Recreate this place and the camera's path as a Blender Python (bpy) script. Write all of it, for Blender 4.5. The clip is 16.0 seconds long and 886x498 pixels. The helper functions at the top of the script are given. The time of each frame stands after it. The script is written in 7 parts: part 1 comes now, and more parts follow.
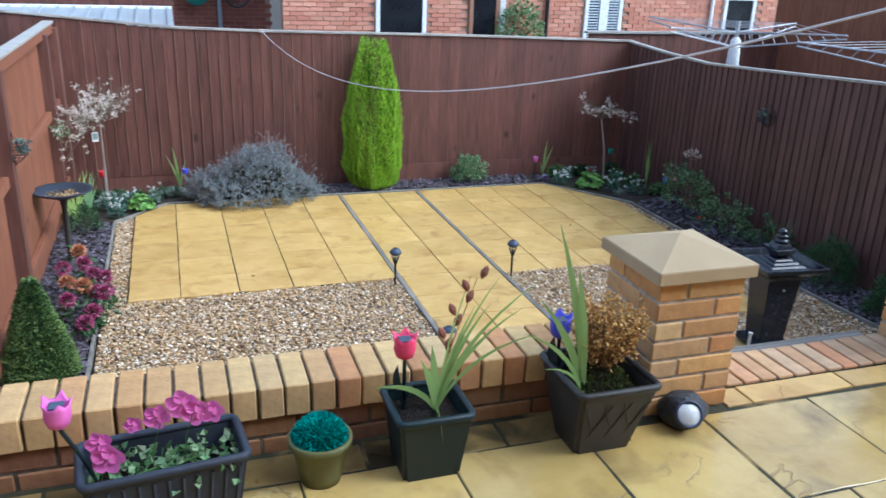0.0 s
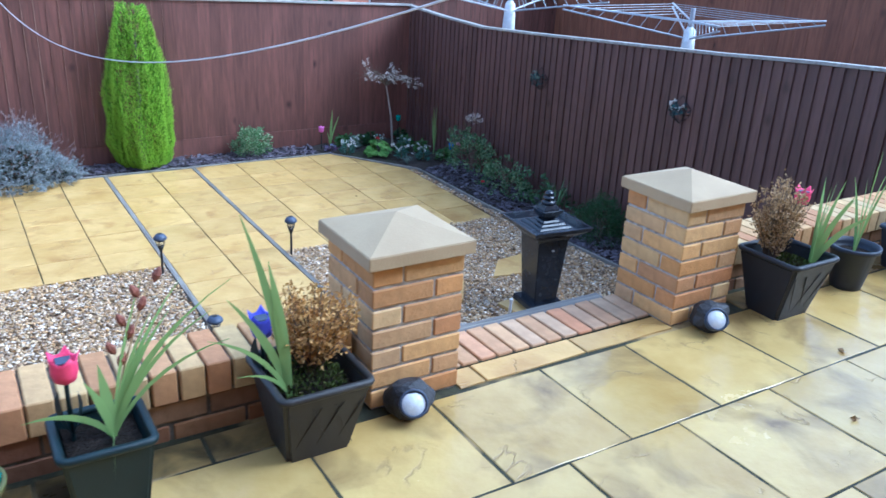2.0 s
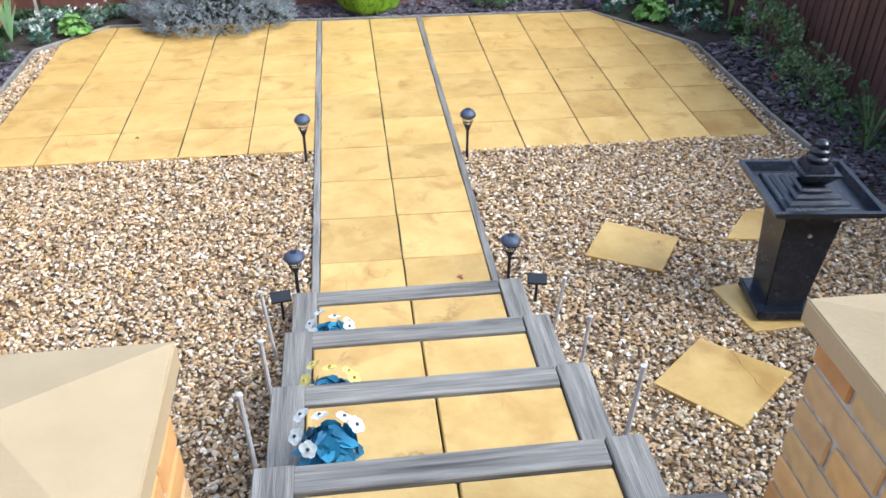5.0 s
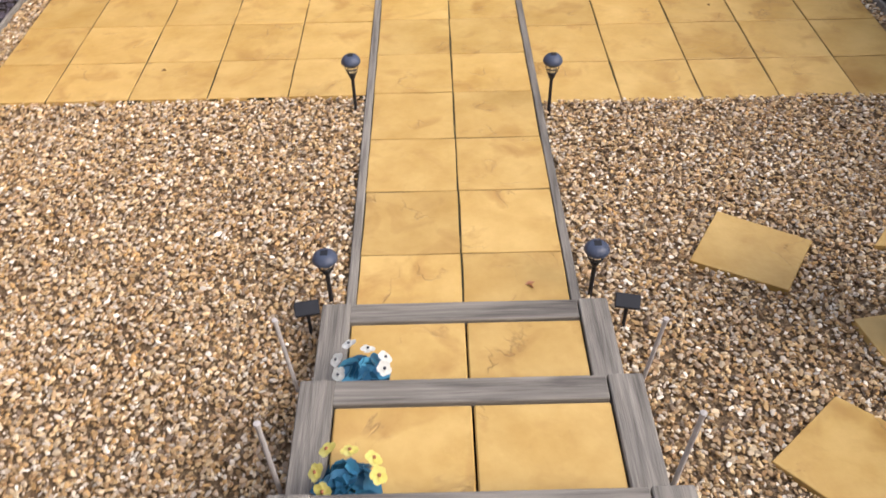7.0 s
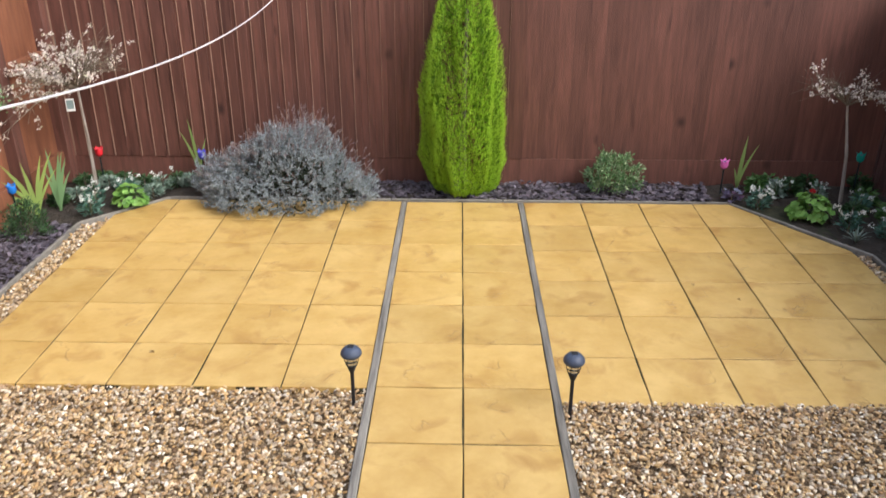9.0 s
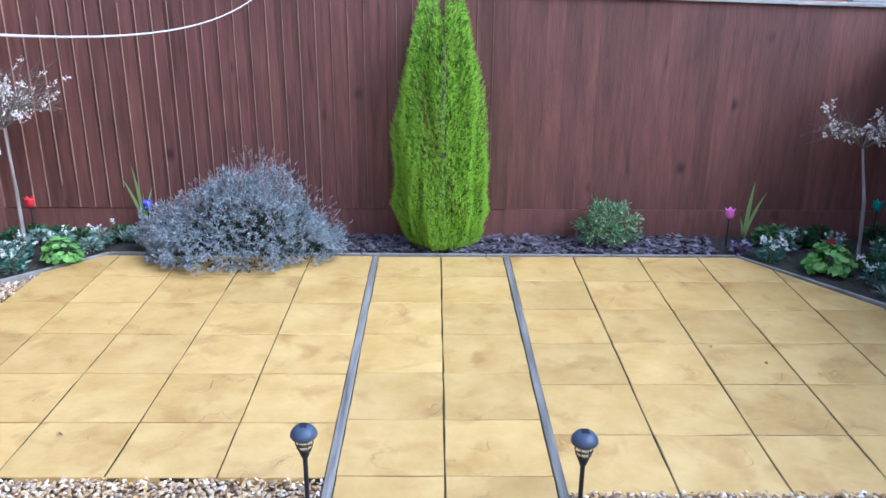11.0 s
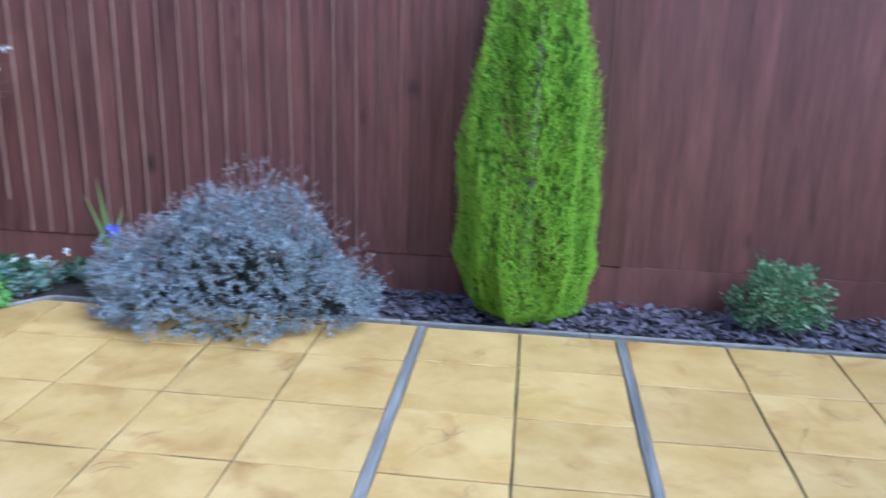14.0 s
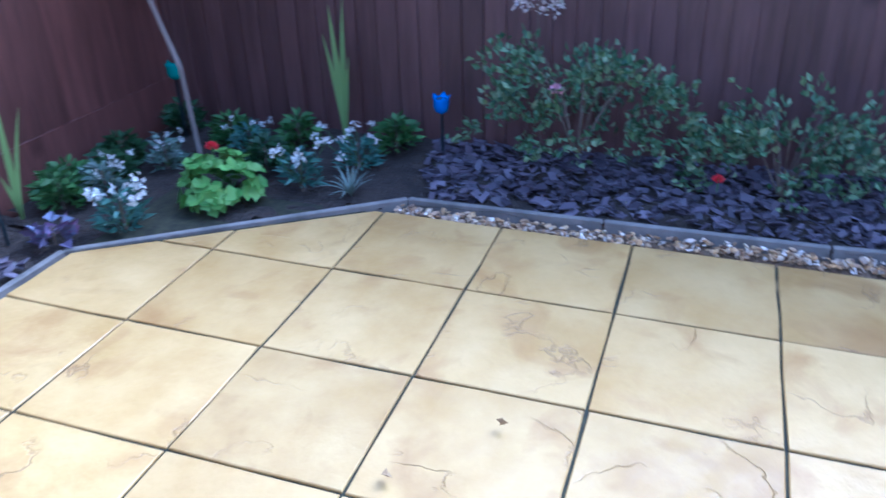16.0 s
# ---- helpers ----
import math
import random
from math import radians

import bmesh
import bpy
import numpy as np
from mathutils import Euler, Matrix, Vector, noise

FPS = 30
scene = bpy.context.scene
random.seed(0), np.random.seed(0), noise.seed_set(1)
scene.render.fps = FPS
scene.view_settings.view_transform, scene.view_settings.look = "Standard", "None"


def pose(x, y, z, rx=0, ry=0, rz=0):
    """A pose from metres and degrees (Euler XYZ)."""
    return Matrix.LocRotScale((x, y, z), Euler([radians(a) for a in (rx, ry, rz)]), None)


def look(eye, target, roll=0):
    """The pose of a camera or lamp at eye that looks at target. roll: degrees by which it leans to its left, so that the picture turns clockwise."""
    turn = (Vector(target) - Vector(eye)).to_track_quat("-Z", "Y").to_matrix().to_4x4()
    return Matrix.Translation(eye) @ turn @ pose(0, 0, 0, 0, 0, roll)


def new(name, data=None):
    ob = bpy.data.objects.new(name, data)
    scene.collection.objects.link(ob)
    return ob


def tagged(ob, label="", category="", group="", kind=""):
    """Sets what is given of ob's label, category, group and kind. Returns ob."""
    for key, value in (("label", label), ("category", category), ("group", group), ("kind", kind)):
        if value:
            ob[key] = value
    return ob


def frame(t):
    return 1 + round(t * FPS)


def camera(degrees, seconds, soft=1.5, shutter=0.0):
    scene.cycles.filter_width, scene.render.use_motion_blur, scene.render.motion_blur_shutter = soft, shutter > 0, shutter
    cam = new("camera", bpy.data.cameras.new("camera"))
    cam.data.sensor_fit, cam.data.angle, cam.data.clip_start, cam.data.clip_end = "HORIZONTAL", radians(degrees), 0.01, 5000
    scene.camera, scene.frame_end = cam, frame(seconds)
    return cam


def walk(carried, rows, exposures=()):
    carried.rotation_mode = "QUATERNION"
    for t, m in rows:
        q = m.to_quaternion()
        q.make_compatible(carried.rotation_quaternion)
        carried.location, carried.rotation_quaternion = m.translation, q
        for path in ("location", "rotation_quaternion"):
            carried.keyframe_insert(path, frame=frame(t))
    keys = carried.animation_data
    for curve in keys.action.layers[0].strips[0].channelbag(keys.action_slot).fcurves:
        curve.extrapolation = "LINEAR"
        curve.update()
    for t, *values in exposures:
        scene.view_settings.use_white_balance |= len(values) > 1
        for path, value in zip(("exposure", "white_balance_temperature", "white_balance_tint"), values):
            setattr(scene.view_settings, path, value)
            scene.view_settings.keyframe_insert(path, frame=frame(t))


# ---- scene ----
cam = camera(57.9, 16.0, shutter=0.2)
PATH = [
    (0, (-2.294, -6.442, 2.712), (-1.681, -4.665, 2.029), 2.1),
    (0.5, (-2.336, -6.453, 2.716), (-1.859, -4.623, 2.065), 1.9),
    (1, (-2.314, -6.475, 2.699), (-1.764, -4.66, 2.064), 2.0),
    (1.5, (-2.13, -6.454, 2.688), (-1.253, -4.787, 2.017), 1.4),
    (2, (-1.862, -6.366, 2.7), (-0.857, -4.803, 1.96), 3.1),
    (2.5, (-1.566, -6.2, 2.675), (-0.468, -4.694, 1.949), 2.1),
    (3, (-1.269, -5.997, 2.683), (-0.198, -4.508, 1.886), 1.6),
    (3.5, (-0.956, -5.765, 2.671), (-0.198, -4.119, 1.825), 4.0),
    (4, (-0.688, -5.511, 2.641), (-0.031, -3.859, 1.725), 5.0),
    (4.5, (-0.383, -5.249, 2.602), (-0.001, -3.578, 1.572), 1.0),
    (6.8, (-0.088, -4.098, 2.49), (-0.102, -2.649, 1.112), 0.6),
    (7, (-0.096, -4.003, 2.483), (-0.088, -2.537, 1.123), -1.1),
    (7.5, (-0.15, -3.832, 2.503), (0.016, -2.278, 1.254), -0.4),
    (8, (-0.097, -3.684, 2.434), (0.034, -2.006, 1.353), 1.6),
    (8.5, (-0.075, -3.613, 2.436), (-0.125, -1.857, 1.479), 0.9),
    (9, (-0.034, -3.493, 2.386), (-0.071, -1.673, 1.558), 0.1),
    (9.5, (-0.082, -3.407, 2.317), (-0.05, -1.517, 1.664), -0.8),
    (9.7, (-0.087, -3.356, 2.292), (-0.015, -1.472, 1.623), 0.5),
    (11.8, (0.054, -2.396, 1.767), (-0.083, -0.513, 1.109), -0.0),
    (12, (0.083, -2.28, 1.709), (-0.25, -0.409, 1.083), 0.7),
    (12.5, (0.094, -2.05, 1.672), (-0.43, -0.259, 0.953), 0.4),
    (13, (-0.004, -1.743, 1.579), (-0.622, 0.092, 1.078), 1.1),
    (13.5, (-0.067, -1.426, 1.536), (-0.675, 0.425, 1.086), 1.3),
    (14, (-0.001, -0.952, 1.488), (-0.204, 0.955, 0.92), 1.7),
    (14.5, (0.069, -0.537, 1.4), (0.601, 1.275, 0.74), -1.5),
    (15, (0.157, -0.088, 1.322), (1.136, 1.491, 0.583), -1.5),
    (15.3, (0.232, 0.146, 1.335), (1.442, 1.499, 0.495), -1.9),
    (15.5, (0.258, 0.286, 1.306), (1.623, 1.471, 0.449), -0.5),
    (16, (0.291, 0.63, 1.286), (1.952, 1.224, 0.344), -2.0),
]
# the clip's camera re-exposes and shifts its white balance on the way
EXPOSURES = [
    (0, 0.5, 5100, 2), (0.5, 0.36, 5100, 3), (1.5, 0.62, 4500, 2), (2.5, 0.92, 4400, 4), (3.5, 0.85, 4350, 2), (4, 0.85, 4500, 2), (4.5, 0.95, 4950, 3),
    (6.8, 0.42, 6700, 14), (7, 0.42, 6700, 14), (8, 0.48, 6700, 12), (9, 0.47, 6300, 8), (9.7, 0.6, 6000, 5), (11.8, 0.8, 4200, 11),
    (12, 0.85, 4200, 11), (12.5, 0.75, 4950, 7), (13, 0.62, 5150, 8), (13.5, 0.62, 4150, 15), (14, 0.5, 4350, 8), (14.5, 0.8, 4150, 9), (15, 1.0, 3950, 14), (16, 1.3, 4000, 15),
]
walk(cam, [(t, look(eye, target, roll)) for t, eye, target, roll in PATH], EXPOSURES)
# ---- world and light: bright overcast afternoon ----
world = bpy.data.worlds.new("overcast_sky")
scene.world = world
world.use_nodes = True
wn, wl = world.node_tree.nodes, world.node_tree.links
wn.clear()
sky = wn.new("ShaderNodeTexSky")
sky.sky_type, sky.sun_disc = "NISHITA", False
sky.sun_elevation, sky.sun_rotation = radians(43), radians(122)
sky.air_density, sky.dust_density = 1.0, 3.0
soft_sky = wn.new("ShaderNodeHueSaturation")
soft_sky.inputs["Saturation"].default_value = 0.55
back = wn.new("ShaderNodeBackground")
back.inputs["Strength"].default_value = 0.28
wout = wn.new("ShaderNodeOutputWorld")
wl.new(sky.outputs[0], soft_sky.inputs["Color"])
wl.new(soft_sky.outputs[0], back.inputs["Color"])
wl.new(back.outputs[0], wout.inputs["Surface"])
sun = new("sun", bpy.data.lights.new("sun", "SUN"))
sun.data.energy, sun.data.angle, sun.data.color = 1.15, radians(40), (1.0, 0.97, 0.93)
sun.matrix_world = look((4.8, -3.0, 5.2), (0, 0, 0))
# ---- materials ----
MATS = {}


def mat(name, dark, light, scale=6.0, detail=6.0, rough=0.7, bump=0.2, bump_scale=60.0, vary=0.12, metal=0.0, stain=None, stain_scale=1.5,
        stain_at=(0.5, 0.7), coords="Object", stretch=(1, 1, 1), island=False, rough_vary=0.15, spec=0.5, bump_dist=0.004, creases=None, knots=None):
    """Two-scale procedural surface: base noise, stains, per-piece variation, fine relief."""
    if name in MATS:
        return MATS[name]
    m = bpy.data.materials.new(name)
    m.use_nodes = True
    n, l = m.node_tree.nodes, m.node_tree.links
    bsdf = n["Principled BSDF"]
    tex = n.new("ShaderNodeTexCoord")
    mp = n.new("ShaderNodeMapping")
    mp.inputs["Scale"].default_value = stretch
    info = n.new("ShaderNodeObjectInfo")
    geo = n.new("ShaderNodeNewGeometry")
    rnd = geo.outputs["Random Per Island"] if island else info.outputs["Random"]
    off = n.new("ShaderNodeVectorMath")
    off.operation = "MULTIPLY_ADD"
    comb = n.new("ShaderNodeCombineXYZ")
    for i in range(3):
        l.new(rnd, comb.inputs[i])
    l.new(comb.outputs[0], off.inputs[0])
    off.inputs[1].default_value = (37.0, 53.0, 71.0)
    l.new(tex.outputs[coords], off.inputs[2])
    l.new(off.outputs[0], mp.inputs["Vector"])
    base = n.new("ShaderNodeTexNoise")
    base.inputs["Scale"].default_value, base.inputs["Detail"].default_value = scale, detail
    base.inputs["Roughness"].default_value = 0.6
    l.new(mp.outputs[0], base.inputs["Vector"])
    ramp = n.new("ShaderNodeMapRange")
    ramp.inputs["From Min"].default_value, ramp.inputs["From Max"].default_value = 0.3, 0.7
    l.new(base.outputs["Fac"], ramp.inputs["Value"])
    mix = n.new("ShaderNodeMix")
    mix.data_type = "RGBA"
    mix.inputs[6].default_value, mix.inputs[7].default_value = (*dark, 1), (*light, 1)
    l.new(ramp.outputs[0], mix.inputs[0])
    colour = mix.outputs[2]
    if stain:
        st = n.new("ShaderNodeTexNoise")
        st.inputs["Scale"].default_value, st.inputs["Detail"].default_value = stain_scale, 8.0
        st.inputs["Distortion"].default_value = 0.6
        l.new(mp.outputs[0], st.inputs["Vector"])
        sr = n.new("ShaderNodeMapRange")
        sr.inputs["From Min"].default_value, sr.inputs["From Max"].default_value = stain_at
        l.new(st.outputs["Fac"], sr.inputs["Value"])
        sm = n.new("ShaderNodeMix")
        sm.data_type = "RGBA"
        sm.inputs[7].default_value = (*stain, 1)
        l.new(sr.outputs[0], sm.inputs[0])
        l.new(colour, sm.inputs[6])
        colour = sm.outputs[2]
    relief = None
    if creases:
        cn = n.new("ShaderNodeTexNoise")
        cn.inputs["Scale"].default_value, cn.inputs["Detail"].default_value, cn.inputs["Distortion"].default_value = 2.4, 7.0, 0.5
        l.new(mp.outputs[0], cn.inputs["Vector"])
        ca = n.new("ShaderNodeMath")
        ca.operation = "SUBTRACT"
        ca.inputs[1].default_value = 0.5
        cb = n.new("ShaderNodeMath")
        cb.operation = "ABSOLUTE"
        l.new(cn.outputs["Fac"], ca.inputs[0])
        l.new(ca.outputs[0], cb.inputs[0])
        cr = n.new("ShaderNodeMapRange")
        cr.inputs["From Min"].default_value, cr.inputs["From Max"].default_value = 0.0, 0.009
        cr.inputs["To Min"].default_value, cr.inputs["To Max"].default_value = 1.0, 0.0
        l.new(cb.outputs[0], cr.inputs["Value"])
        cm = n.new("ShaderNodeTexNoise")
        cm.inputs["Scale"].default_value = 5.0
        l.new(mp.outputs[0], cm.inputs["Vector"])
        ck = n.new("ShaderNodeMapRange")
        ck.inputs["From Min"].default_value, ck.inputs["From Max"].default_value = 0.50, 0.66
        ck.inputs["To Max"].default_value = 0.55
        l.new(cm.outputs["Fac"], ck.inputs["Value"])
        cx = n.new("ShaderNodeMath")
        cx.operation = "MULTIPLY"
        l.new(cr.outputs[0], cx.inputs[0])
        l.new(ck.outputs[0], cx.inputs[1])
        cc = n.new("ShaderNodeMix")
        cc.data_type = "RGBA"
        cc.inputs[7].default_value = (*creases, 1)
        l.new(cx.outputs[0], cc.inputs[0])
        l.new(colour, cc.inputs[6])
        colour, relief = cc.outputs[2], cx.outputs[0]
    if knots:
        kv = n.new("ShaderNodeTexVoronoi")
        kv.inputs["Scale"].default_value = 2.6
        km = n.new("ShaderNodeMapping")
        km.inputs["Scale"].default_value = (1.0, 1.0, 0.75)
        l.new(off.outputs[0], km.inputs["Vector"])
        l.new(km.outputs[0], kv.inputs["Vector"])
        kr = n.new("ShaderNodeMapRange")
        kr.inputs["From Min"].default_value, kr.inputs["From Max"].default_value = 0.03, 0.13
        kr.inputs["To Min"].default_value, kr.inputs["To Max"].default_value = 0.85, 0.0
        l.new(kv.outputs["Distance"], kr.inputs["Value"])
        kc = n.new("ShaderNodeMix")
        kc.data_type = "RGBA"
        kc.inputs[7].default_value = (*knots, 1)
        l.new(kr.outputs[0], kc.inputs[0])
        l.new(colour, kc.inputs[6])
        colour = kc.outputs[2]
    if vary:
        hs = n.new("ShaderNodeHueSaturation")
        vr = n.new("ShaderNodeMapRange")
        vr.inputs["To Min"].default_value, vr.inputs["To Max"].default_value = 1 - vary, 1 + vary
        l.new(rnd, vr.inputs["Value"])
        l.new(vr.outputs[0], hs.inputs["Value"])
        l.new(colour, hs.inputs["Color"])
        colour = hs.outputs[0]
    l.new(colour, bsdf.inputs["Base Color"])
    rr = n.new("ShaderNodeMapRange")
    rr.inputs["To Min"].default_value, rr.inputs["To Max"].default_value = max(0.03, rough - rough_vary), min(1, rough + rough_vary)
    l.new(base.outputs["Fac"], rr.inputs["Value"])
    l.new(rr.outputs[0], bsdf.inputs["Roughness"])
    bsdf.inputs["Metallic"].default_value = metal
    bsdf.inputs["Specular IOR Level"].default_value = spec
    if bump:
        bn = n.new("ShaderNodeTexNoise")
        bn.inputs["Scale"].default_value, bn.inputs["Detail"].default_value = bump_scale, 5.0
        l.new(mp.outputs[0], bn.inputs["Vector"])
        bp = n.new("ShaderNodeBump")
        bp.inputs["Strength"].default_value, bp.inputs["Distance"].default_value = bump, bump_dist
        height = bn.outputs["Fac"]
        if relief:                                        # riven creases cut into the face
            hm = n.new("ShaderNodeMath")
            hm.operation = "MULTIPLY_ADD"
            hm.inputs[1].default_value = -0.45
            l.new(relief, hm.inputs[0])
            l.new(height, hm.inputs[2])
            height = hm.outputs[0]
        l.new(height, bp.inputs["Height"])
        l.new(bp.outputs[0], bsdf.inputs["Normal"])
    MATS[name] = m
    return m


def many(name, colours, rough=0.6, vary=0.2, spec=0.4, transl=0.0, noise_scale=0.0, island=True):
    """Each island of the mesh picks one of the colours."""
    if name in MATS:
        return MATS[name]
    m = bpy.data.materials.new(name)
    m.use_nodes = True
    n, l = m.node_tree.nodes, m.node_tree.links
    bsdf = n["Principled BSDF"]
    if island:
        rnd = n.new("ShaderNodeNewGeometry").outputs["Random Per Island"]
    else:
        rnd = n.new("ShaderNodeObjectInfo").outputs["Random"]
    ramp = n.new("ShaderNodeValToRGB")
    ramp.color_ramp.interpolation = "LINEAR"
    els = ramp.color_ramp.elements
    while len(els) < len(colours):
        els.new(0.5)
    for i, c in enumerate(colours):
        els[i].position = i / max(1, len(colours) - 1)
        els[i].color = (*c, 1)
    l.new(rnd, ramp.inputs[0])
    colour = ramp.outputs[0]
    mul = n.new("ShaderNodeMath")
    mul.operation = "MULTIPLY"
    mul.inputs[1].default_value = 17.31
    fr = n.new("ShaderNodeMath")
    fr.operation = "FRACT"
    l.new(rnd, mul.inputs[0])
    l.new(mul.outputs[0], fr.inputs[0])
    vr = n.new("ShaderNodeMapRange")
    vr.inputs["To Min"].default_value, vr.inputs["To Max"].default_value = 1 - vary, 1 + vary
    l.new(fr.outputs[0], vr.inputs["Value"])
    hs = n.new("ShaderNodeHueSaturation")
    l.new(vr.outputs[0], hs.inputs["Value"])
    l.new(colour, hs.inputs["Color"])
    colour = hs.outputs[0]
    if noise_scale:
        tn = n.new("ShaderNodeTexNoise")
        tn.inputs["Scale"].default_value = noise_scale
        tc = n.new("ShaderNodeTexCoord")
        l.new(tc.outputs["Object"], tn.inputs["Vector"])
        tm = n.new("ShaderNodeMapRange")
        tm.inputs["To Min"].default_value, tm.inputs["To Max"].default_value = 0.7, 1.3
        l.new(tn.outputs["Fac"], tm.inputs["Value"])
        h2 = n.new("ShaderNodeHueSaturation")
        l.new(tm.outputs[0], h2.inputs["Value"])
        l.new(colour, h2.inputs["Color"])
        colour = h2.outputs[0]
    l.new(colour, bsdf.inputs["Base Color"])
    bsdf.inputs["Roughness"].default_value = rough
    bsdf.inputs["Specular IOR Level"].default_value = spec
    if transl:
        tr = n.new("ShaderNodeBsdfTranslucent")
        l.new(colour, tr.inputs["Color"])
        mx = n.new("ShaderNodeMixShader")
        mx.inputs[0].default_value = transl
        l.new(bsdf.outputs[0], mx.inputs[1])
        l.new(tr.outputs[0], mx.inputs[2])
        l.new(mx.outputs[0], n["Material Output"].inputs["Surface"])
    MATS[name] = m
    return m


SLAB = mat("yellow_concrete_slab", (0.45, 0.275, 0.075), (0.60, 0.405, 0.145), 4.2, 11, 0.42, 0.9, 7, 0.09, stain=(0.37, 0.205, 0.055), stain_scale=5.0,
           stain_at=(0.52, 0.78), stretch=(1, 1, 1), bump_dist=0.012, spec=0.45, creases=(0.24, 0.135, 0.045))
PATIO_SLAB = mat("wet_buff_slab", (0.42, 0.275, 0.078), (0.58, 0.425, 0.155), 2.6, 9, 0.22, 0.8, 7, 0.14, stain=(0.20, 0.13, 0.055), stain_scale=3.2,
                 stain_at=(0.52, 0.74), stretch=(1, 1, 1), bump_dist=0.012, spec=0.5, creases=(0.2, 0.14, 0.08))
JOINT = mat("dark_mossy_joint", (0.012, 0.014, 0.006), (0.055, 0.052, 0.024), 25, 6, 0.95, 0.5, 90, 0, stain=(0.36, 0.25, 0.10), stain_scale=3.5, stain_at=(0.58, 0.72))
SOIL = mat("dark_garden_soil", (0.02, 0.015, 0.011), (0.06, 0.045, 0.033), 14, 8, 0.95, 1.0, 40, 0, bump_dist=0.03)
GRAVEL_BED = mat("gravel_bed", (0.13, 0.082, 0.042), (0.29, 0.20, 0.115), 45, 6, 0.9, 1.0, 70, 0, bump_dist=0.02)
PEBBLE = many("gravel_pebble", [(0.15, 0.08, 0.035), (0.48, 0.31, 0.135), (0.60, 0.445, 0.25), (0.28, 0.16, 0.07), (0.80, 0.73, 0.61), (0.42, 0.30, 0.19), (0.53, 0.32, 0.125), (0.18, 0.125, 0.085), (0.70, 0.565, 0.375), (0.39, 0.22, 0.095)],
              0.55, 0.28, 0.45)
SLATE = many("plum_slate_chip", [(0.042, 0.035, 0.047), (0.085, 0.072, 0.092), (0.155, 0.132, 0.16), (0.06, 0.045, 0.055)], 0.5, 0.3, 0.5)
FENCE = mat("red_brown_stained_board", (0.084, 0.033, 0.024), (0.166, 0.067, 0.049), 4, 8, 0.62, 0.35, 30, 0.16, stain=(0.04, 0.013, 0.01), stain_scale=3,
            stain_at=(0.6, 0.85), stretch=(6, 6, 0.6), bump_dist=0.006, knots=(0.03, 0.01, 0.008))
FENCE_R = mat("dark_brown_stained_board", (0.072, 0.036, 0.031), (0.134, 0.070, 0.060), 4, 8, 0.5, 0.35, 30, 0.18, stain=(0.03, 0.013, 0.01), stain_scale=3,
              stain_at=(0.6, 0.85), stretch=(6, 6, 0.6), bump_dist=0.006, knots=(0.03, 0.01, 0.008))
FENCE_L = mat("orange_brown_stained_board", (0.15, 0.052, 0.026), (0.27, 0.105, 0.054), 4, 8, 0.6, 0.35, 30, 0.12, stain=(0.07, 0.022, 0.014), stain_scale=2.5,
              stain_at=(0.58, 0.85), stretch=(6, 6, 0.6), bump_dist=0.006, knots=(0.03, 0.01, 0.008))
CAPRAIL = mat("weathered_fence_capping", (0.22, 0.2, 0.18), (0.42, 0.4, 0.37), 8, 8, 0.7, 0.4, 50, 0.08, stretch=(0.6, 4, 4))
TIMBER = mat("grey_weathered_timber", (0.105, 0.095, 0.082), (0.29, 0.265, 0.23), 5, 8, 0.8, 0.7, 22, 0.14, stain=(0.05, 0.043, 0.04), stain_scale=4,
             stain_at=(0.5, 0.75), stretch=(0.5, 9, 9), bump_dist=0.006)
TIMBER_Y = mat("grey_weathered_timber_lengthways", (0.105, 0.095, 0.082), (0.29, 0.265, 0.23), 5, 8, 0.8, 0.7, 22, 0.14, stain=(0.07, 0.06, 0.055),
               stain_scale=4, stain_at=(0.55, 0.8), stretch=(9, 0.5, 9), bump_dist=0.006)
EDGING = mat("grey_concrete_edging", (0.14, 0.128, 0.11), (0.28, 0.255, 0.22), 10, 8, 0.8, 0.4, 60, 0.08)
CAPSTONE = mat("buff_cast_stone", (0.36, 0.262, 0.142), (0.43, 0.324, 0.184), 5, 8, 0.75, 0.25, 120, 0.03, stain=(0.36, 0.275, 0.15), stain_scale=2.5, stain_at=(0.6, 0.9))
MORTAR = mat("pale_mortar", (0.22, 0.185, 0.15), (0.52, 0.49, 0.46), 30, 6, 0.95, 0.6, 120, 0)

DARKMORTAR = mat("dark_wall_mortar", (0.06, 0.05, 0.035), (0.20, 0.17, 0.13), 30, 6, 0.95, 0.6, 120, 0)
DIRTY_SLAB = mat("dirty_wet_slab", (0.15, 0.10, 0.035), (0.34, 0.24, 0.085), 4.0, 9, 0.3, 0.8, 7, 0.14, stain=(0.05, 0.04, 0.02), stain_scale=5.0, stain_at=(0.45, 0.66), bump_dist=0.012)


def brick_mat(name, colours):
    m = many(name, colours, 0.82, 0.12, 0.3, 0.0, 22.0, island=False)
    n, l = m.node_tree.nodes, m.node_tree.links
    bn = n.new("ShaderNodeTexNoise")
    bn.inputs["Scale"].default_value, bn.inputs["Detail"].default_value = 70, 6
    tc = n.new("ShaderNodeTexCoord")
    l.new(tc.outputs["Object"], bn.inputs["Vector"])
    bp = n.new("ShaderNodeBump")
    bp.inputs["Strength"].default_value, bp.inputs["Distance"].default_value = 0.5, 0.004
    l.new(bn.outputs["Fac"], bp.inputs["Height"])
    l.new(bp.outputs[0], n["Principled BSDF"].inputs["Normal"])
    return m


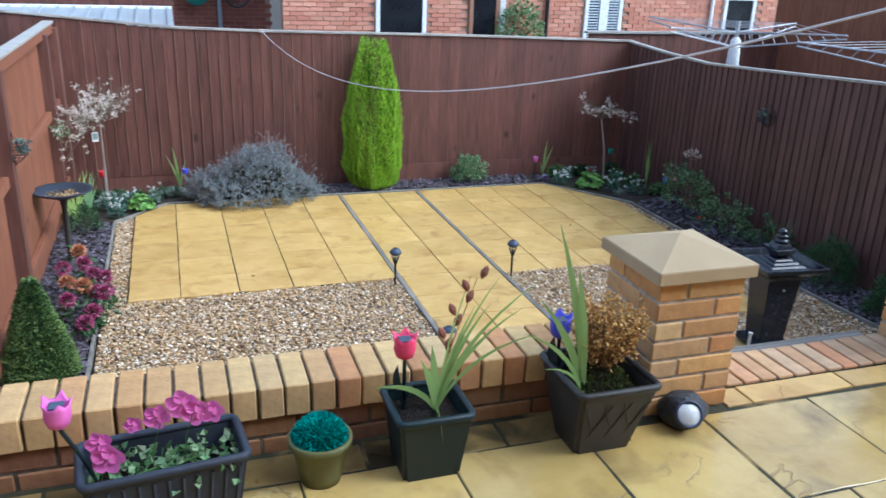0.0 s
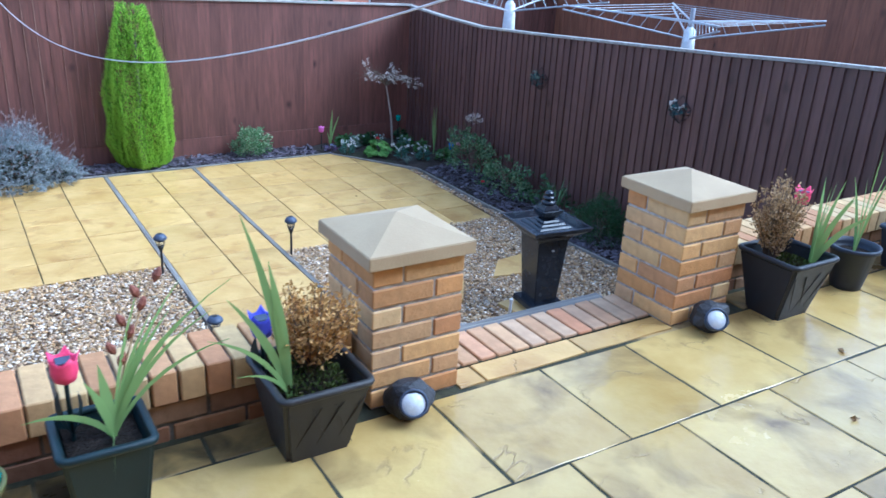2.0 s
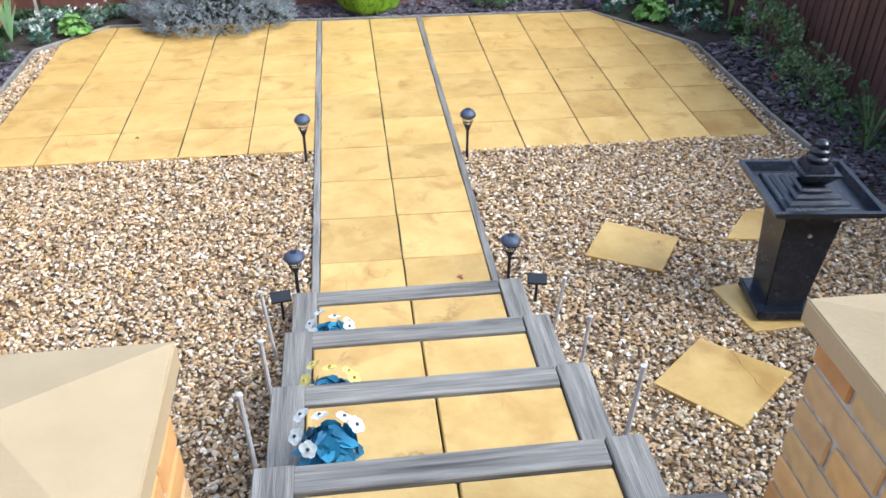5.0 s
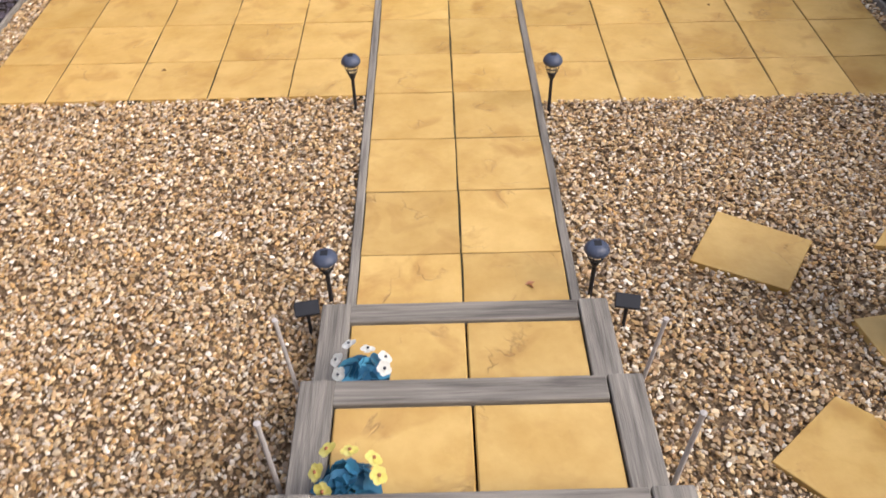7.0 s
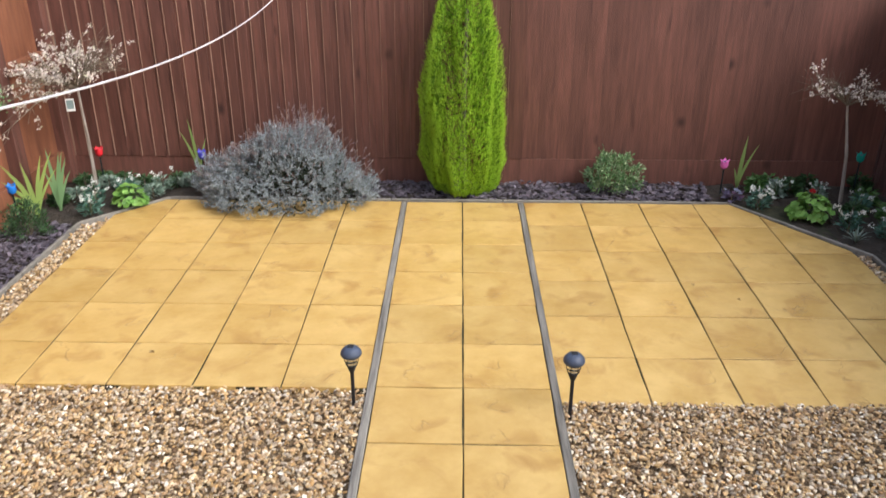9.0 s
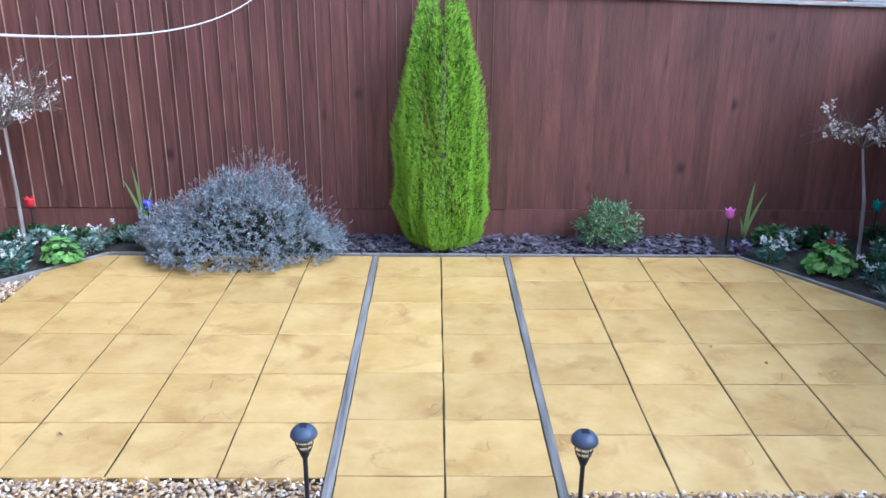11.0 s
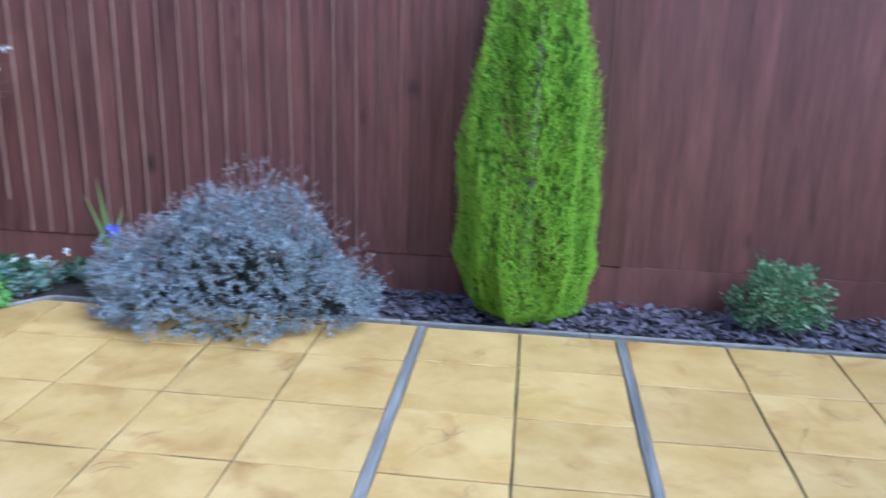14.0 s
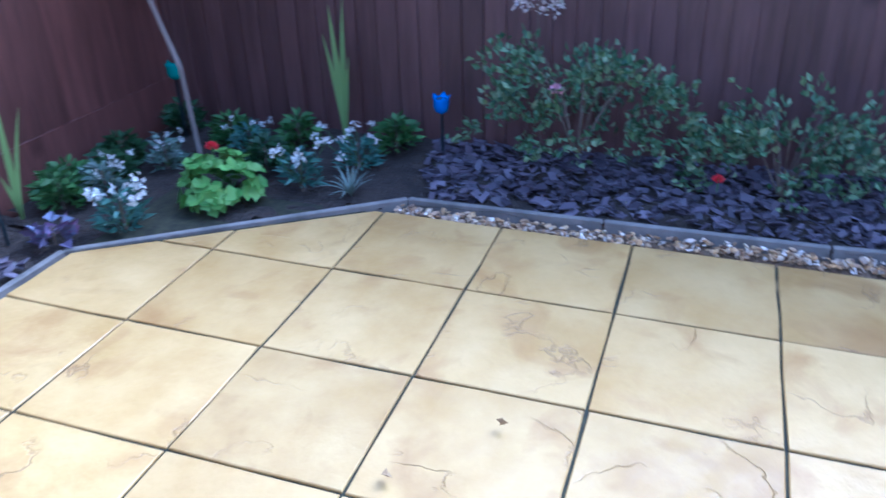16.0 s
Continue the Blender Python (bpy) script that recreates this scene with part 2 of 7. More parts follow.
BRICK = brick_mat("buff_orange_brick", [(0.50, 0.255, 0.085), (0.57, 0.41, 0.19), (0.53, 0.29, 0.10), (0.42, 0.205, 0.085), (0.59, 0.44, 0.22), (0.48, 0.24, 0.085), (0.46, 0.32, 0.17)])
# terrace wall below its coping: darker and browner than the pillar bricks
WALLBRICK = brick_mat("dark_brown_brick", [(0.26, 0.125, 0.055), (0.34, 0.19, 0.085), (0.22, 0.10, 0.055), (0.30, 0.20, 0.11), (0.28, 0.13, 0.06)])
COPING = brick_mat("buff_orange_coping_brick", [(0.46, 0.26, 0.11), (0.51, 0.36, 0.165), (0.43, 0.22, 0.10), (0.49, 0.31, 0.135), (0.53, 0.39, 0.20)])
SILL = brick_mat("red_orange_sill_brick", [(0.51, 0.28, 0.14), (0.54, 0.37, 0.20), (0.47, 0.23, 0.115), (0.50, 0.37, 0.23), (0.44, 0.25, 0.14), (0.52, 0.33, 0.17)])


# ---- mesh helpers ----
def link(name, bm, material, parent=None, label="", smooth=False):
    me = bpy.data.meshes.new(name)
    bm.to_mesh(me)
    bm.free()
    if smooth:
        for p in me.polygons:
            p.use_smooth = True
    for mm in (material if isinstance(material, (list, tuple)) else [material]):
        me.materials.append(mm)
    ob = new(name, me)
    if parent is not None:
        ob.parent = parent
    if label:
        ob["label"] = label
    return ob


def part(name, bm, material, parent, label="", smooth=False):
    return link(name, bm, material, parent, label, smooth)


def thing(name, x, y, z, label, category, group="", rz=0.0, kind=""):
    e = new(name)
    e.empty_display_size = 0.1
    e.matrix_basis = pose(x, y, z, 0, 0, rz)
    return tagged(e, label, category, group, kind)


def box(bm, x0, x1, y0, y1, z0, z1, bevel=0.0):
    r = bmesh.ops.create_cube(bm, size=1.0)
    vs = r["verts"]
    bmesh.ops.scale(bm, vec=(x1 - x0, y1 - y0, z1 - z0), verts=vs)
    bmesh.ops.translate(bm, vec=((x0 + x1) / 2, (y0 + y1) / 2, (z0 + z1) / 2), verts=vs)
    if bevel:
        es = list({e for v in vs for e in v.link_edges})
        bmesh.ops.bevel(bm, geom=es, offset=bevel, segments=1, affect="EDGES")
    return bm


def box_bm(*a, **k):
    return box(bmesh.new(), *a, **k)


def prism(bm, pts, z0, z1, chamfer=0.0):
    """Upright prism on a convex outline (counter-clockwise), with a chamfered top edge."""
    cx, cy = sum(p[0] for p in pts) / len(pts), sum(p[1] for p in pts) / len(pts)

    def ring(z, inset):
        out = []
        for x, y in pts:
            d = math.hypot(x - cx, y - cy) or 1
            k = max(0.0, 1 - inset * 1.3 / d)
            out.append(bm.verts.new((cx + (x - cx) * k, cy + (y - cy) * k, z)))
        return out
    rings = [ring(z0, 0), ring(z1 - chamfer, 0)] + ([ring(z1, chamfer)] if chamfer else [])
    for a, b in zip(rings, rings[1:]):
        for i in range(len(pts)):
            j = (i + 1) % len(pts)
            bm.faces.new((a[i], a[j], b[j], b[i]))
    bm.faces.new(rings[-1])
    bm.faces.new(rings[0][::-1])
    return bm


def clip(poly, a, b):
    """Keep the part of a polygon to the left of the line from a to b."""
    out = []
    side = lambda p: (b[0] - a[0]) * (p[1] - a[1]) - (b[1] - a[1]) * (p[0] - a[0])
    for i, p in enumerate(poly):
        q = poly[(i + 1) % len(poly)]
        sp, sq = side(p), side(q)
        if sp >= 0:
            out.append(p)
        if (sp > 0 > sq) or (sp < 0 < sq):
            k = sp / (sp - sq)
            out.append((p[0] + (q[0] - p[0]) * k, p[1] + (q[1] - p[1]) * k))
    return out


def lathe(bm, profile, seg=20, cx=0.0, cy=0.0, sx=1.0, sy=1.0):
    """Turned body from (radius, height) pairs."""
    rings = []
    for r, z in profile:
        if r < 1e-5:
            rings.append([bm.verts.new((cx, cy, z))])
        else:
            rings.append([bm.verts.new((cx + sx * r * math.cos(2 * math.pi * i / seg), cy + sy * r * math.sin(2 * math.pi * i / seg), z)) for i in range(seg)])
    for a, b in zip(rings, rings[1:]):
        for i in range(seg):
            j = (i + 1) % seg
            if len(a) == 1 and len(b) > 1:
                bm.faces.new((a[0], b[j], b[i]))
            elif len(b) == 1 and len(a) > 1:
                bm.faces.new((a[i], a[j], b[0]))
            elif len(a) > 1:
                bm.faces.new((a[i], a[j], b[j], b[i]))
    return bm


def tube(bm, pts, r0, r1=None, seg=6):
    """A tapered tube along points."""
    r1 = r0 if r1 is None else r1
    pts = [Vector(p) for p in pts]
    rings = []
    for i, p in enumerate(pts):
        d = (pts[min(i + 1, len(pts) - 1)] - pts[max(i - 1, 0)]).normalized()
        u = d.orthogonal().normalized()
        w = d.cross(u)
        r = r0 + (r1 - r0) * i / (len(pts) - 1)
        rings.append([bm.verts.new(p + r * (math.cos(2 * math.pi * k / seg) * u + math.sin(2 * math.pi * k / seg) * w)) for k in range(seg)])
    for a, b in zip(rings, rings[1:]):
        m = min(range(seg), key=lambda s: (a[0].co - b[s].co).length)
        for k in range(seg):
            bm.faces.new((a[k], a[(k + 1) % seg], b[(k + 1 + m) % seg], b[(k + m) % seg]))
    bm.faces.new(rings[0][::-1])
    bm.faces.new(rings[-1])
    return bm


def raw(name, verts, faces, material, parent=None, label="", smooth=False):
    me = bpy.data.meshes.new(name)
    me.from_pydata([tuple(map(float, v)) for v in verts], [], [tuple(map(int, q)) for q in faces])
    me.materials.append(material)
    if smooth:
        me.polygons.foreach_set("use_smooth", [True] * len(me.polygons))
    me.update()
    ob = new(name, me)
    if parent is not None:
        ob.parent = parent
    if label:
        ob["label"] = label
    return ob


def shared(name, me, parent, m):
    ob = new(name, me)
    ob.parent = parent
    ob.matrix_basis = m
    return ob


def mesh_of(name, bm, material):
    me = bpy.data.meshes.new(name)
    bm.to_mesh(me)
    bm.free()
    me.materials.append(material)
    return me


def between(table, v):
    """Linear look-up in a table of (v, value)."""
    return float(np.interp(v, [a for a, _ in table], [b for _, b in table]))
# ---- plan ----
P = 0.458            # slab pitch
TW = 0.042           # path edging timber
PATIO = 1.265        # upper patio level
BACK_Y = 2.685       # far edge of the paving
FENCE_Y = 3.2
RIGHT_X = 3.58
LEFT_X = -3.475
WALL_F, WALL_B, WALL_TOP = -4.315, -4.10, 1.50
BACK_TOP = [(-9.0, 2.30), (-5.0, 2.12), (-3.4, 2.01), (-2.4, 1.90), (-1.2, 1.86), (1.0, 1.83), (3.6, 1.765)]
RIGHT_TOP = [(-9.0, 2.30), (-2.9, 1.96), (-2.2, 1.90), (0.5, 1.735), (1.7, 1.675), (3.2, 1.755)]

# ground: one sheet out to the horizon, with the raised terrace as its own block
tagged(link("ground", box_bm(-300, 300, -300, 300, -0.3, -0.06), SOIL), "dark bare garden soil reaching away on all sides", "ground", kind="structure")
tagged(link("terrace", box_bm(-9, 9, -9.2, WALL_F + 0.07, -0.06, PATIO - 0.0015), JOINT), "raised terrace base with dark mortar joints", "terrace", kind="structure")
garden = tagged(link("gravel_bed", box_bm(-2.95, 2.98, -4.2, 2.7, -0.058, -0.040), GRAVEL_BED), "brown gravel bed under the loose pebbles", "gravel", kind="structure")
HOUSE = brick_mat("red_house_brick", [(0.42, 0.13, 0.075), (0.50, 0.19, 0.11), (0.36, 0.10, 0.06), (0.46, 0.16, 0.09)])
tagged(link("wall_house", box_bm(-9, 9, -9.2, -8.9, PATIO - 0.05, 7.0), brick_mat("plain_house_brick", [(0.40, 0.16, 0.09), (0.42, 0.17, 0.10)])), "plain brick back wall of the house", "wall", kind="structure")

# pillars, low walls and sill are bricks round a mortar core
BRICK_MESH = {}


def brick_mesh(lx, ly, lz, material):
    key = (round(lx, 4), round(ly, 4), round(lz, 4), material.name)
    if key not in BRICK_MESH:
        BRICK_MESH[key] = mesh_of("brick", box_bm(-lx / 2, lx / 2, -ly / 2, ly / 2, -lz / 2, lz / 2, bevel=0.004), material)
    return BRICK_MESH[key]


rb = random.Random(5)


def lay(parent, x, y, z, lx, ly, lz, material):
    j = lambda s: rb.uniform(-s, s)
    return shared("brick", brick_mesh(lx, ly, lz, material), parent, pose(x + j(.0015), y + j(.0015), z + j(.001), j(.5), j(.5), j(.6)))


def pillar(x0, y0, label):
    """1.5 brick square pillar, seven courses, with a pyramid cap. x0, y0: its centre."""
    s, c = 0.327, 0.0703
    e = thing("brick_pillar", x0, y0, PATIO, label, "pillar", "gate pillars")
    part("core", box_bm(-s / 2 + .006, s / 2 - .006, -s / 2 + .006, s / 2 - .006, -1.2, 7 * c), MORTAR, e, "pale mortar core")
    w, L, H = 0.1025, 0.216, 0.060
    h = s / 2
    for k in range(-4, 7):
        z = k * c + c / 2
        for side in range(4):
            # each face shows one stretcher and one half brick, turned course by course
            a = side * 90
            flip = -1 if k % 2 else 1
            for along, ln in ((flip * (h - L / 2), L), (-flip * (h - w / 2), w)):
                if ln == w:
                    continue
                m = pose(0, 0, 0, 0, 0, a) @ pose(along, -h + w / 2, z)
                shared("brick", brick_mesh(L, w, H, BRICK), e, m)
    cb = bmesh.new()
    o, rim = 0.188, 0.044
    z0 = 7 * c
    lo = [cb.verts.new((sx * o, sy * o, z0)) for sx, sy in ((-1, -1), (1, -1), (1, 1), (-1, 1))]
    hi = [cb.verts.new((sx * o, sy * o, z0 + rim)) for sx, sy in ((-1, -1), (1, -1), (1, 1), (-1, 1))]
    top = cb.verts.new((0, 0, z0 + rim + 0.062))
    cb.faces.new(lo[::-1])
    for i in range(4):
        j = (i + 1) % 4
        cb.faces.new((lo[i], lo[j], hi[j], hi[i]))
        cb.faces.new((hi[i], hi[j], top))
    bmesh.ops.bevel(cb, geom=[q for q in cb.edges if top not in q.verts], offset=0.0025, segments=2, affect="EDGES")
    part("cap", cb, CAPSTONE, e, "buff cast stone pyramid cap")
    return e


pillar(-0.692, -4.262, "buff brick gate pillar with a stone pyramid cap")
pillar(0.644, -4.272, "buff brick gate pillar with a stone pyramid cap")


def low_wall(name, x0, x1, label):
    e = thing(name, 0, 0, 0, label, "wall", kind="structure")
    part("core", box_bm(x0, x1, WALL_F + 0.024, WALL_B - 0.012, -0.06, WALL_TOP - 0.012), DARKMORTAR, e, "pale mortar core")
    z = WALL_TOP - 0.105
    k = 0
    while z > PATIO - 0.09:
        x = x0 + (0.1125 if k % 2 else 0) - 0.1125
        while x < x1 - 0.02:
            a, b = max(x, x0), min(x + 0.215, x1)
            if b - a > 0.03:
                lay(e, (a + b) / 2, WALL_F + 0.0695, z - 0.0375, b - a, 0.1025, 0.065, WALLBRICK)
            x += 0.225
        z -= 0.075
        k += 1
    n = int((x1 - x0) / 0.0765)
    for i in range(n):
        lay(e, x0 + (i + 0.5) * (x1 - x0) / n, (WALL_F + WALL_B) / 2, WALL_TOP - 0.051, 0.0695, 0.218, 0.103, COPING)
    return e


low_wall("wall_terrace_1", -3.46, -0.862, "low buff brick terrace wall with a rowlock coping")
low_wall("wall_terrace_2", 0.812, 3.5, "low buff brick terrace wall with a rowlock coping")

# sill between the pillars
sill = thing("brick_sill", 0, 0, 0, "row of red-orange header bricks at the top of the steps", "step", kind="structure")
part("bedding", box_bm(-0.525, 0.478, -4.33, -4.115, 0.9, PATIO + 0.004), JOINT, sill, "dark mortar bed")
for i in range(13):
    lay(sill, -0.525 + (i + 0.5) * 1.003 / 13, -4.222, PATIO - 0.02, 0.068, 0.212, 0.07, SILL)

# ---- steps: four slab treads framed in weathered timber ----
steps = thing("garden_steps", 0, 0, 0, "wide garden steps of yellow slabs framed in grey weathered timber", "steps", kind="structure")
TREAD = [(-1.775, 0.125), (-2.325, 0.335), (-2.87, 0.545), (-3.415, 0.755), (-3.93, 0.985)]   # far edge of each nosing, height
for i, (y, z) in enumerate(TREAD):
    nxt = TREAD[i + 1][0] if i < 4 else -4.115
    zl = TREAD[i - 1][1] if i else -0.05
    wide = 0.575 if i < 4 else 0.70
    part("nosing", box_bm(-0.46 if i < 4 else -0.6, 0.452 if i < 4 else 0.6, y - 0.098, y, max(zl - 0.1, -0.06), z, bevel=0.004), TIMBER, steps, "weathered grey timber riser")
    if i < 4:
        for s in (-1, 1):
            part("side_timber", box_bm(*sorted((s * 0.458, s * wide)), nxt - 0.02, y + 0.002, -0.06, z + 0.003, bevel=0.004), TIMBER_Y, steps, "weathered grey side timber")
        for s in (-1, 1):
            part("slab", box_bm(*sorted((s * 0.004, s * 0.452)), nxt - 0.02, y - 0.106, z - 0.06, z - 0.008, bevel=0.005), SLAB, steps)
    else:
        part("fill", box_bm(-0.6, 0.6, nxt + .001, y - 0.1, 0.3, z - 0.012), TIMBER, steps)
part("top_sleeper", box_bm(-0.62, 0.482, -4.113, -4.0, 0.99, 1.238, bevel=0.006), TIMBER, steps, "thick weathered grey sleeper")

# ---- paving of the lower garden ----
TILT = math.degrees(math.atan(0.015))      # the paving beside the path falls a little towards the house
right_bed = tagged(link("paving_bed_1", box_bm(0.5005, 2.79, -0.07, 2.67, -0.022, -0.006), JOINT), "dark sandy joints under the yellow paving", "paving", kind="structure")
right_bed.matrix_basis = pose(0, 0, -0.035, TILT, 0, 0)
lower = tagged(link("paving_bed_2", box_bm(-2.76, 0.457, -0.004, 2.69, -0.05, -0.006), JOINT), "dark sandy joints under the yellow paving", "paving", kind="structure")
tagged(link("path_bed", box_bm(-0.46, 0.457, -1.775, -0.0045, -0.05, -0.006), JOINT), "dark sandy joints under the yellow path", "paving", kind="structure")
SLAB_MESH = {}
rs = random.Random(11)


def worn(poly, r):
    """Outline with each side broken into thirds and nudged, as on riven slabs."""
    out = []
    for (xa, ya), (xb, yb) in zip(poly, poly[1:] + poly[:1]):
        d = math.hypot(xb - xa, yb - ya)
        out.append((xa + r.uniform(-.0012, .0012), ya + r.uniform(-.0012, .0012)))
        if d > 0.2:
            for u in (0.33, 0.67):
                w, u = r.uniform(-.0028, .0022), u + r.uniform(-.08, .08)
                out.append((xa + (xb - xa) * u - (yb - ya) / d * w, ya + (yb - ya) * u + (xb - xa) / d * w))
    return out


def put_slab(parent, poly, z, material, thick=0.036):
    cx, cy = sum(p[0] for p in poly) / len(poly), sum(p[1] for p in poly) / len(poly)
    local = [(p[0] - cx, p[1] - cy) for p in poly]
    key = (tuple((round(a, 3), round(b, 3)) for a, b in local), material.name, rs.randrange(3))
    if key not in SLAB_MESH:
        SLAB_MESH[key] = mesh_of("slab", prism(bmesh.new(), worn(local, rs), -thick, 0, 0.0025), material)
    j = lambda s: rs.uniform(-s, s)
    return shared("slab", SLAB_MESH[key], parent, pose(cx, cy, z + .0006 + j(.0012), j(.09), j(.09), j(.3)))


def rect(x0, x1, y0, y1, g=0.0044):
    return [(x0 + g, y0 + g), (x1 - g, y0 + g), (x1 - g, y1 - g), (x0 + g, y1 - g)]


LCH = ((-2.43, 2.72), (-2.86, 2.22))
RCH = ((2.86, 1.70), (2.17, 2.685))
rows = [-1.773, -1.358, -0.902, -0.453, 0.006, 0.450, 0.912, 1.376, 1.833, 2.291, BACK_Y]
for a, b in zip(rows, rows[1:]):
    for s in (-1, 0):
        put_slab(lower, rect(s * P, (s + 1) * P, a, b), 0.0, SLAB)
LX = [-0.500, -0.952, -1.418, -1.873, -2.352, -2.765]
lrows = [-0.008, 0.420, 0.893, 1.370, 1.824, 2.277, BACK_Y + 0.01]
for a, b in zip(lrows, lrows[1:]):
    for j in range(5):
        x1, x0 = LX[j], LX[j + 1]
        poly = clip(rect(x0, x1, a, b), *LCH)
        if len(poly) > 2:
            put_slab(lower, poly, 0.0, SLAB)
RX = [0.500, 0.970, 1.442, 1.884, 2.348, 2.80]
rrows = [-0.079, 0.368, 0.833, 1.298, 1.758, 2.218, BACK_Y - 0.005]
for a, b in zip(rrows, rrows[1:]):
    for j in range(5):
        x0, x1 = RX[j], RX[j + 1]
        poly = clip(rect(x0, x1, a, b), *RCH)
        if len(poly) > 2:
            put_slab(right_bed, poly, 0.0, SLAB, 0.026)
for s in (-1, 1):
    tagged(link("path_edging", box_bm(*sorted((s * P, s * (P + TW))), -1.775, BACK_Y, -0.06, 0.006, bevel=0.004), TIMBER_Y), "long grey weathered timber board beside the path", "edging",
           "path edging boards")

# concrete edging round the paving
EDGE = [(-2.99, -4.1), (-2.965, 2.17), (-2.44, 2.74), (2.185, 2.715), (2.905, 1.70), (2.90, 0.2), (3.05, -2.0), (3.10, -4.1)]
edging = thing("bed_edging", 0, 0, 0, "grey concrete edging strip between gravel and beds", "edging", kind="structure")
for (xa, ya), (xb, yb) in zip(EDGE, EDGE[1:]):
    dist = math.hypot(xb - xa, yb - ya)
    n = max(1, round(dist / 0.92))
    for i in range(n):
        ux, uy = (xb - xa) / dist, (yb - ya) / dist
        a = i * dist / n + 0.003
        ob = part("edging_strip", box_bm(a, (i + 1) * dist / n - 0.003, -0.012, 0.012, -0.06, 0.010, bevel=0.004), EDGING, edging)
        ob.matrix_basis = pose(xa, ya, 0, 0, 0, math.degrees(math.atan2(uy, ux)))

# ---- terrace paving ----
terrace = tagged(new("terrace_paving"), "wet riven buff and grey slabs on the terrace", "paving", kind="structure")
for a, b in ((-0.53, -0.42), (-0.42, 0.033), (0.033, 0.485)):
    put_slab(terrace, rect(a, b, -4.45, -4.334, 0.004), PATIO + 0.004, SLAB)
ODD = [-0.205 - 0.455 * k for k in range(8, 0, -1)] + [-0.205, 0.203, 0.655, 1.12] + [1.12 + 0.455 * k for k in range(1, 7)]
EVEN = [0.443 - 0.452 * k for k in range(10, 0, -1)] + [0.443, 0.893] + [0.893 + 0.452 * k for k in range(1, 7)]
for r in range(7):
    y1, y0 = -4.462 - r * 0.472, -4.462 - (r + 1) * 0.472
    for a, b in zip((EVEN if r % 2 else ODD), (EVEN if r % 2 else ODD)[1:]):
        a, b = max(a, -3.465), min(b, 3.555)
        if b - a > 0.06:
            put_slab(terrace, rect(a, b, y0, y1, 0.0038), PATIO, PATIO_SLAB)
for a, b in zip(EVEN, EVEN[1:]):
    a, b = max(a, -3.465), min(b, 3.555)
    if b - a > 0.06 and (b < -0.86 or a > 0.81):
        put_slab(terrace, rect(a, b, -4.462, -4.318, 0.005), PATIO, DIRTY_SLAB)

# ---- fences ----
rf = random.Random(21)
BOARD = {}


def board_mesh(w, h, t, material):
    key = (round(w, 3), round(h, 2), t, material.name)
    if key not in BOARD:
        b = bmesh.new()
        q = [(-w / 2, 0), (w / 2, 0), (w / 2, -t), (-w / 2, -t * 0.35)]   # feather edge: thick on one side
        lo = [b.verts.new((x, y, 0)) for x, y in q]
        hi = [b.verts.new((x, y, h)) for x, y in q]
        b.faces.new(lo)
        b.faces.new(hi[::-1])
        for i in range(4):
            j = (i + 1) % 4
            b.faces.new((lo[i], hi[i], hi[j], lo[j]))
        bmesh.ops.recalc_face_normals(b, faces=b.faces[:])
        BOARD[key] = mesh_of("board", b, material)
    return BOARD[key]


fence_b = thing("fence_back", 0, 0, 0, "red-brown stained closeboard garden fence", "fence", kind="structure")
x = -8.0
while x < RIGHT_X:
    w = 0.118 if x < 0.5 else 0.132
    top = between(BACK_TOP, x + w / 2) - 0.02
    zb = 0.215 if x > -3.5 else 0.3
    shared("board", board_mesh(w, round(top - zb, 2), 0.017 if x < 0.4 else 0.009, FENCE), fence_b, pose(x + w / 2, FENCE_Y + rf.uniform(0, .0025), zb, 0, 0, 0))
    x += w - 0.003
BARE = mat("bare_unstained_edge", (0.20, 0.11, 0.075), (0.34, 0.21, 0.15), 8, 6, 0.75, 0.2, 40, 0.15, stretch=(4, 4, 0.6))
x = -3.4
while x < 0.45:
    top = between(BACK_TOP, x) - 0.03
    z0, z1 = 0.22 + max(0, rf.uniform(-0.5, 0.25)), top - max(0, rf.uniform(-0.9, 0.3))
    w = rf.uniform(0.0025, 0.0055) * (1 if x < -0.9 else 0.6)
    part("bare_edge", box_bm(x, x + w, FENCE_Y - 0.0185, FENCE_Y - 0.004, z0, z1), BARE, fence_b, "pale unstained board edge")
    x += 0.118
part("gravel_board", box_bm(-8, RIGHT_X, FENCE_Y - 0.004, FENCE_Y + 0.03, -0.05, 0.213, bevel=0.003), FENCE, fence_b, "stained gravel board along the foot")
for xa, xb in zip(np.linspace(-8, 3.6, 15), np.linspace(-8, 3.6, 15)[1:]):
    za, zb = between(BACK_TOP, xa), between(BACK_TOP, xb)
    b = box_bm(0, math.hypot(xb - xa, zb - za) + .004, FENCE_Y - 0.03, FENCE_Y + 0.045, -0.022, 0.004, bevel=0.003)
    ob = part("capping", b, CAPRAIL, fence_b, "pale weathered capping rail")
    ob.matrix_basis = pose(xa, 0, za, 0, -math.degrees(math.atan2(zb - za, xb - xa)), 0)

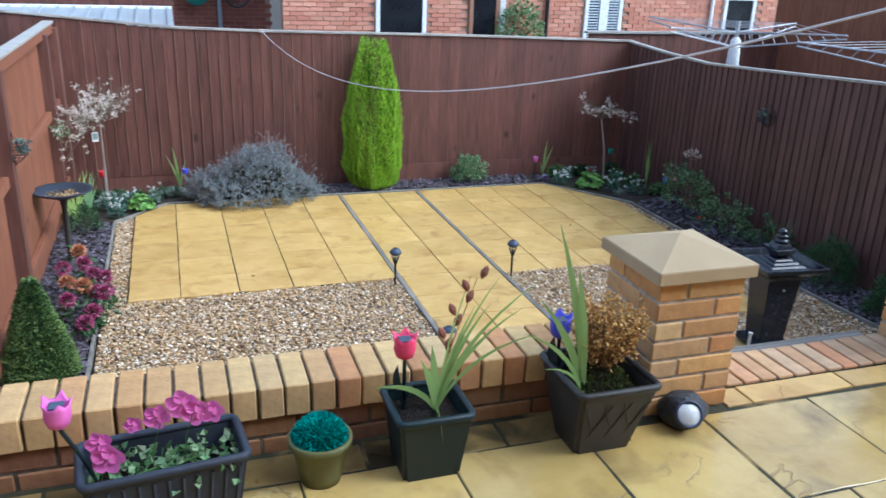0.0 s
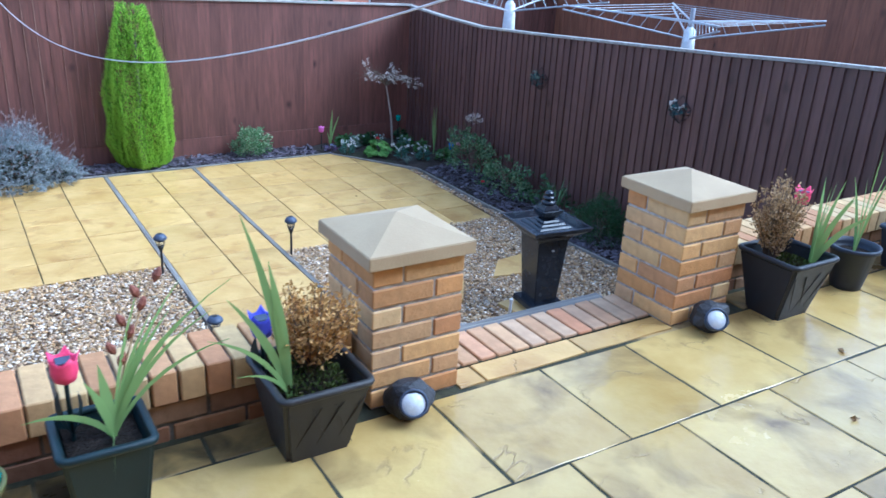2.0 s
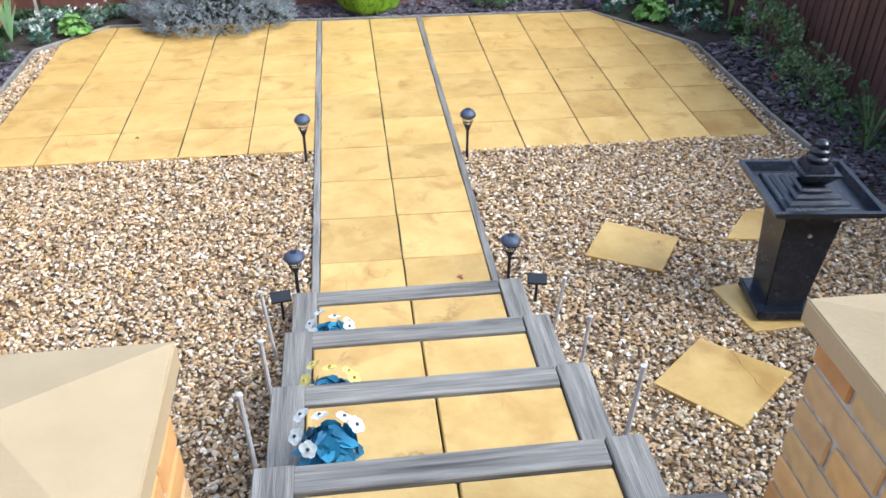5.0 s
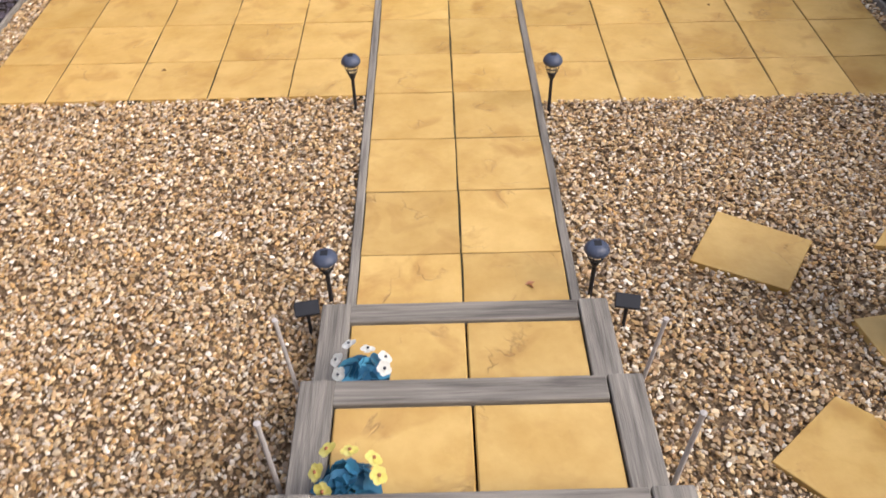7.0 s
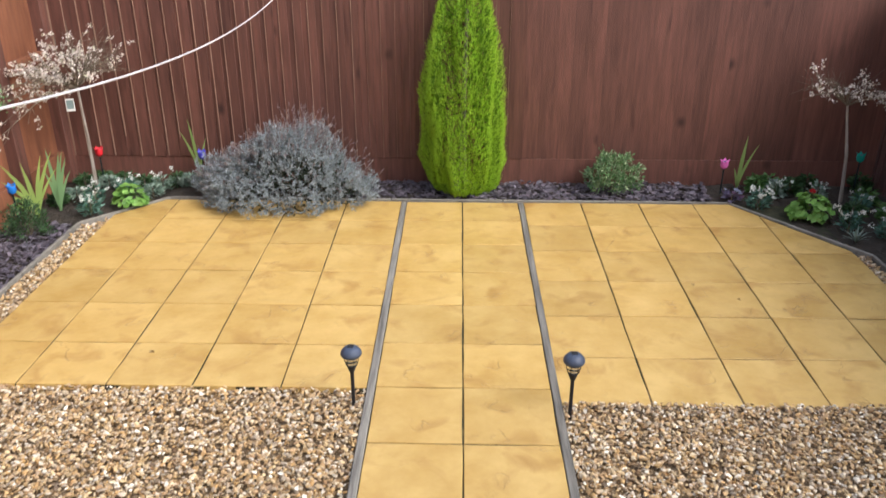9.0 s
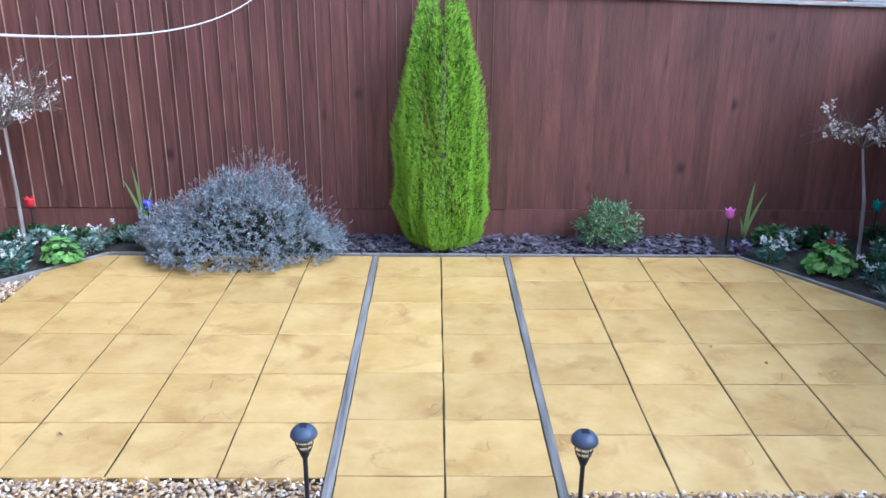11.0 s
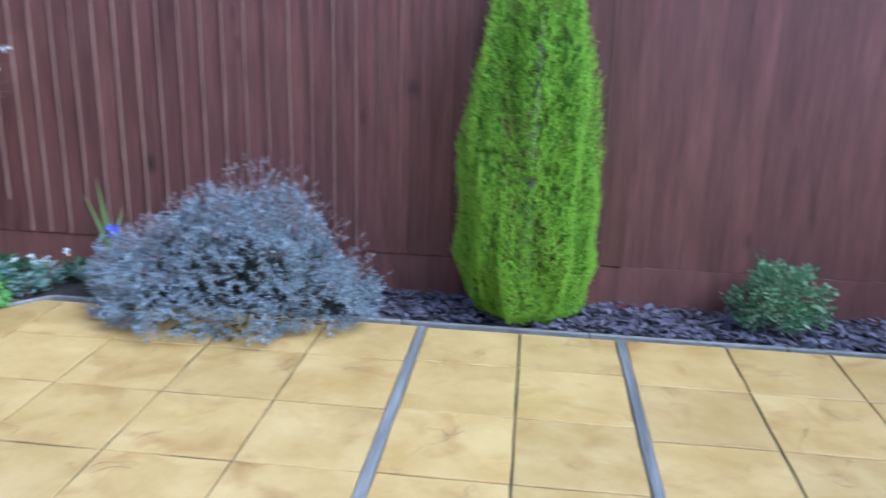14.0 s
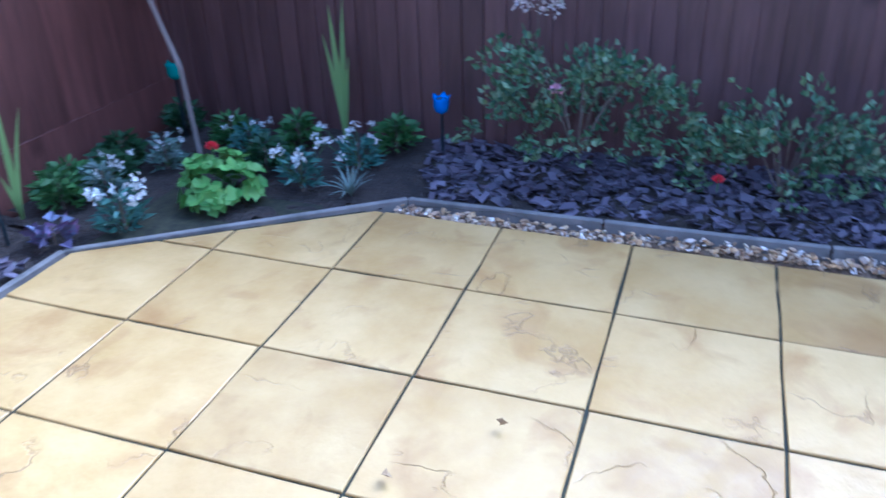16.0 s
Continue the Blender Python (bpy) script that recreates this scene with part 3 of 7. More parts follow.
fence_r = thing("fence_right", 0, 0, 0, "dark brown stained closeboard garden fence", "fence", kind="structure")
y = -8.8
while y < FENCE_Y - 0.02:
    top = between(RIGHT_TOP, y + 0.05) - 0.02
    zb = -0.04 if y > -4.2 else PATIO - 0.05
    shared("board", board_mesh(0.103, round(top - zb, 2), 0.022, FENCE_R), fence_r, pose(RIGHT_X + rf.uniform(0, .004), y + 0.05, zb, 0, 0, -90))
    y += 0.098
for ya, yb in zip(np.linspace(-8.8, 3.2, 15), np.linspace(-8.8, 3.2, 15)[1:]):
    za, zb = between(RIGHT_TOP, ya), between(RIGHT_TOP, yb)
    b = box_bm(-0.03, 0.045, 0, math.hypot(yb - ya, zb - za) + .004, -0.022, 0.004, bevel=0.003)
    ob = part("capping", b, CAPRAIL, fence_r, "pale weathered capping rail")
    ob.matrix_basis = pose(RIGHT_X, ya, za, math.degrees(math.atan2(zb - za, yb - ya)), 0, 0)
# ---- left fence: posts and rails face the garden ----
fence_l = thing("fence_left", 0, 0, 0, "orange-brown stained panel fence with posts and rails", "fence", kind="structure")
LPOST = [-7.2, -5.4, -3.65, -1.88, -0.18, 2.36, 3.13]
y = -8.8
while y < FENCE_Y:
    zb = 0.168 if y > -4.2 else PATIO - 0.05
    top = 1.93 if y > -2 else 1.93 + (-2 - y) * 0.04
    shared("board", board_mesh(0.152, round(top - zb, 2), 0.014, FENCE_L), fence_l, pose(LEFT_X - 0.03 + rf.uniform(0, .004), y + 0.075, zb, 0, 0, 90))
    y += 0.147
part("gravel_board", box_bm(LEFT_X - 0.03, LEFT_X - 0.002, -4.1, FENCE_Y, -0.05, 0.165, bevel=0.003), FENCE_L, fence_l, "stained gravel board along the foot")
for yp in LPOST:
    top = 1.88 if yp > -2 else 1.90 + (-2 - yp) * 0.04
    part("post", box_bm(LEFT_X - 0.03, LEFT_X + 0.075, yp - 0.06, yp + 0.06, 0 if yp > -4.2 else PATIO - .05, top, bevel=0.005), FENCE, fence_l, "square dark brown fence post")
for ya, yb in zip(LPOST, LPOST[1:]):
    up = PATIO if yb < -4 else 0.0
    for z, hh in ((0.16 + up * 0.9, 0.13), (1.06 + up * .45, 0.085)):
        part("rail", box_bm(LEFT_X - 0.012, LEFT_X + 0.035, ya + 0.061, yb - 0.061, z, z + hh, bevel=0.004), FENCE_L, fence_l, "stained horizontal rail")
    za, zb = [1.93 if q > -2 else 1.93 + (-2 - q) * 0.04 for q in (ya, yb)]
    for nm, w0, w1, z0, z1, mm, lb in (("top_rail", -0.012, 0.04, -0.10, -0.006, FENCE_L, "stained top rail"), ("capping", -0.05, 0.055, -0.005, 0.022, CAPRAIL, "pale weathered capping rail")):
        ob = part(nm, box_bm(w0, w1, 0.0, math.hypot(yb - ya, zb - za), z0, z1, bevel=0.003), mm, fence_l, lb)
        ob.matrix_basis = pose(LEFT_X, ya, za, math.degrees(math.atan2(zb - za, yb - ya)), 0, 0)

# ---- loose ground: pebbles and slate chips ----
ICO = bmesh.new()
bmesh.ops.create_icosphere(ICO, subdivisions=1, radius=1.0)
ICO.verts.ensure_lookup_table()
ICO_V = np.array([v.co[:] for v in ICO.verts])
ICO_F = np.array([[v.index for v in q.verts] for q in ICO.faces])
ICO.free()


def turns(n, rng, tilt=1.0):
    """Random rotations; tilt 0 keeps them flat."""
    a = rng.uniform(0, 2 * np.pi, n)
    bx, by = rng.normal(0, tilt, n), rng.normal(0, tilt, n)
    ca, sa, cx, sx, cy, sy = np.cos(a), np.sin(a), np.cos(bx), np.sin(bx), np.cos(by), np.sin(by)
    z = np.zeros(n)
    o = np.ones(n)
    rz = np.stack([np.stack([ca, -sa, z], 1), np.stack([sa, ca, z], 1), np.stack([z, z, o], 1)], 1)
    rx = np.stack([np.stack([o, z, z], 1), np.stack([z, cx, -sx], 1), np.stack([z, sx, cx], 1)], 1)
    ry = np.stack([np.stack([cy, z, sy], 1), np.stack([z, o, z], 1), np.stack([-sy, z, cy], 1)], 1)
    return rx @ ry @ rz


def scatter(name, pts, sizes, base_v, base_f, material, rng, tilt, jitter=0.18):
    n = len(pts)
    v = base_v[None] * (1 + rng.uniform(-jitter, jitter, (n, len(base_v), 1)))
    v = np.einsum("nij,nkj->nki", turns(n, rng, tilt), v * sizes[:, None, :]) + pts[:, None, :]
    q = base_f[None] + (np.arange(n) * len(base_v))[:, None, None]
    me = bpy.data.meshes.new(name)
    me.from_pydata(v.reshape(-1, 3).tolist(), [], q.reshape(-1, base_f.shape[1]).tolist())
    me.materials.append(material)
    me.update()
    return new(name, me)


def in_poly(pts, poly):
    x, y = pts[:, 0], pts[:, 1]
    inside = np.zeros(len(pts), bool)
    for (xa, ya), (xb, yb) in zip(poly, poly[1:] + poly[:1]):
        cross = ((ya > y) != (yb > y)) & (x < (xb - xa) * (y - ya) / (yb - ya + 1e-12) + xa)
        inside ^= cross
    return inside


STONES = []     # stepping stones: corner outline
STONES.append([(1.02, -1.43), (1.40, -1.63), (1.61, -1.32), (1.235, -1.095)])
STONES.append([(1.06, -2.46), (1.355, -2.77), (1.73, -2.47), (1.39, -2.185)])
STONES.append([(1.61, -1.80), (1.68, -2.17), (2.12, -2.15), (2.05, -1.74)])
STONES.append([(1.88, -1.36), (2.30, -1.42), (2.42, -1.04), (2.12, -1.08)])
for poly in STONES:
    if sum((b[0] - a[0]) * (b[1] + a[1]) for a, b in zip(poly, poly[1:] + poly[:1])) > 0:
        poly.reverse()
    b = prism(bmesh.new(), poly, -0.039, -0.006, 0.003)
    tagged(link("stepping_stone", b, SLAB), "yellow concrete slab laid as a stepping stone in gravel", "stepping stone", "stepping stones")

rng = np.random.default_rng(4)


def pebbles(name, poly, per_m2, seed, label, drop=0.0):
    r = np.random.default_rng(seed)
    xs_, ys_ = [p[0] for p in poly], [p[1] for p in poly]
    n = int((max(xs_) - min(xs_)) * (max(ys_) - min(ys_)) * per_m2)
    pts = np.stack([r.uniform(min(xs_), max(xs_), n), r.uniform(min(ys_), max(ys_), n), r.uniform(-0.030, -0.004, n) - drop], 1)
    keep = in_poly(pts, poly)
    for st in STONES:
        keep &= ~in_poly(pts, st)
    keep &= ~((np.abs(pts[:, 0]) < 0.585) & (pts[:, 1] < -1.77))
    pts = pts[keep]
    pts[:, 2] += 0.006 * np.sin(pts[:, 0] * 5.1) * np.sin(pts[:, 1] * 4.3)
    s = r.uniform(0.0052, 0.0122, (len(pts), 1)) * np.stack([r.uniform(0.95, 1.7, len(pts)), r.uniform(0.75, 1.15, len(pts)), r.uniform(0.35, 0.7, len(pts))], 1)
    return tagged(scatter(name, pts, s, ICO_V, ICO_F, PEBBLE, r, 0.38, 0.30), label, "gravel", kind="stuff")


pebbles("gravel", [(-2.94, -3.3), (-0.505, -3.3), (-0.505, -0.003), (-2.78, -0.003), (-2.78, 2.3), (-2.94, 2.15)], 5200, 1, "loose golden brown and white pebbles beside the path")
pebbles("gravel", [(0.505, -3.3), (3.08, -3.3), (3.03, -2.0), (2.88, 0.2), (2.88, 1.72), (2.81, 1.72), (2.81, -0.077), (0.505, -0.077)], 5200, 2, "loose golden brown and white pebbles round the stepping stones", 0.006)
pebbles("gravel", [(-2.97, -4.09), (-0.58, -4.09), (-0.58, -3.3), (-2.94, -3.3)], 2300, 3, "loose golden brown pebbles at the foot of the wall")
pebbles("gravel", [(0.58, -4.09), (3.08, -4.09), (3.08, -3.3), (0.58, -3.3)], 2300, 4, "loose golden brown pebbles at the foot of the wall")

CHIP_V = np.array([(-1, -.6, -.5), (.8, -.9, -.5), (1, .5, -.5), (-.5, .9, -.5), (-.95, -.55, .5), (.75, -.85, .5), (.95, .45, .5), (-.45, .85, .5)])
CHIP_F = np.array([(4, 5, 6, 7), (0, 1, 5, 4), (1, 2, 6, 5), (2, 3, 7, 6), (3, 0, 4, 7), (3, 2, 1, 0)])


def chips(poly, seed, base=0.0, per=1500):
    r = np.random.default_rng(seed)
    xs_, ys_ = [p[0] for p in poly], [p[1] for p in poly]
    n = int((max(xs_) - min(xs_)) * (max(ys_) - min(ys_)) * per)
    pts = np.stack([r.uniform(min(xs_), max(xs_), n), r.uniform(min(ys_), max(ys_), n), r.uniform(-0.012, 0.022, n) + base], 1)
    pts = pts[in_poly(pts, poly)]
    s = r.uniform(0.011, 0.026, (len(pts), 1)) * np.stack([r.uniform(0.9, 1.5, len(pts)), r.uniform(0.6, 1.0, len(pts)), r.uniform(0.12, 0.25, len(pts))], 1)
    return tagged(scatter("slate_chips", pts, s, CHIP_V, CHIP_F, SLATE, r, 0.3, 0.15), "loose plum and grey slate chippings in the bed", "slate chips", kind="stuff")


bed_l = [(-3.5, -4.1), (-3.01, -4.1), (-2.985, 2.19), (-2.46, 2.76), (-2.4, 3.2), (-3.5, 3.2)]
bed_b = [(-2.46, 2.76), (2.19, 2.735), (2.4, 3.2), (-2.4, 3.2)]
bed_r = [(2.19, 2.735), (2.925, 1.71), (2.92, 0.2), (3.07, -2.0), (3.12, -4.1), (3.58, -4.1), (3.58, 3.2), (2.4, 3.2)]


def bed(poly, label):
    """Uneven soil surface that fills a bed."""
    b = bmesh.new()
    xs_, ys_ = [p[0] for p in poly], [p[1] for p in poly]
    n = 0.07
    vs = {}
    nx, ny = int((max(xs_) - min(xs_)) / n) + 2, int((max(ys_) - min(ys_)) / n) + 2
    keep = in_poly(np.array([(min(xs_) + i * n + n / 2, min(ys_) + j * n + n / 2) for i in range(nx) for j in range(ny)]), poly).reshape(nx, ny)

    def v(i, j):
        if (i, j) not in vs:
            xx, yy = min(xs_) + i * n, min(ys_) + j * n
            vs[i, j] = b.verts.new((xx, yy, -0.012 + 0.03 * noise.noise((xx * 4, yy * 4, 0)) + 0.012 * noise.noise((xx * 13, yy * 13, 3))))
        return vs[i, j]
    for i in range(nx):
        for j in range(ny):
            if keep[i, j]:
                b.faces.new((v(i, j), v(i + 1, j), v(i + 1, j + 1), v(i, j + 1)))
    return tagged(link("bed_soil", b, SOIL, smooth=True), label, "soil", kind="structure")


bed(bed_l, "dark crumbly soil in the side bed")
bed(bed_b, "dark crumbly soil along the back fence")
bed(bed_r, "dark crumbly soil in the corner bed")
chips([(-3.48, -4.0), (-3.01, -4.0), (-2.985, 2.1), (-3.1, 2.15), (-3.48, 2.0)], 11)
chips([(-1.0, 2.77), (2.05, 2.745), (2.1, 3.17), (-1.0, 3.17)], 12, 0.005)
chips([(2.95, 1.62), (2.95, 0.2), (3.08, -1.9), (3.12, -4.0), (3.55, -4.0), (3.55, 1.8), (3.2, 1.75)], 13)

# ---- plants: leaf builders ----
UPV = np.array([0.0, 0.0, 1.0])


def unit(v):
    return v / np.maximum(np.linalg.norm(v, axis=-1, keepdims=True), 1e-9)


def leaf_mesh(pts, dirs, length, width, r, fold=0.25, bow=0.0):
    """Kite-shaped folded leaves. Returns vertices and faces."""
    n = len(pts)
    d = unit(dirs)
    side = unit(np.cross(d, unit(r.normal(0, 1, (n, 3)))))
    nor = np.cross(side, d)
    L = (length if np.ndim(length) else np.full(n, length))[:, None]
    W = (width if np.ndim(width) else np.full(n, width))[:, None]
    mid = pts + d * L * 0.45
    v = np.stack([pts, mid + side * W / 2 + nor * W * fold, pts + d * L - UPV * L * bow, mid - side * W / 2 + nor * W * fold], 1)
    i = np.arange(n)[:, None] * 4
    return v.reshape(-1, 3), np.concatenate([i + [0, 1, 2, 3]], 0)


def foliage(name, pts, dirs, length, width, material, parent, seed=0, label="", fold=0.25, bow=0.0):
    v, q = leaf_mesh(np.asarray(pts), np.asarray(dirs), length, width, np.random.default_rng(seed), fold, bow)
    return tagged(raw(name, v, q, material, parent, label), kind="stuff")


def dome(n, ax, ay, h, r, inner=0.35):
    """Points in the outer part of a dome, with outward directions."""
    a, u = r.uniform(0, 2 * np.pi, n), r.uniform(0.02, 1, n)
    k = r.uniform(inner, 1, n) ** 0.5
    rad = np.sqrt(1 - u ** 2)
    p = np.stack([ax * rad * np.cos(a) * k, ay * rad * np.sin(a) * k, h * u * k], 1)
    d = np.stack([rad * np.cos(a) / ax, rad * np.sin(a) / ay, u / h], 1)
    return p, unit(d)


GOLDEN = many("golden_cypress_leaf", [(0.27, 0.46, 0.035), (0.43, 0.66, 0.05), (0.56, 0.80, 0.09), (0.35, 0.56, 0.04)], 0.6, 0.16, 0.3, 0.4)
# darker copy of the golden leaf: shade inside the crown, put into colour
SHADEGOLD = many("shaded_cypress_leaf", [(0.10, 0.20, 0.02), (0.20, 0.36, 0.03)], 0.7, 0.15, 0.2, 0.2)
DARKLEAF = many("dark_inner_leaf", [(0.05, 0.11, 0.02), (0.09, 0.19, 0.03)], 0.7, 0.2, 0.2)
LAVENDER = many("grey_lavender_leaf", [(0.13, 0.16, 0.16), (0.27, 0.305, 0.335), (0.43, 0.475, 0.505), (0.21, 0.23, 0.21)], 0.75, 0.25, 0.2, 0.15)
SEEDHEAD = many("dry_lavender_seedhead", [(0.16, 0.12, 0.12), (0.26, 0.2, 0.2), (0.3, 0.25, 0.22), (0.14, 0.11, 0.14)], 0.8, 0.2, 0.2)
STEM = mat("thin_woody_stem", (0.10, 0.075, 0.05), (0.2, 0.16, 0.12), 30, 4, 0.8, 0.3, 90, 0.1)
BARK = mat("pale_grey_bark", (0.22, 0.18, 0.15), (0.36, 0.31, 0.27), 30, 6, 0.85, 0.6, 60, 0.1, stretch=(1, 1, .2))
GREEN = many("mid_green_leaf", [(0.05, 0.12, 0.03), (0.09, 0.19, 0.05), (0.13, 0.25, 0.07)], 0.55, 0.25, 0.4, 0.2)
BLUEGREEN = many("blue_green_leaf", [(0.05, 0.12, 0.09), (0.09, 0.19, 0.14), (0.14, 0.26, 0.2)], 0.55, 0.25, 0.4, 0.15)
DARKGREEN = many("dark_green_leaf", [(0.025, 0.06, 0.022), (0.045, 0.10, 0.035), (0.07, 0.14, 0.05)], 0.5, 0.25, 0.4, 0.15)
BRIGHT = many("bright_green_leaf", [(0.12, 0.27, 0.05), (0.2, 0.38, 0.08), (0.27, 0.45, 0.12)], 0.5, 0.2, 0.4, 0.25)
BLADE = many("green_blade_leaf", [(0.16, 0.3, 0.07), (0.26, 0.42, 0.1), (0.33, 0.48, 0.16)], 0.5, 0.2, 0.4, 0.3)
BLUEBLADE = many("blue_green_blade_leaf", [(0.10, 0.22, 0.10), (0.16, 0.30, 0.13), (0.22, 0.36, 0.16)], 0.5, 0.2, 0.4, 0.25)
PALEBLADE = many("yellowing_blade_leaf", [(0.34, 0.46, 0.10), (0.50, 0.56, 0.18), (0.28, 0.42, 0.10)], 0.5, 0.2, 0.4, 0.3)
WHITELEAF = many("white_variegated_leaf", [(0.78, 0.70, 0.66), (0.70, 0.62, 0.52), (0.84, 0.76, 0.74), (0.5, 0.5, 0.34)], 0.6, 0.15, 0.3, 0.3)
ROSELEAF = many("rose_leaf", [(0.05, 0.11, 0.05), (0.10, 0.18, 0.08), (0.17, 0.26, 0.12), (0.25, 0.31, 0.17)], 0.5, 0.25, 0.4, 0.2)
VARIEGATED = many("variegated_shrub_leaf", [(0.09, 0.2, 0.07), (0.16, 0.3, 0.12), (0.34, 0.42, 0.24), (0.12, 0.24, 0.12)], 0.55, 0.2, 0.4, 0.2)
WHITEPETAL = many("white_petal", [(0.8, 0.8, 0.76), (0.72, 0.74, 0.7)], 0.6, 0.1, 0.3, 0.3)
YELLOWPETAL = many("yellow_petal", [(0.75, 0.66, 0.12), (0.8, 0.74, 0.3)], 0.6, 0.1, 0.3, 0.3)
PINKPETAL = many("magenta_petal", [(0.6, 0.05, 0.32), (0.75, 0.12, 0.45), (0.66, 0.2, 0.5)], 0.55, 0.15, 0.3, 0.3)
PURPLEPETAL = many("plum_and_copper_petal", [(0.26, 0.03, 0.11), (0.4, 0.08, 0.2), (0.48, 0.17, 0.24), (0.2, 0.03, 0.09)], 0.6, 0.2, 0.3, 0.2)
COPPERPETAL = many("copper_petal", [(0.5, 0.2, 0.08), (0.55, 0.28, 0.16), (0.42, 0.14, 0.07)], 0.6, 0.2, 0.3, 0.2)
DRYLEAF = many("dry_golden_leaf", [(0.38, 0.19, 0.05), (0.52, 0.30, 0.085), (0.60, 0.40, 0.15), (0.30, 0.15, 0.055)], 0.7, 0.2, 0.2, 0.2)
DRYBROWN = many("dry_brown_leaf", [(0.32, 0.20, 0.09), (0.45, 0.31, 0.15), (0.54, 0.40, 0.22)], 0.7, 0.2, 0.2, 0.2)
TEALLEAF = many("teal_fabric_leaf", [(0.02, 0.13, 0.17), (0.04, 0.22, 0.27), (0.06, 0.29, 0.32)], 0.55, 0.2, 0.4)
SAGE = many("sage_leaf", [(0.13, 0.2, 0.15), (0.2, 0.28, 0.22), (0.27, 0.33, 0.28)], 0.7, 0.2, 0.3, 0.1)


def plastic(name, c, rough=0.4, spec=0.5):
    return mat(name, tuple(v * 0.85 for v in c), tuple(min(1, v * 1.15) for v in c), 18, 5, rough + 0.08, 0.12, 160, 0.03, spec=spec * 0.7, stain=tuple(v * 1.2 + 0.008 for v in c), stain_scale=7, stain_at=(0.6, 0.85))


BLACKPOT = plastic("charcoal_plastic", (0.026, 0.028, 0.034), 0.42)
GREYPOT = plastic("bronze_grey_plastic", (0.032, 0.030, 0.028), 0.4)
BLUEPOT = plastic("slate_blue_plastic", (0.028, 0.034, 0.05), 0.42)
GREENPOT = plastic("dark_green_plastic", (0.008, 0.020, 0.023), 0.38)
OLIVEPOT = plastic("olive_glazed_pot", (0.12, 0.125, 0.045), 0.35)
BLACKMETAL = plastic("black_lantern_plastic", (0.015, 0.016, 0.02), 0.4)
BLUECAP = plastic("dusty_blue_black_cap", (0.055, 0.07, 0.11), 0.35)
CLEAR = plastic("milky_clear_plastic", (0.45, 0.42, 0.40), 0.3)
FOUNTAIN = mat("gloss_black_resin", (0.008, 0.010, 0.016), (0.018, 0.022, 0.032), 8, 6, 0.24, 0.25, 40, 0.0, stain=(0.06, 0.065, 0.08), stain_scale=5, stain_at=(0.6, 0.9))
LAMPGLASS = mat("frosted_lamp_lens", (0.55, 0.58, 0.6), (0.72, 0.75, 0.78), 30, 4, 0.2, 0.3, 120, 0)
COMPOST = mat("potting_compost", (0.008, 0.006, 0.005), (0.03, 0.022, 0.016), 60, 8, 0.95, 1.0, 90, 0, bump_dist=0.02, spec=0.12)

# ---- golden conifer against the back fence ----
con = thing("conifer_tree", 0.0, 2.98, 0.0, "golden green columnar conifer with twin tips before the fence", "tree")
PROFILE = [(0.0, 0.20), (0.06, 0.29), (0.25, 0.355), (0.42, 0.345), (0.8, 0.315), (1.15, 0.27), (1.40, 0.225), (1.6, 0.17), (1.75, 0.12), (1.88, 0.06), (1.93, 0.0)]


def conifer_points(n, seed, shrink=1.0):
    r = np.random.default_rng(seed)
    z = 1.9 * (1 - np.sqrt(1 - r.uniform(0, 0.985, n))) + r.uniform(0, 0.02, n)
    z = np.clip(r.permutation(z), 0.02, 1.9)
    a = r.uniform(0, 2 * np.pi, n)
    rad = np.array([between(PROFILE, q) for q in z])
    lump = np.array([noise.noise((2.6 * math.cos(b), 2.6 * math.sin(b), q * 1.3)) + 0.5 * noise.noise((5.5 * math.cos(b), 5.5 * math.sin(b), q * 4.0)) for b, q in zip(a, z)])
    rad = rad * (1 + 0.30 * lump) * shrink
    x, yy = rad * np.cos(a), 0.88 * rad * np.sin(a)
    hi = z > 1.5                                         # the twin tips part above
    w = np.clip((z - 1.5) / 0.4, 0, 1)
    s = np.where(x < 0, -1, 1)
    x = np.where(hi, s * (0.055 * w) + x * (1 - 0.45 * w), x)
    z2 = 1.07 * np.where(hi & (x > 0), z * (1 - 0.035 * w), z)
    out = np.stack([np.cos(a), np.sin(a), np.zeros(n)], 1)
    return np.stack([x, yy, z2], 1), out, r


pts, out, r = conifer_points(21000, 3)
axis = unit(out * 0.5 + UPV * 1.0 + r.normal(0, 0.22, pts.shape))
spray = r.uniform(0.025, 0.062, (len(pts), 1))
base_p = pts * np.array([0.92, 0.92, 1.0]) - axis * spray * 0.4 + out * r.uniform(-0.01, 0.012, (len(pts), 1))
tips, dirs, lens = [], [], []
for k in range(10):
    tips.append(base_p + axis * spray * (k / 9) + r.normal(0, 0.0025, pts.shape))
    dirs.append(axis * 1.0 + r.normal(0, 0.42, pts.shape))
    lens.append(r.uniform(0.008, 0.016, len(pts)) * (1.15 - 0.05 * k))
foliage("foliage", np.concatenate(tips), np.concatenate(dirs), np.concatenate(lens), np.concatenate(lens) * 0.30, GOLDEN, con, 5, "bright feathery golden sprays")
# shrunken darker layer that paints the shaded gaps between the sprays
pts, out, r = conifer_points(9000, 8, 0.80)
foliage("inner_foliage", pts, out + UPV + r.normal(0, 0.4, pts.shape), r.uniform(0.03, 0.06, len(pts)), 0.02, SHADEGOLD, con, 6, "green inner sprays coloured dark for shade")
part("trunk", tube(bmesh.new(), [(0, 0, -0.05), (0, 0, 0.7), (0.02, 0, 1.5)], 0.04, 0.012), STEM, con, "brown trunk")

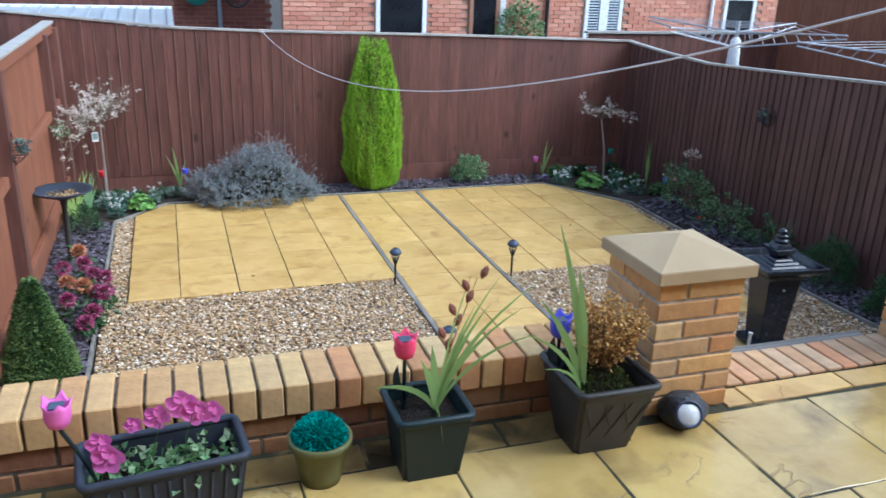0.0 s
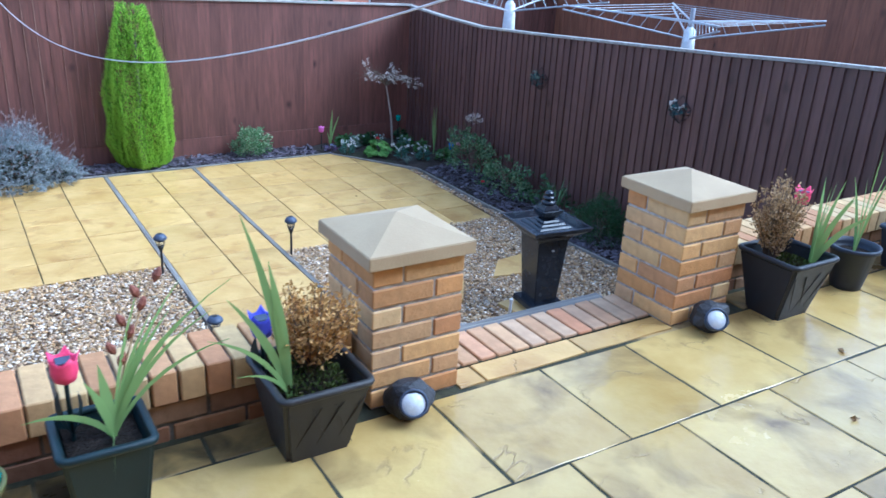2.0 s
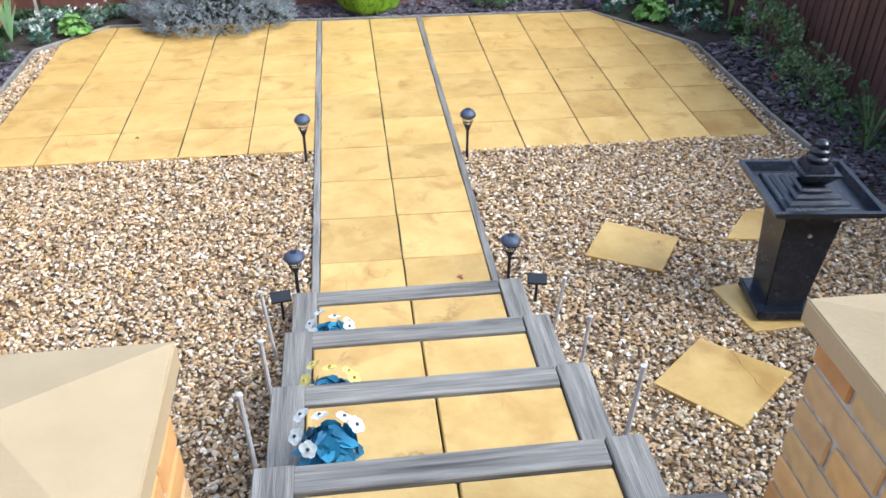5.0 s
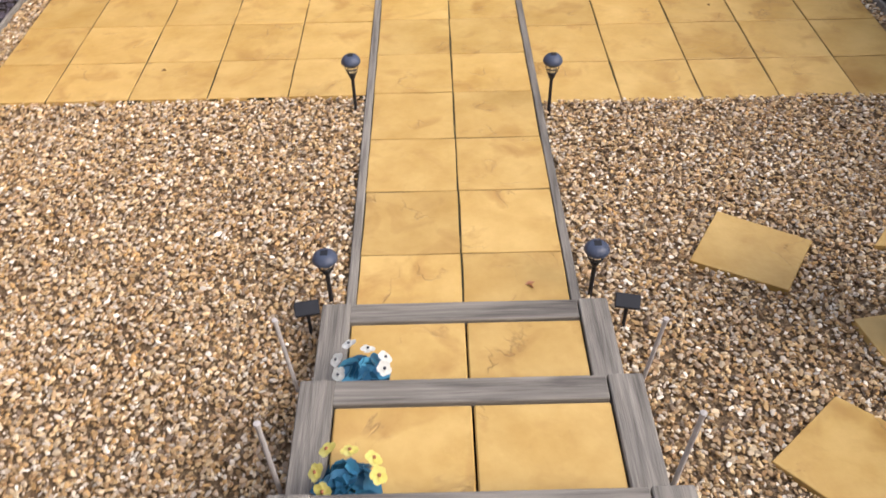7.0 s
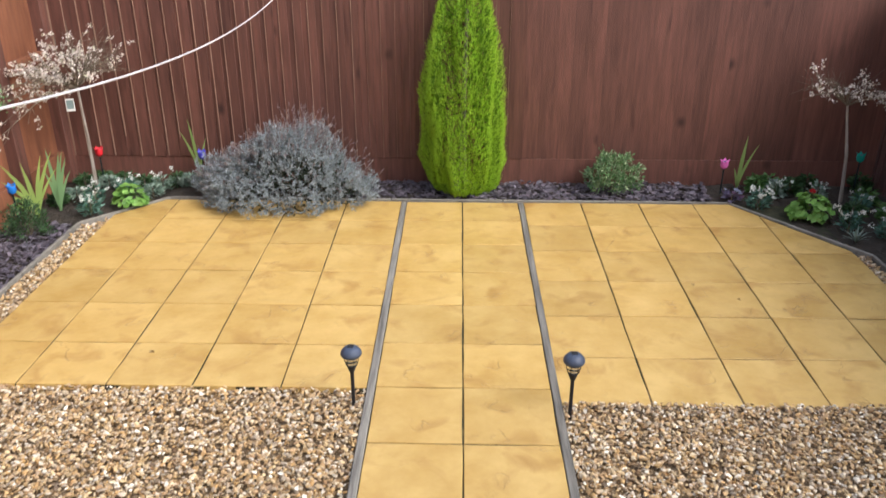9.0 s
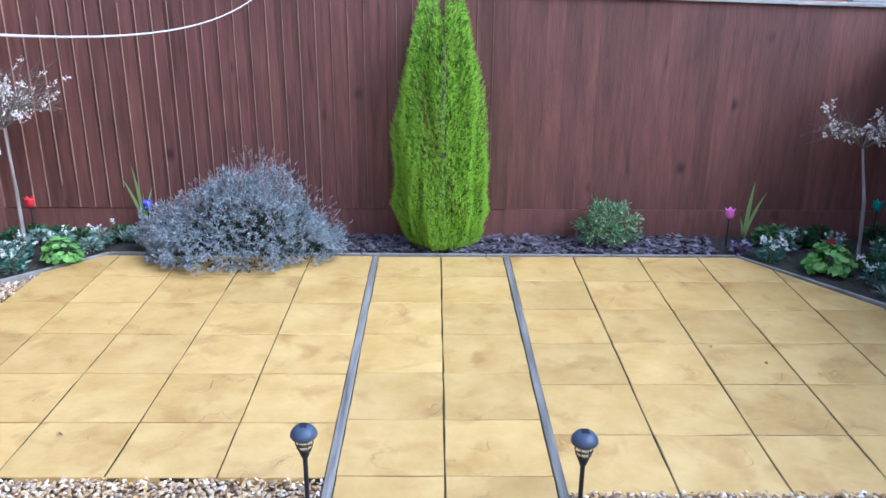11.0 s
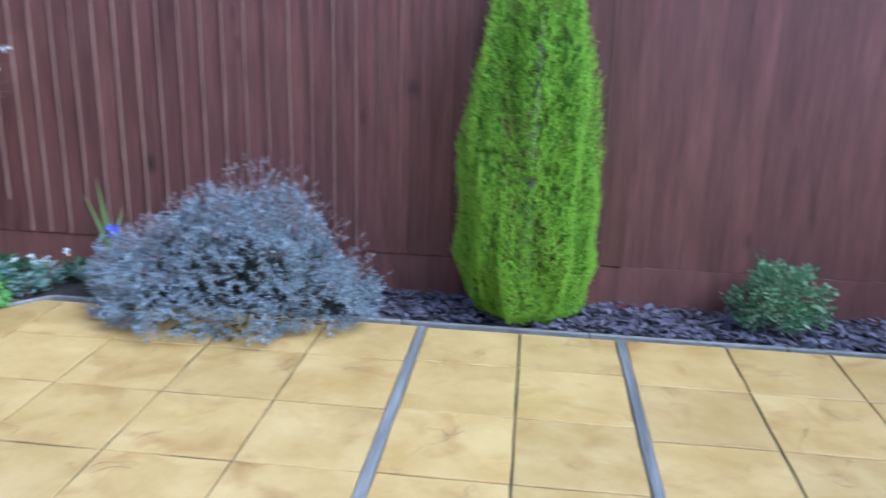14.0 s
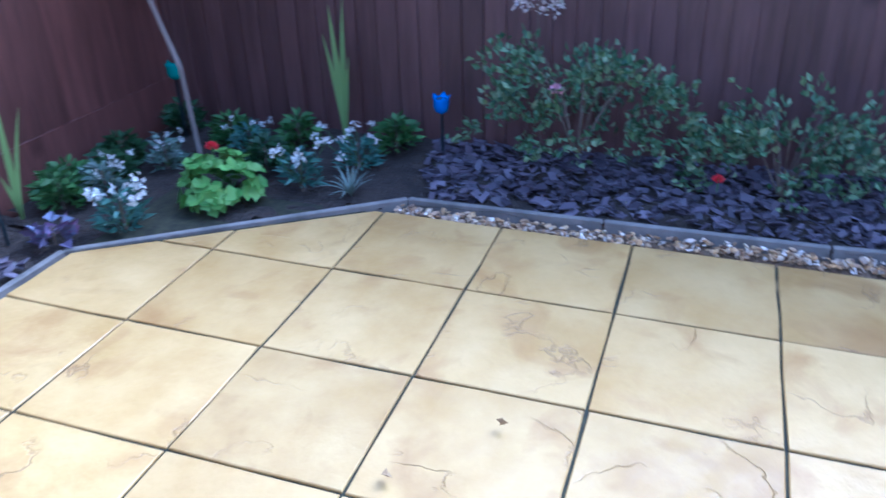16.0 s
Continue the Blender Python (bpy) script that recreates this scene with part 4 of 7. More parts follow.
# ---- lavender ----
lav = thing("lavender_bush", -1.47, 2.74, 0.0, "wide grey lavender bush with dry seedheads spilling over slabs", "bush")
r = np.random.default_rng(9)
def lav_top(x):
    return 0.80 + 0.30 * math.exp(-((x - 0.14) / 0.27) ** 2)


pts, dirs = dome(2700, 0.74, 0.45, 0.56, r, 0.72)
lump = 1 + np.array([0.20 * noise.noise((p[0] * 4, p[1] * 4, p[2] * 4)) + 0.22 * noise.noise((p[0] * 10, p[1] * 10, p[2] * 10)) for p in pts])[:, None]
pts[:, 2] *= np.array([lav_top(q) for q in pts[:, 0]])
pts = pts * lump + np.array([0, -0.02, 0.02])
pts[:, 1] = np.minimum(pts[:, 1], 0.36)
# each shoot carries whorls of short leaves that spread out from its tip
per = 20
shoot = unit(dirs * 0.9 + UPV * 0.35 + r.normal(0, 0.35, pts.shape))
along = np.tile(np.linspace(0, 1, per), len(pts))[:, None]
S2 = np.repeat(shoot, per, 0)
P2 = np.repeat(pts, per, 0) + S2 * (along - 0.5) * np.repeat(r.uniform(0.04, 0.08, (len(pts), 1)), per, 0)
D2 = S2 * (0.15 + 0.8 * along) + r.normal(0, 0.55, P2.shape)
foliage("foliage", P2, D2, r.uniform(0.016, 0.034, len(P2)), 0.0058, LAVENDER, lav, 3, "narrow grey-blue leaves")
# near-black inner leaves stand in for the shade deep in the bush
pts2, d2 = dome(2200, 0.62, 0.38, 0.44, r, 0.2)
foliage("inner_foliage", pts2, d2 + r.normal(0, 0.5, pts2.shape), 0.06, 0.014, many("shaded_lavender_leaf", [(0.03, 0.04, 0.03), (0.07, 0.085, 0.06)], 0.8, 0.2, 0.2), lav, 4)
b = bmesh.new()
sp, sd = [], []
for i in range(560):
    a, k = r.uniform(0, 2 * np.pi), r.uniform(0.2, 0.98)
    x0, y0 = 0.68 * k * math.cos(a), min(0.33, 0.38 * k * math.sin(a))
    z0 = 0.52 * math.sqrt(max(0, 1 - k * k)) * lav_top(x0)
    ln = r.uniform(0.05, 0.17) * (1.5 if x0 > 0.05 else 1.0) * (1.1 - 0.25 * k)
    d = (Vector((0.8 * k * math.cos(a), 0.5 * k * math.sin(a), 0.75)) + Vector(r.normal(0, 0.28, 3))).normalized()
    e = Vector((x0, y0, z0)) + d * ln
    if e.y > 0.42:
        continue
    tube(b, [(x0, y0, z0), Vector((x0, y0, z0)).lerp(e, .5) + Vector(r.normal(0, 0.014, 3)), e], 0.0010, 0.0008, 3)
    for q in range(7):
        sp.append(tuple(e + d * (q - 4) * 0.005))
        sd.append(tuple(d + Vector(r.normal(0, 0.7, 3))))
tagged(part("stalk_growth", b, SEEDHEAD, lav, "thin dry flower stalks"), kind="stuff")
foliage("seedhead", np.array(sp), np.array(sd), 0.014, 0.008, SEEDHEAD, lav, 7, "small brown seedheads")


def shrub(name, x, y, z, ax, ay, h, n, length, width, material, label, category, seed, stems=7, inner=0.25, flowers=None, group="", clump=0.16):
    e = thing(name, x, y, z, label, category, group)
    r = np.random.default_rng(seed)
    per = 14                                              # leaves gather on shoots
    p, d = dome(n // per, ax, ay, h, r, inner)
    p *= 1 + np.array([clump * noise.noise((q[0] * 7 + seed, q[1] * 7, q[2] * 7)) + 0.5 * clump * noise.noise((q[0] * 19, q[1] * 19, q[2] * 19 + seed)) for q in p])[:, None]
    p, d = np.repeat(p, per, 0), np.repeat(d, per, 0)
    n = len(p)
    p = p + r.normal(0, min(ax, ay) * 0.11, p.shape)
    p[:, 2] = np.maximum(p[:, 2], 0.0)
    foliage("foliage", p + np.array([0, 0, 0.02]), d * 0.8 + UPV * 0.25 + r.normal(0, 0.55, p.shape), r.uniform(0.6, 1.1, n) * length, r.uniform(0.7, 1.1, n) * width, material, e, seed)
    b = bmesh.new()
    for i in range(stems):
        a = 2 * math.pi * i / stems + seed
        k = 0.3 + 0.5 * ((i * 7) % 5) / 5
        tube(b, [(0.01 * math.cos(a), 0.01 * math.sin(a), -0.03), (0.45 * k * ax * math.cos(a), 0.45 * k * ay * math.sin(a), 0.45 * h), (k * ax * math.cos(a), k * ay * math.sin(a), 0.85 * h)], 0.005, 0.002, 4)
    tagged(part("stem_growth", b, STEM, e, "thin brown stems"), kind="stuff")
    if flowers:
        m, count, size = flowers
        p, d = dome(count, ax, ay, h, r, 0.9)
        pp = np.repeat(p, 8, 0) + r.normal(0, size * 0.35, (count * 8, 3)) + np.array([0, 0, 0.025])
        foliage("flower_growth", pp, np.repeat(d, 8, 0) + r.normal(0, 0.8, pp.shape), size, size * 0.8, m, e, seed + 1)
    return e


shrub("shrub", 1.27, 2.98, 0.02, 0.235, 0.17, 0.31, 2300, 0.036, 0.018, VARIEGATED, "small loose variegated green shrub in slate chips", "shrub", 21, inner=0.3, clump=0.4)
for yb_, sz in ((-1.08, 1.0), (-1.86, 0.95)):
    shrub("dwarf_bush", 3.31, yb_, 0.0, 0.235 * sz, 0.24 * sz, 0.40 * sz, 5600, 0.024, 0.012, DARKGREEN, "round clipped dark green bush by the fence", "bush", 22 + int(sz * 10), inner=0.6, group="clipped bushes")
# rose bushes along the dark fence
shrub("rose_bush", 3.28, 1.12, 0.14, 0.22, 0.46, 0.38, 1300, 0.042, 0.028, ROSELEAF, "loose leafy rose bush with one pale pink bloom", "bush", 23, 9, 0.35, group="rose bushes", clump=0.55)
shrub("rose_bush", 3.26, 0.35, 0.05, 0.24, 0.40, 0.36, 1000, 0.042, 0.028, ROSELEAF, "loose leafy rose bush with a red bud", "bush", 24, 9, 0.3, group="rose bushes", clump=0.55)
shrub("rose_bush", 3.30, -0.35, 0.05, 0.22, 0.3, 0.36, 380, 0.05, 0.03, DARKGREEN, "sparse dark rose bush against the fence", "bush", 25, 8, 0.3, group="rose bushes", clump=0.55)


def bloom(x, y, z, size, material, label, seed, name="rose_bloom"):
    e = thing(name, x, y, z, label, "flower", "bloom_growth")
    r = np.random.default_rng(seed)
    n = 26
    a = np.arange(n) * 2.4
    k = np.sqrt(np.arange(n) / n)
    d = np.stack([np.cos(a) * k, np.sin(a) * k, 1.1 - k], 1)
    foliage("petals", d * size * 0.25, d, size * 0.75, size * 0.7, material, e, seed, fold=0.3)
    b = bmesh.new()
    tube(b, [(0, 0, -size * 1.8), (0, 0, size * 0.15)], size * 0.07, size * 0.1, 5)
    part("stalk", b, GREEN, e)
    return e


PALEPINK = many("pale_pink_petal", [(0.75, 0.4, 0.5), (0.8, 0.5, 0.58)], 0.6, 0.1, 0.3, 0.3)
REDPETAL = many("red_petal", [(0.6, 0.03, 0.05), (0.7, 0.07, 0.08)], 0.6, 0.1, 0.3, 0.3)
bloom(3.12, 1.18, 0.40, 0.035, PALEPINK, "pale pink rose bloom on the bush", 31)
hd = thing("faded_flower_head", 3.42, 1.32, 0.5, "faded whitish flower head on a thin stalk", "flower")
p, d = dome(150, .10, .10, .10, np.random.default_rng(33), .5)
foliage("petal_growth", p + np.array([0, 0, .12]), d + np.random.default_rng(34).normal(0, .6, p.shape), .022, .012, WHITELEAF, hd, 33)
part("stalk", tube(bmesh.new(), [(-.02, -.03, -.45), (0, 0, -.1), (0, 0, .16)], .003, .002, 5), STEM, hd)
bloom(3.08, 0.58, 0.13, 0.026, REDPETAL, "small red rose bud on the bush", 32)


# ---- standard trees with whitish leaves ----
def standard_tree(x, y, z, trunk, axis, near, far, depth, rise, droop, limbs, seed, label, lean=(0, 0), full=0.6):
    """Thin trunk with a lopsided airy crown: axis is the leafy side, near and far its reach to either side."""
    e = thing("standard_tree", x, y, z, label, "tree", "standard trees")
    r = np.random.default_rng(seed)
    b = bmesh.new()
    top = Vector((lean[0], lean[1], trunk))
    for k in range(3):
        o = 0.012 * k
        tube(b, [(o, 0.006 * k, -0.05), (o * 0.5 + lean[0] * .5, 0, trunk * 0.5), tuple(top)], 0.011 - 0.002 * k, 0.009 - 0.002 * k, 6)
    part("trunk", b, BARK, e, "thin pale trunk")
    b = bmesh.new()
    lp, ld = [], []
    ax_ = Vector((axis[0], axis[1], 0)).normalized()
    side = Vector((-ax_.y, ax_.x, 0))

    def inside(p):
        p.x = min(max(p.x, LEFT_X + 0.09 - x), RIGHT_X - 0.05 - x)
        p.y = min(p.y, FENCE_Y - 0.05 - y)
        return p
    for i in range(limbs):
        u = r.uniform(-1, 1)
        s_ = u * (far if u > 0 else near)
        h = rise * math.sqrt(max(0.05, 1 - u * u)) * r.uniform(0.1, 1.0) - (droop * u * u * r.uniform(0.2, 1) if u > 0 else -0.05)
        end = inside(top + ax_ * s_ + side * depth * r.uniform(-1, 1) * math.sqrt(1 - 0.7 * u * u) + Vector((0, 0, h)))
        mid = inside(top.lerp(end, 0.5) + Vector((0, 0, 0.05 + 0.06 * r.uniform(0, 1))) + Vector(r.normal(0, 0.02, 3)))
        tube(b, [tuple(top), tuple(mid), tuple(end)], 0.0042, 0.0018, 5)
        for q in range(5):
            f_ = r.uniform(0.25, 1.0)
            st = top.lerp(mid, f_ * 2) if f_ < 0.5 else mid.lerp(end, f_ * 2 - 1)
            tip = inside(st + (end - top).normalized() * r.uniform(0.04, 0.13) + Vector(r.normal(0, 0.06, 3)))
            tube(b, [tuple(st), tuple(st.lerp(tip, 0.5) + Vector(r.normal(0, 0.008, 3))), tuple(tip)], 0.0019, 0.0009, 4)
            if r.uniform() > (full if u > -0.15 else full * 0.3):
                continue
            for c in range(r.integers(2, 5)):
                at = st.lerp(tip, r.uniform(0.3, 1.05))
                for w in range(r.integers(3, 7)):
                    lp.append(tuple(at + Vector(r.normal(0, 0.009, 3))))
                    ld.append(tuple(r.normal(0, 1, 3) + np.array([0, 0, 0.3])))
    tagged(part("twig_growth", b, STEM, e, "fine bare twigs"), kind="stuff")
    foliage("leaf_growth", np.array(lp), np.array(ld), r.uniform(0.014, 0.034, len(lp)), 0.014, WHITELEAF, e, seed, "small whitish dry leaves")
    return e


lt = standard_tree(-3.06, 2.74, 0.0, 0.93, (-0.42, -0.9), 0.36, 0.78, 0.30, 0.40, 0.27, 66, 41, "little standard tree with dry whitish leaves and a tag", (0.02, -0.03), 0.8)
r = np.random.default_rng(43)
p = np.array([-0.30, -0.62, 0.98]) + r.normal(0, 0.045, (90, 3))
foliage("green_leaf_growth", p, r.normal(0, 1, p.shape) + UPV * .5, r.uniform(.02, .04, 90), .016, VARIEGATED, lt, 43, "tuft of green leaves at the crown's edge")
standard_tree(3.13, 2.79, 0.02, 0.76, (1.0, -0.1), 0.36, 0.36, 0.28, 0.22, 0.02, 26, 42, "little standard tree with a flat whitish crown", (-0.06, 0.09), 0.6)
tag = thing("plant_tag", -3.10, 2.66, 0.80, "small white printed plant tag on the twig", "tag", rz=20)
part("card", box_bm(-0.032, 0.032, -0.001, 0.001, -0.05, 0.05, bevel=0.0008), plastic("white_card", (0.7, 0.7, 0.68)), tag)
part("picture", box_bm(-0.026, 0.026, -0.0025, -0.0012, -0.03, 0.04), plastic("grey_green_print", (0.2, 0.26, 0.26)), tag, "faded grey-green picture")
part("string", tube(bmesh.new(), [(0, 0, 0.045), (0.004, 0.01, 0.17)], 0.001, 0.001, 4), CLEAR, tag)


# ---- blades, rosettes and flowers in the corner beds ----
def blade_plant(name, x, y, z, blades, material, label, seed, category="plant", group=""):
    """Sword leaves: blades is a list of (length, lean degrees, turn degrees, width)."""
    e = thing(name, x, y, z, label, "plant", group)
    for ln, lean, turn, w in blades:
        b = bmesh.new()
        left, right = [], []
        n = 7
        for i in range(n + 1):
            u = i / n
            ang = radians(lean) * (0.55 + 0.75 * u)
            rr, zz = ln * u * math.sin(ang), ln * u * math.cos(ang)
            hw = w / 2 * (0.55 + 0.45 * min(1, u * 3)) * (1 - max(0, u - 0.55) / 0.45) ** 0.8 if u < 1 else 0.0006
            ca, sa = math.cos(radians(turn)), math.sin(radians(turn))
            cx, cy = rr * ca, rr * sa
            if category == "fan":                         # sword leaves lie flat in the plane of the fan
                wx, wy, wz = hw * ca * math.cos(ang), hw * sa * math.cos(ang), -hw * math.sin(ang)
            else:
                wx, wy, wz = -hw * sa, hw * ca, 0.0
            left.append(b.verts.new((cx + wx, cy + wy, zz + wz)))
            right.append(b.verts.new((cx - wx, cy - wy, zz - wz)))
        mid = [b.verts.new(((a.co + c.co) / 2 + Vector((0, 0, -(0.12 if category != "fan" else 0.04) * (a.co - c.co).length)))) for a, c in zip(left, right)]
        for i in range(n):
            b.faces.new((left[i], mid[i], mid[i + 1], left[i + 1]))
            b.faces.new((mid[i], right[i], right[i + 1], mid[i + 1]))
        part("blade", b, material, e, smooth=True)
    return e


blade_plant("iris_plant", 2.36, 3.06, 0.0, [(0.48, 3, 0, 0.032), (0.42, 16, 10, 0.026), (0.2, 10, 180, 0.02)], BLADE, "iris with a few upright green blades by the fence", 1, "fan", group="irises")
blade_plant("iris_plant", 3.42, 2.2, 0.0, [(0.62, 2, 100, 0.03), (0.66, 3, 260, 0.03), (0.5, 6, 95, 0.024), (0.4, 5, 280, 0.022)], BLADE, "tall iris with upright green blades by the fence", 2, "fan", group="irises")
blade_plant("iris_plant", -2.28, 3.08, 0.06, [(0.52, 5, 175, 0.028), (0.44, 14, 180, 0.024), (0.36, 10, 10, 0.022), (0.3, 4, 90, 0.02)], BLADE, "iris with upright green blades behind the lavender", 3, "fan", group="irises")
blade_plant("iris_plant", -3.33, 2.28, 0.0, [(0.5, 17, 215, 0.034), (0.46, 5, 215, 0.034), (0.50, 9, 40, 0.03), (0.54, 15, 35, 0.028), (0.36, 34, 220, 0.03), (0.40, 24, 225, 0.028), (0.28, 45, 215, 0.024), (0.42, 22, 40, 0.02)], PALEBLADE, "yellow-green iris clump beside the fence", 4, "fan", group="irises")
blade_plant("iris_plant", -3.22, 2.42, 0.0, [(0.52, 2, 220, 0.034), (0.48, 6, 40, 0.032), (0.44, 11, 35, 0.03), (0.36, 8, 220, 0.028), (0.34, 17, 40, 0.024), (0.50, 8, 30, 0.02)], BLUEBLADE, "dark green upright blade clump in the bed", 5, "fan", group="irises")
blade_plant("grass_plant", 3.24, -0.48, 0.0, [(0.46, 14, 100 + 40 * i, 0.016) for i in range(8)], BLUEBLADE, "arching green blade clump beside the dark fence", 6)


def rosette(name, x, y, z, n, length, width, rise, material, label, seed, category="plant", flowers=None, group=""):
    e = thing(name, x, y, z, label, category, group)
    r = np.random.default_rng(seed)
    a = r.uniform(0, 2 * np.pi, n)
    k = r.uniform(0.1, 1, n)
    d = np.stack([np.cos(a), np.sin(a), r.uniform(0.1, 1.2, n)], 1)
    p = np.stack([np.cos(a) * k * length * 0.9, np.sin(a) * k * length * 0.9, r.uniform(0, rise, n) * (1.1 - 0.5 * k)], 1)
    foliage("foliage", p, d, r.uniform(0.6, 1.1, n) * length, width, material, e, seed, fold=0.2, bow=0.2)
    part("crown", tube(bmesh.new(), [(0, 0, -0.03), (0, 0, rise * 0.8)], 0.008, 0.004, 5), STEM, e)
    if flowers:
        m, count, size = flowers
        fp = np.stack([r.normal(0, length * 0.9, count), r.normal(0, length * 0.9, count), r.uniform(rise * 0.7, rise * 1.35, count)], 1)
        pp = np.repeat(fp, 10, 0) + r.normal(0, size * 0.4, (count * 10, 3))
        foliage("flower_growth", pp, r.normal(0, 1, pp.shape) + UPV * 0.5, size, size * 0.75, m, e, seed + 1)
        bb = bmesh.new()
        for q in fp:
            tube(bb, [(0, 0, 0), tuple(q)], 0.0016, 0.0012, 3)
        tagged(part("stalk_growth", bb, GREEN, e), kind="stuff")
    return e


def geranium(x, y, z, s, label, seed):
    """Mound of round scalloped leaves."""
    e = thing("geranium", x, y, z, label, "plant", "geraniums")
    r = np.random.default_rng(seed)
    p, d = dome(85, 0.17 * s, 0.17 * s, 0.19 * s, r, 0.6)
    verts, faces = [], []
    for q, nd in zip(p, d):
        nn = Vector(nd * 0.7 + UPV * 0.6 + r.normal(0, 0.25, 3)).normalized()
        u = nn.orthogonal().normalized()
        w = nn.cross(u)
        R = r.uniform(0.026, 0.046) * s
        c = Vector(q) + Vector((0, 0, 0.03))
        i0 = len(verts)
        verts.append(tuple(c - nn * R * 0.25))
        for k in range(14):
            ang = 2 * math.pi * k / 14
            rr = R * (1.0 if k % 2 else 0.86) * (0.45 if k == 0 else 1)
            verts.append(tuple(c + rr * (math.cos(ang) * u + math.sin(ang) * w)))
        for k in range(14):
            faces.append((i0, i0 + 1 + k, i0 + 1 + (k + 1) % 14))
    raw("leaves", verts, faces, BRIGHT, e, "round scalloped bright green leaves")
    b = bmesh.new()
    for q in p[::4]:
        tube(b, [(0, 0, -0.02), tuple(q * 0.95 + np.array([0, 0, 0.02]))], 0.003, 0.002, 4)
    part("stem_growth", b, GREEN, e)
    return e


geranium(2.72, 2.40, 0.0, 1.0, "bright green geranium mound with a red flower", 51)
geranium(-2.70, 2.55, 0.0, 0.85, "bright green geranium mound in the corner bed", 52)
bloom(2.72, 2.42, 0.215, 0.03, REDPETAL, "small red geranium flower", 53, "geranium_bloom")
for i, (x, y, s, m, fl, lab) in enumerate([
        (2.40, 2.62, 0.06, BLUEGREEN, (WHITEPETAL, 6, 0.03), "blue-green clump with white flower heads"),
        (2.93, 2.17, 0.06, BLUEGREEN, (WHITEPETAL, 7, 0.02), "blue-green clump with small white flowers"),
        (3.16, 2.02, 0.06, BLUEGREEN, (WHITEPETAL, 10, 0.018), "blue-green clump with small white flowers"),
        (2.62, 2.88, 0.06, SAGE, (WHITEPETAL, 8, 0.014), "grey-green clump with tiny white flowers"),
        (2.95, 2.83, 0.055, SAGE, (WHITEPETAL, 6, 0.014), "grey-green clump with tiny white flowers"),
        (3.18, 2.55, 0.055, BLUEGREEN, (WHITEPETAL, 6, 0.014), "dark blue-green clump with tiny white flowers"),
        (-2.93, 2.33, 0.06, BLUEGREEN, (WHITEPETAL, 9, 0.02), "blue-green clump with white flowers by the edging"),
        (-3.02, 2.62, 0.055, BLUEGREEN, (WHITEPETAL, 7, 0.016), "blue-green clump with small white flowers"),
        (-2.83, 2.78, 0.055, BLUEGREEN, (WHITEPETAL, 7, 0.017), "blue-green clump with small white flowers"),
        (-2.55, 2.90, 0.055, SAGE, (WHITEPETAL, 4, 0.02), "grey-green clump with a few white flowers")]):
    rosette("bedding_plant", x, y, 0.0, 120, s * 1.2, 0.018, 0.14, m, lab, 60 + i, flowers=fl, group="bedding plants")
for i, (x, y) in enumerate([(-3.2, 2.68), (-2.75, 3.0), (-3.05, 2.98), (-2.95, 3.08), (2.5, 2.99), (2.78, 2.98), (3.3, 2.72), (-3.28, 3.02), (-2.6, 2.78), (-2.48, 3.06), (-2.85, 2.92), (-3.15, 3.1), (-2.35, 3.05), (-3.3, 2.55), (2.62, 3.06), (2.95, 3.05), (3.35, 2.4), (3.05, 2.4), (3.42, 1.95), (3.4, 3.05)]):
    rosette("leafy_plant", x, y, 0.0, 200 if x < 0 else 170, 0.07 if x < 0 else 0.075, 0.016 if x < 0 else 0.026, 0.09 if x < 0 else 0.13, DARKGREEN if i % 2 else (SAGE if x < 0 else GREEN), "dark leafy ground plant in the corner bed", 80 + i, group="leafy ground plants")
for i, (x, y) in enumerate([(2.88, 1.93), (-2.42, 2.98), (-3.1, 2.88)]):
    e = blade_plant("spiky_plant", x, y, 0.0, [(0.11 + 0.02 * (k % 3), 18 + 9 * (k % 5), k * 137, 0.01) for k in range(22)], SAGE, "spiky blue-grey tuft in the bed", 90 + i, group="spiky tufts")
rosette("ornamental_cabbage", 2.24, 2.80, 0.0, 46, 0.07, 0.05, 0.08, many("purple_grey_leaf", [(0.14, 0.11, 0.2), (0.2, 0.22, 0.3), (0.24, 0.12, 0.24)], 0.6, 0.2, 0.3), "purple-grey ruffled ornamental cabbage", 95)
shrub("small_shrub", -3.22, 1.92, 0.0, 0.17, 0.16, 0.25, 1300, 0.026, 0.014, DARKGREEN, "small dark green shrub in slate chips", "shrub", 27)
dc = thing("dwarf_conifer", -3.235, -1.25, 0.0, "cone-shaped dwarf green conifer beside the fence", "tree")
r = np.random.default_rng(28)
n = 14000
z = 0.80 * (1 - np.sqrt(1 - r.uniform(0, 0.995, n)))
a = r.uniform(0, 2 * np.pi, n)
rad = 0.255 * np.minimum(1, (z + 0.05) / 0.13) * np.clip(1.0 - z / 0.78, 0.02, 1) ** 0.8 * r.uniform(0.75, 1.04, n)
rad *= 1 + 0.12 * np.array([noise.noise((3 * math.cos(q), 3 * math.sin(q), w * 7)) for q, w in zip(a, z)])
out = np.stack([np.cos(a), np.sin(a), np.zeros(n)], 1)
foliage("foliage", out * rad[:, None] + UPV * z[:, None], out + UPV * 0.5 + r.normal(0, 0.5, (n, 3)), r.uniform(0.014, 0.030, n), 0.009,
        many("dark_conifer_needle", [(0.10, 0.16, 0.045), (0.17, 0.25, 0.07), (0.25, 0.34, 0.10)], 0.6, 0.2, 0.3, 0.15), dc, 28, "short dense needles")
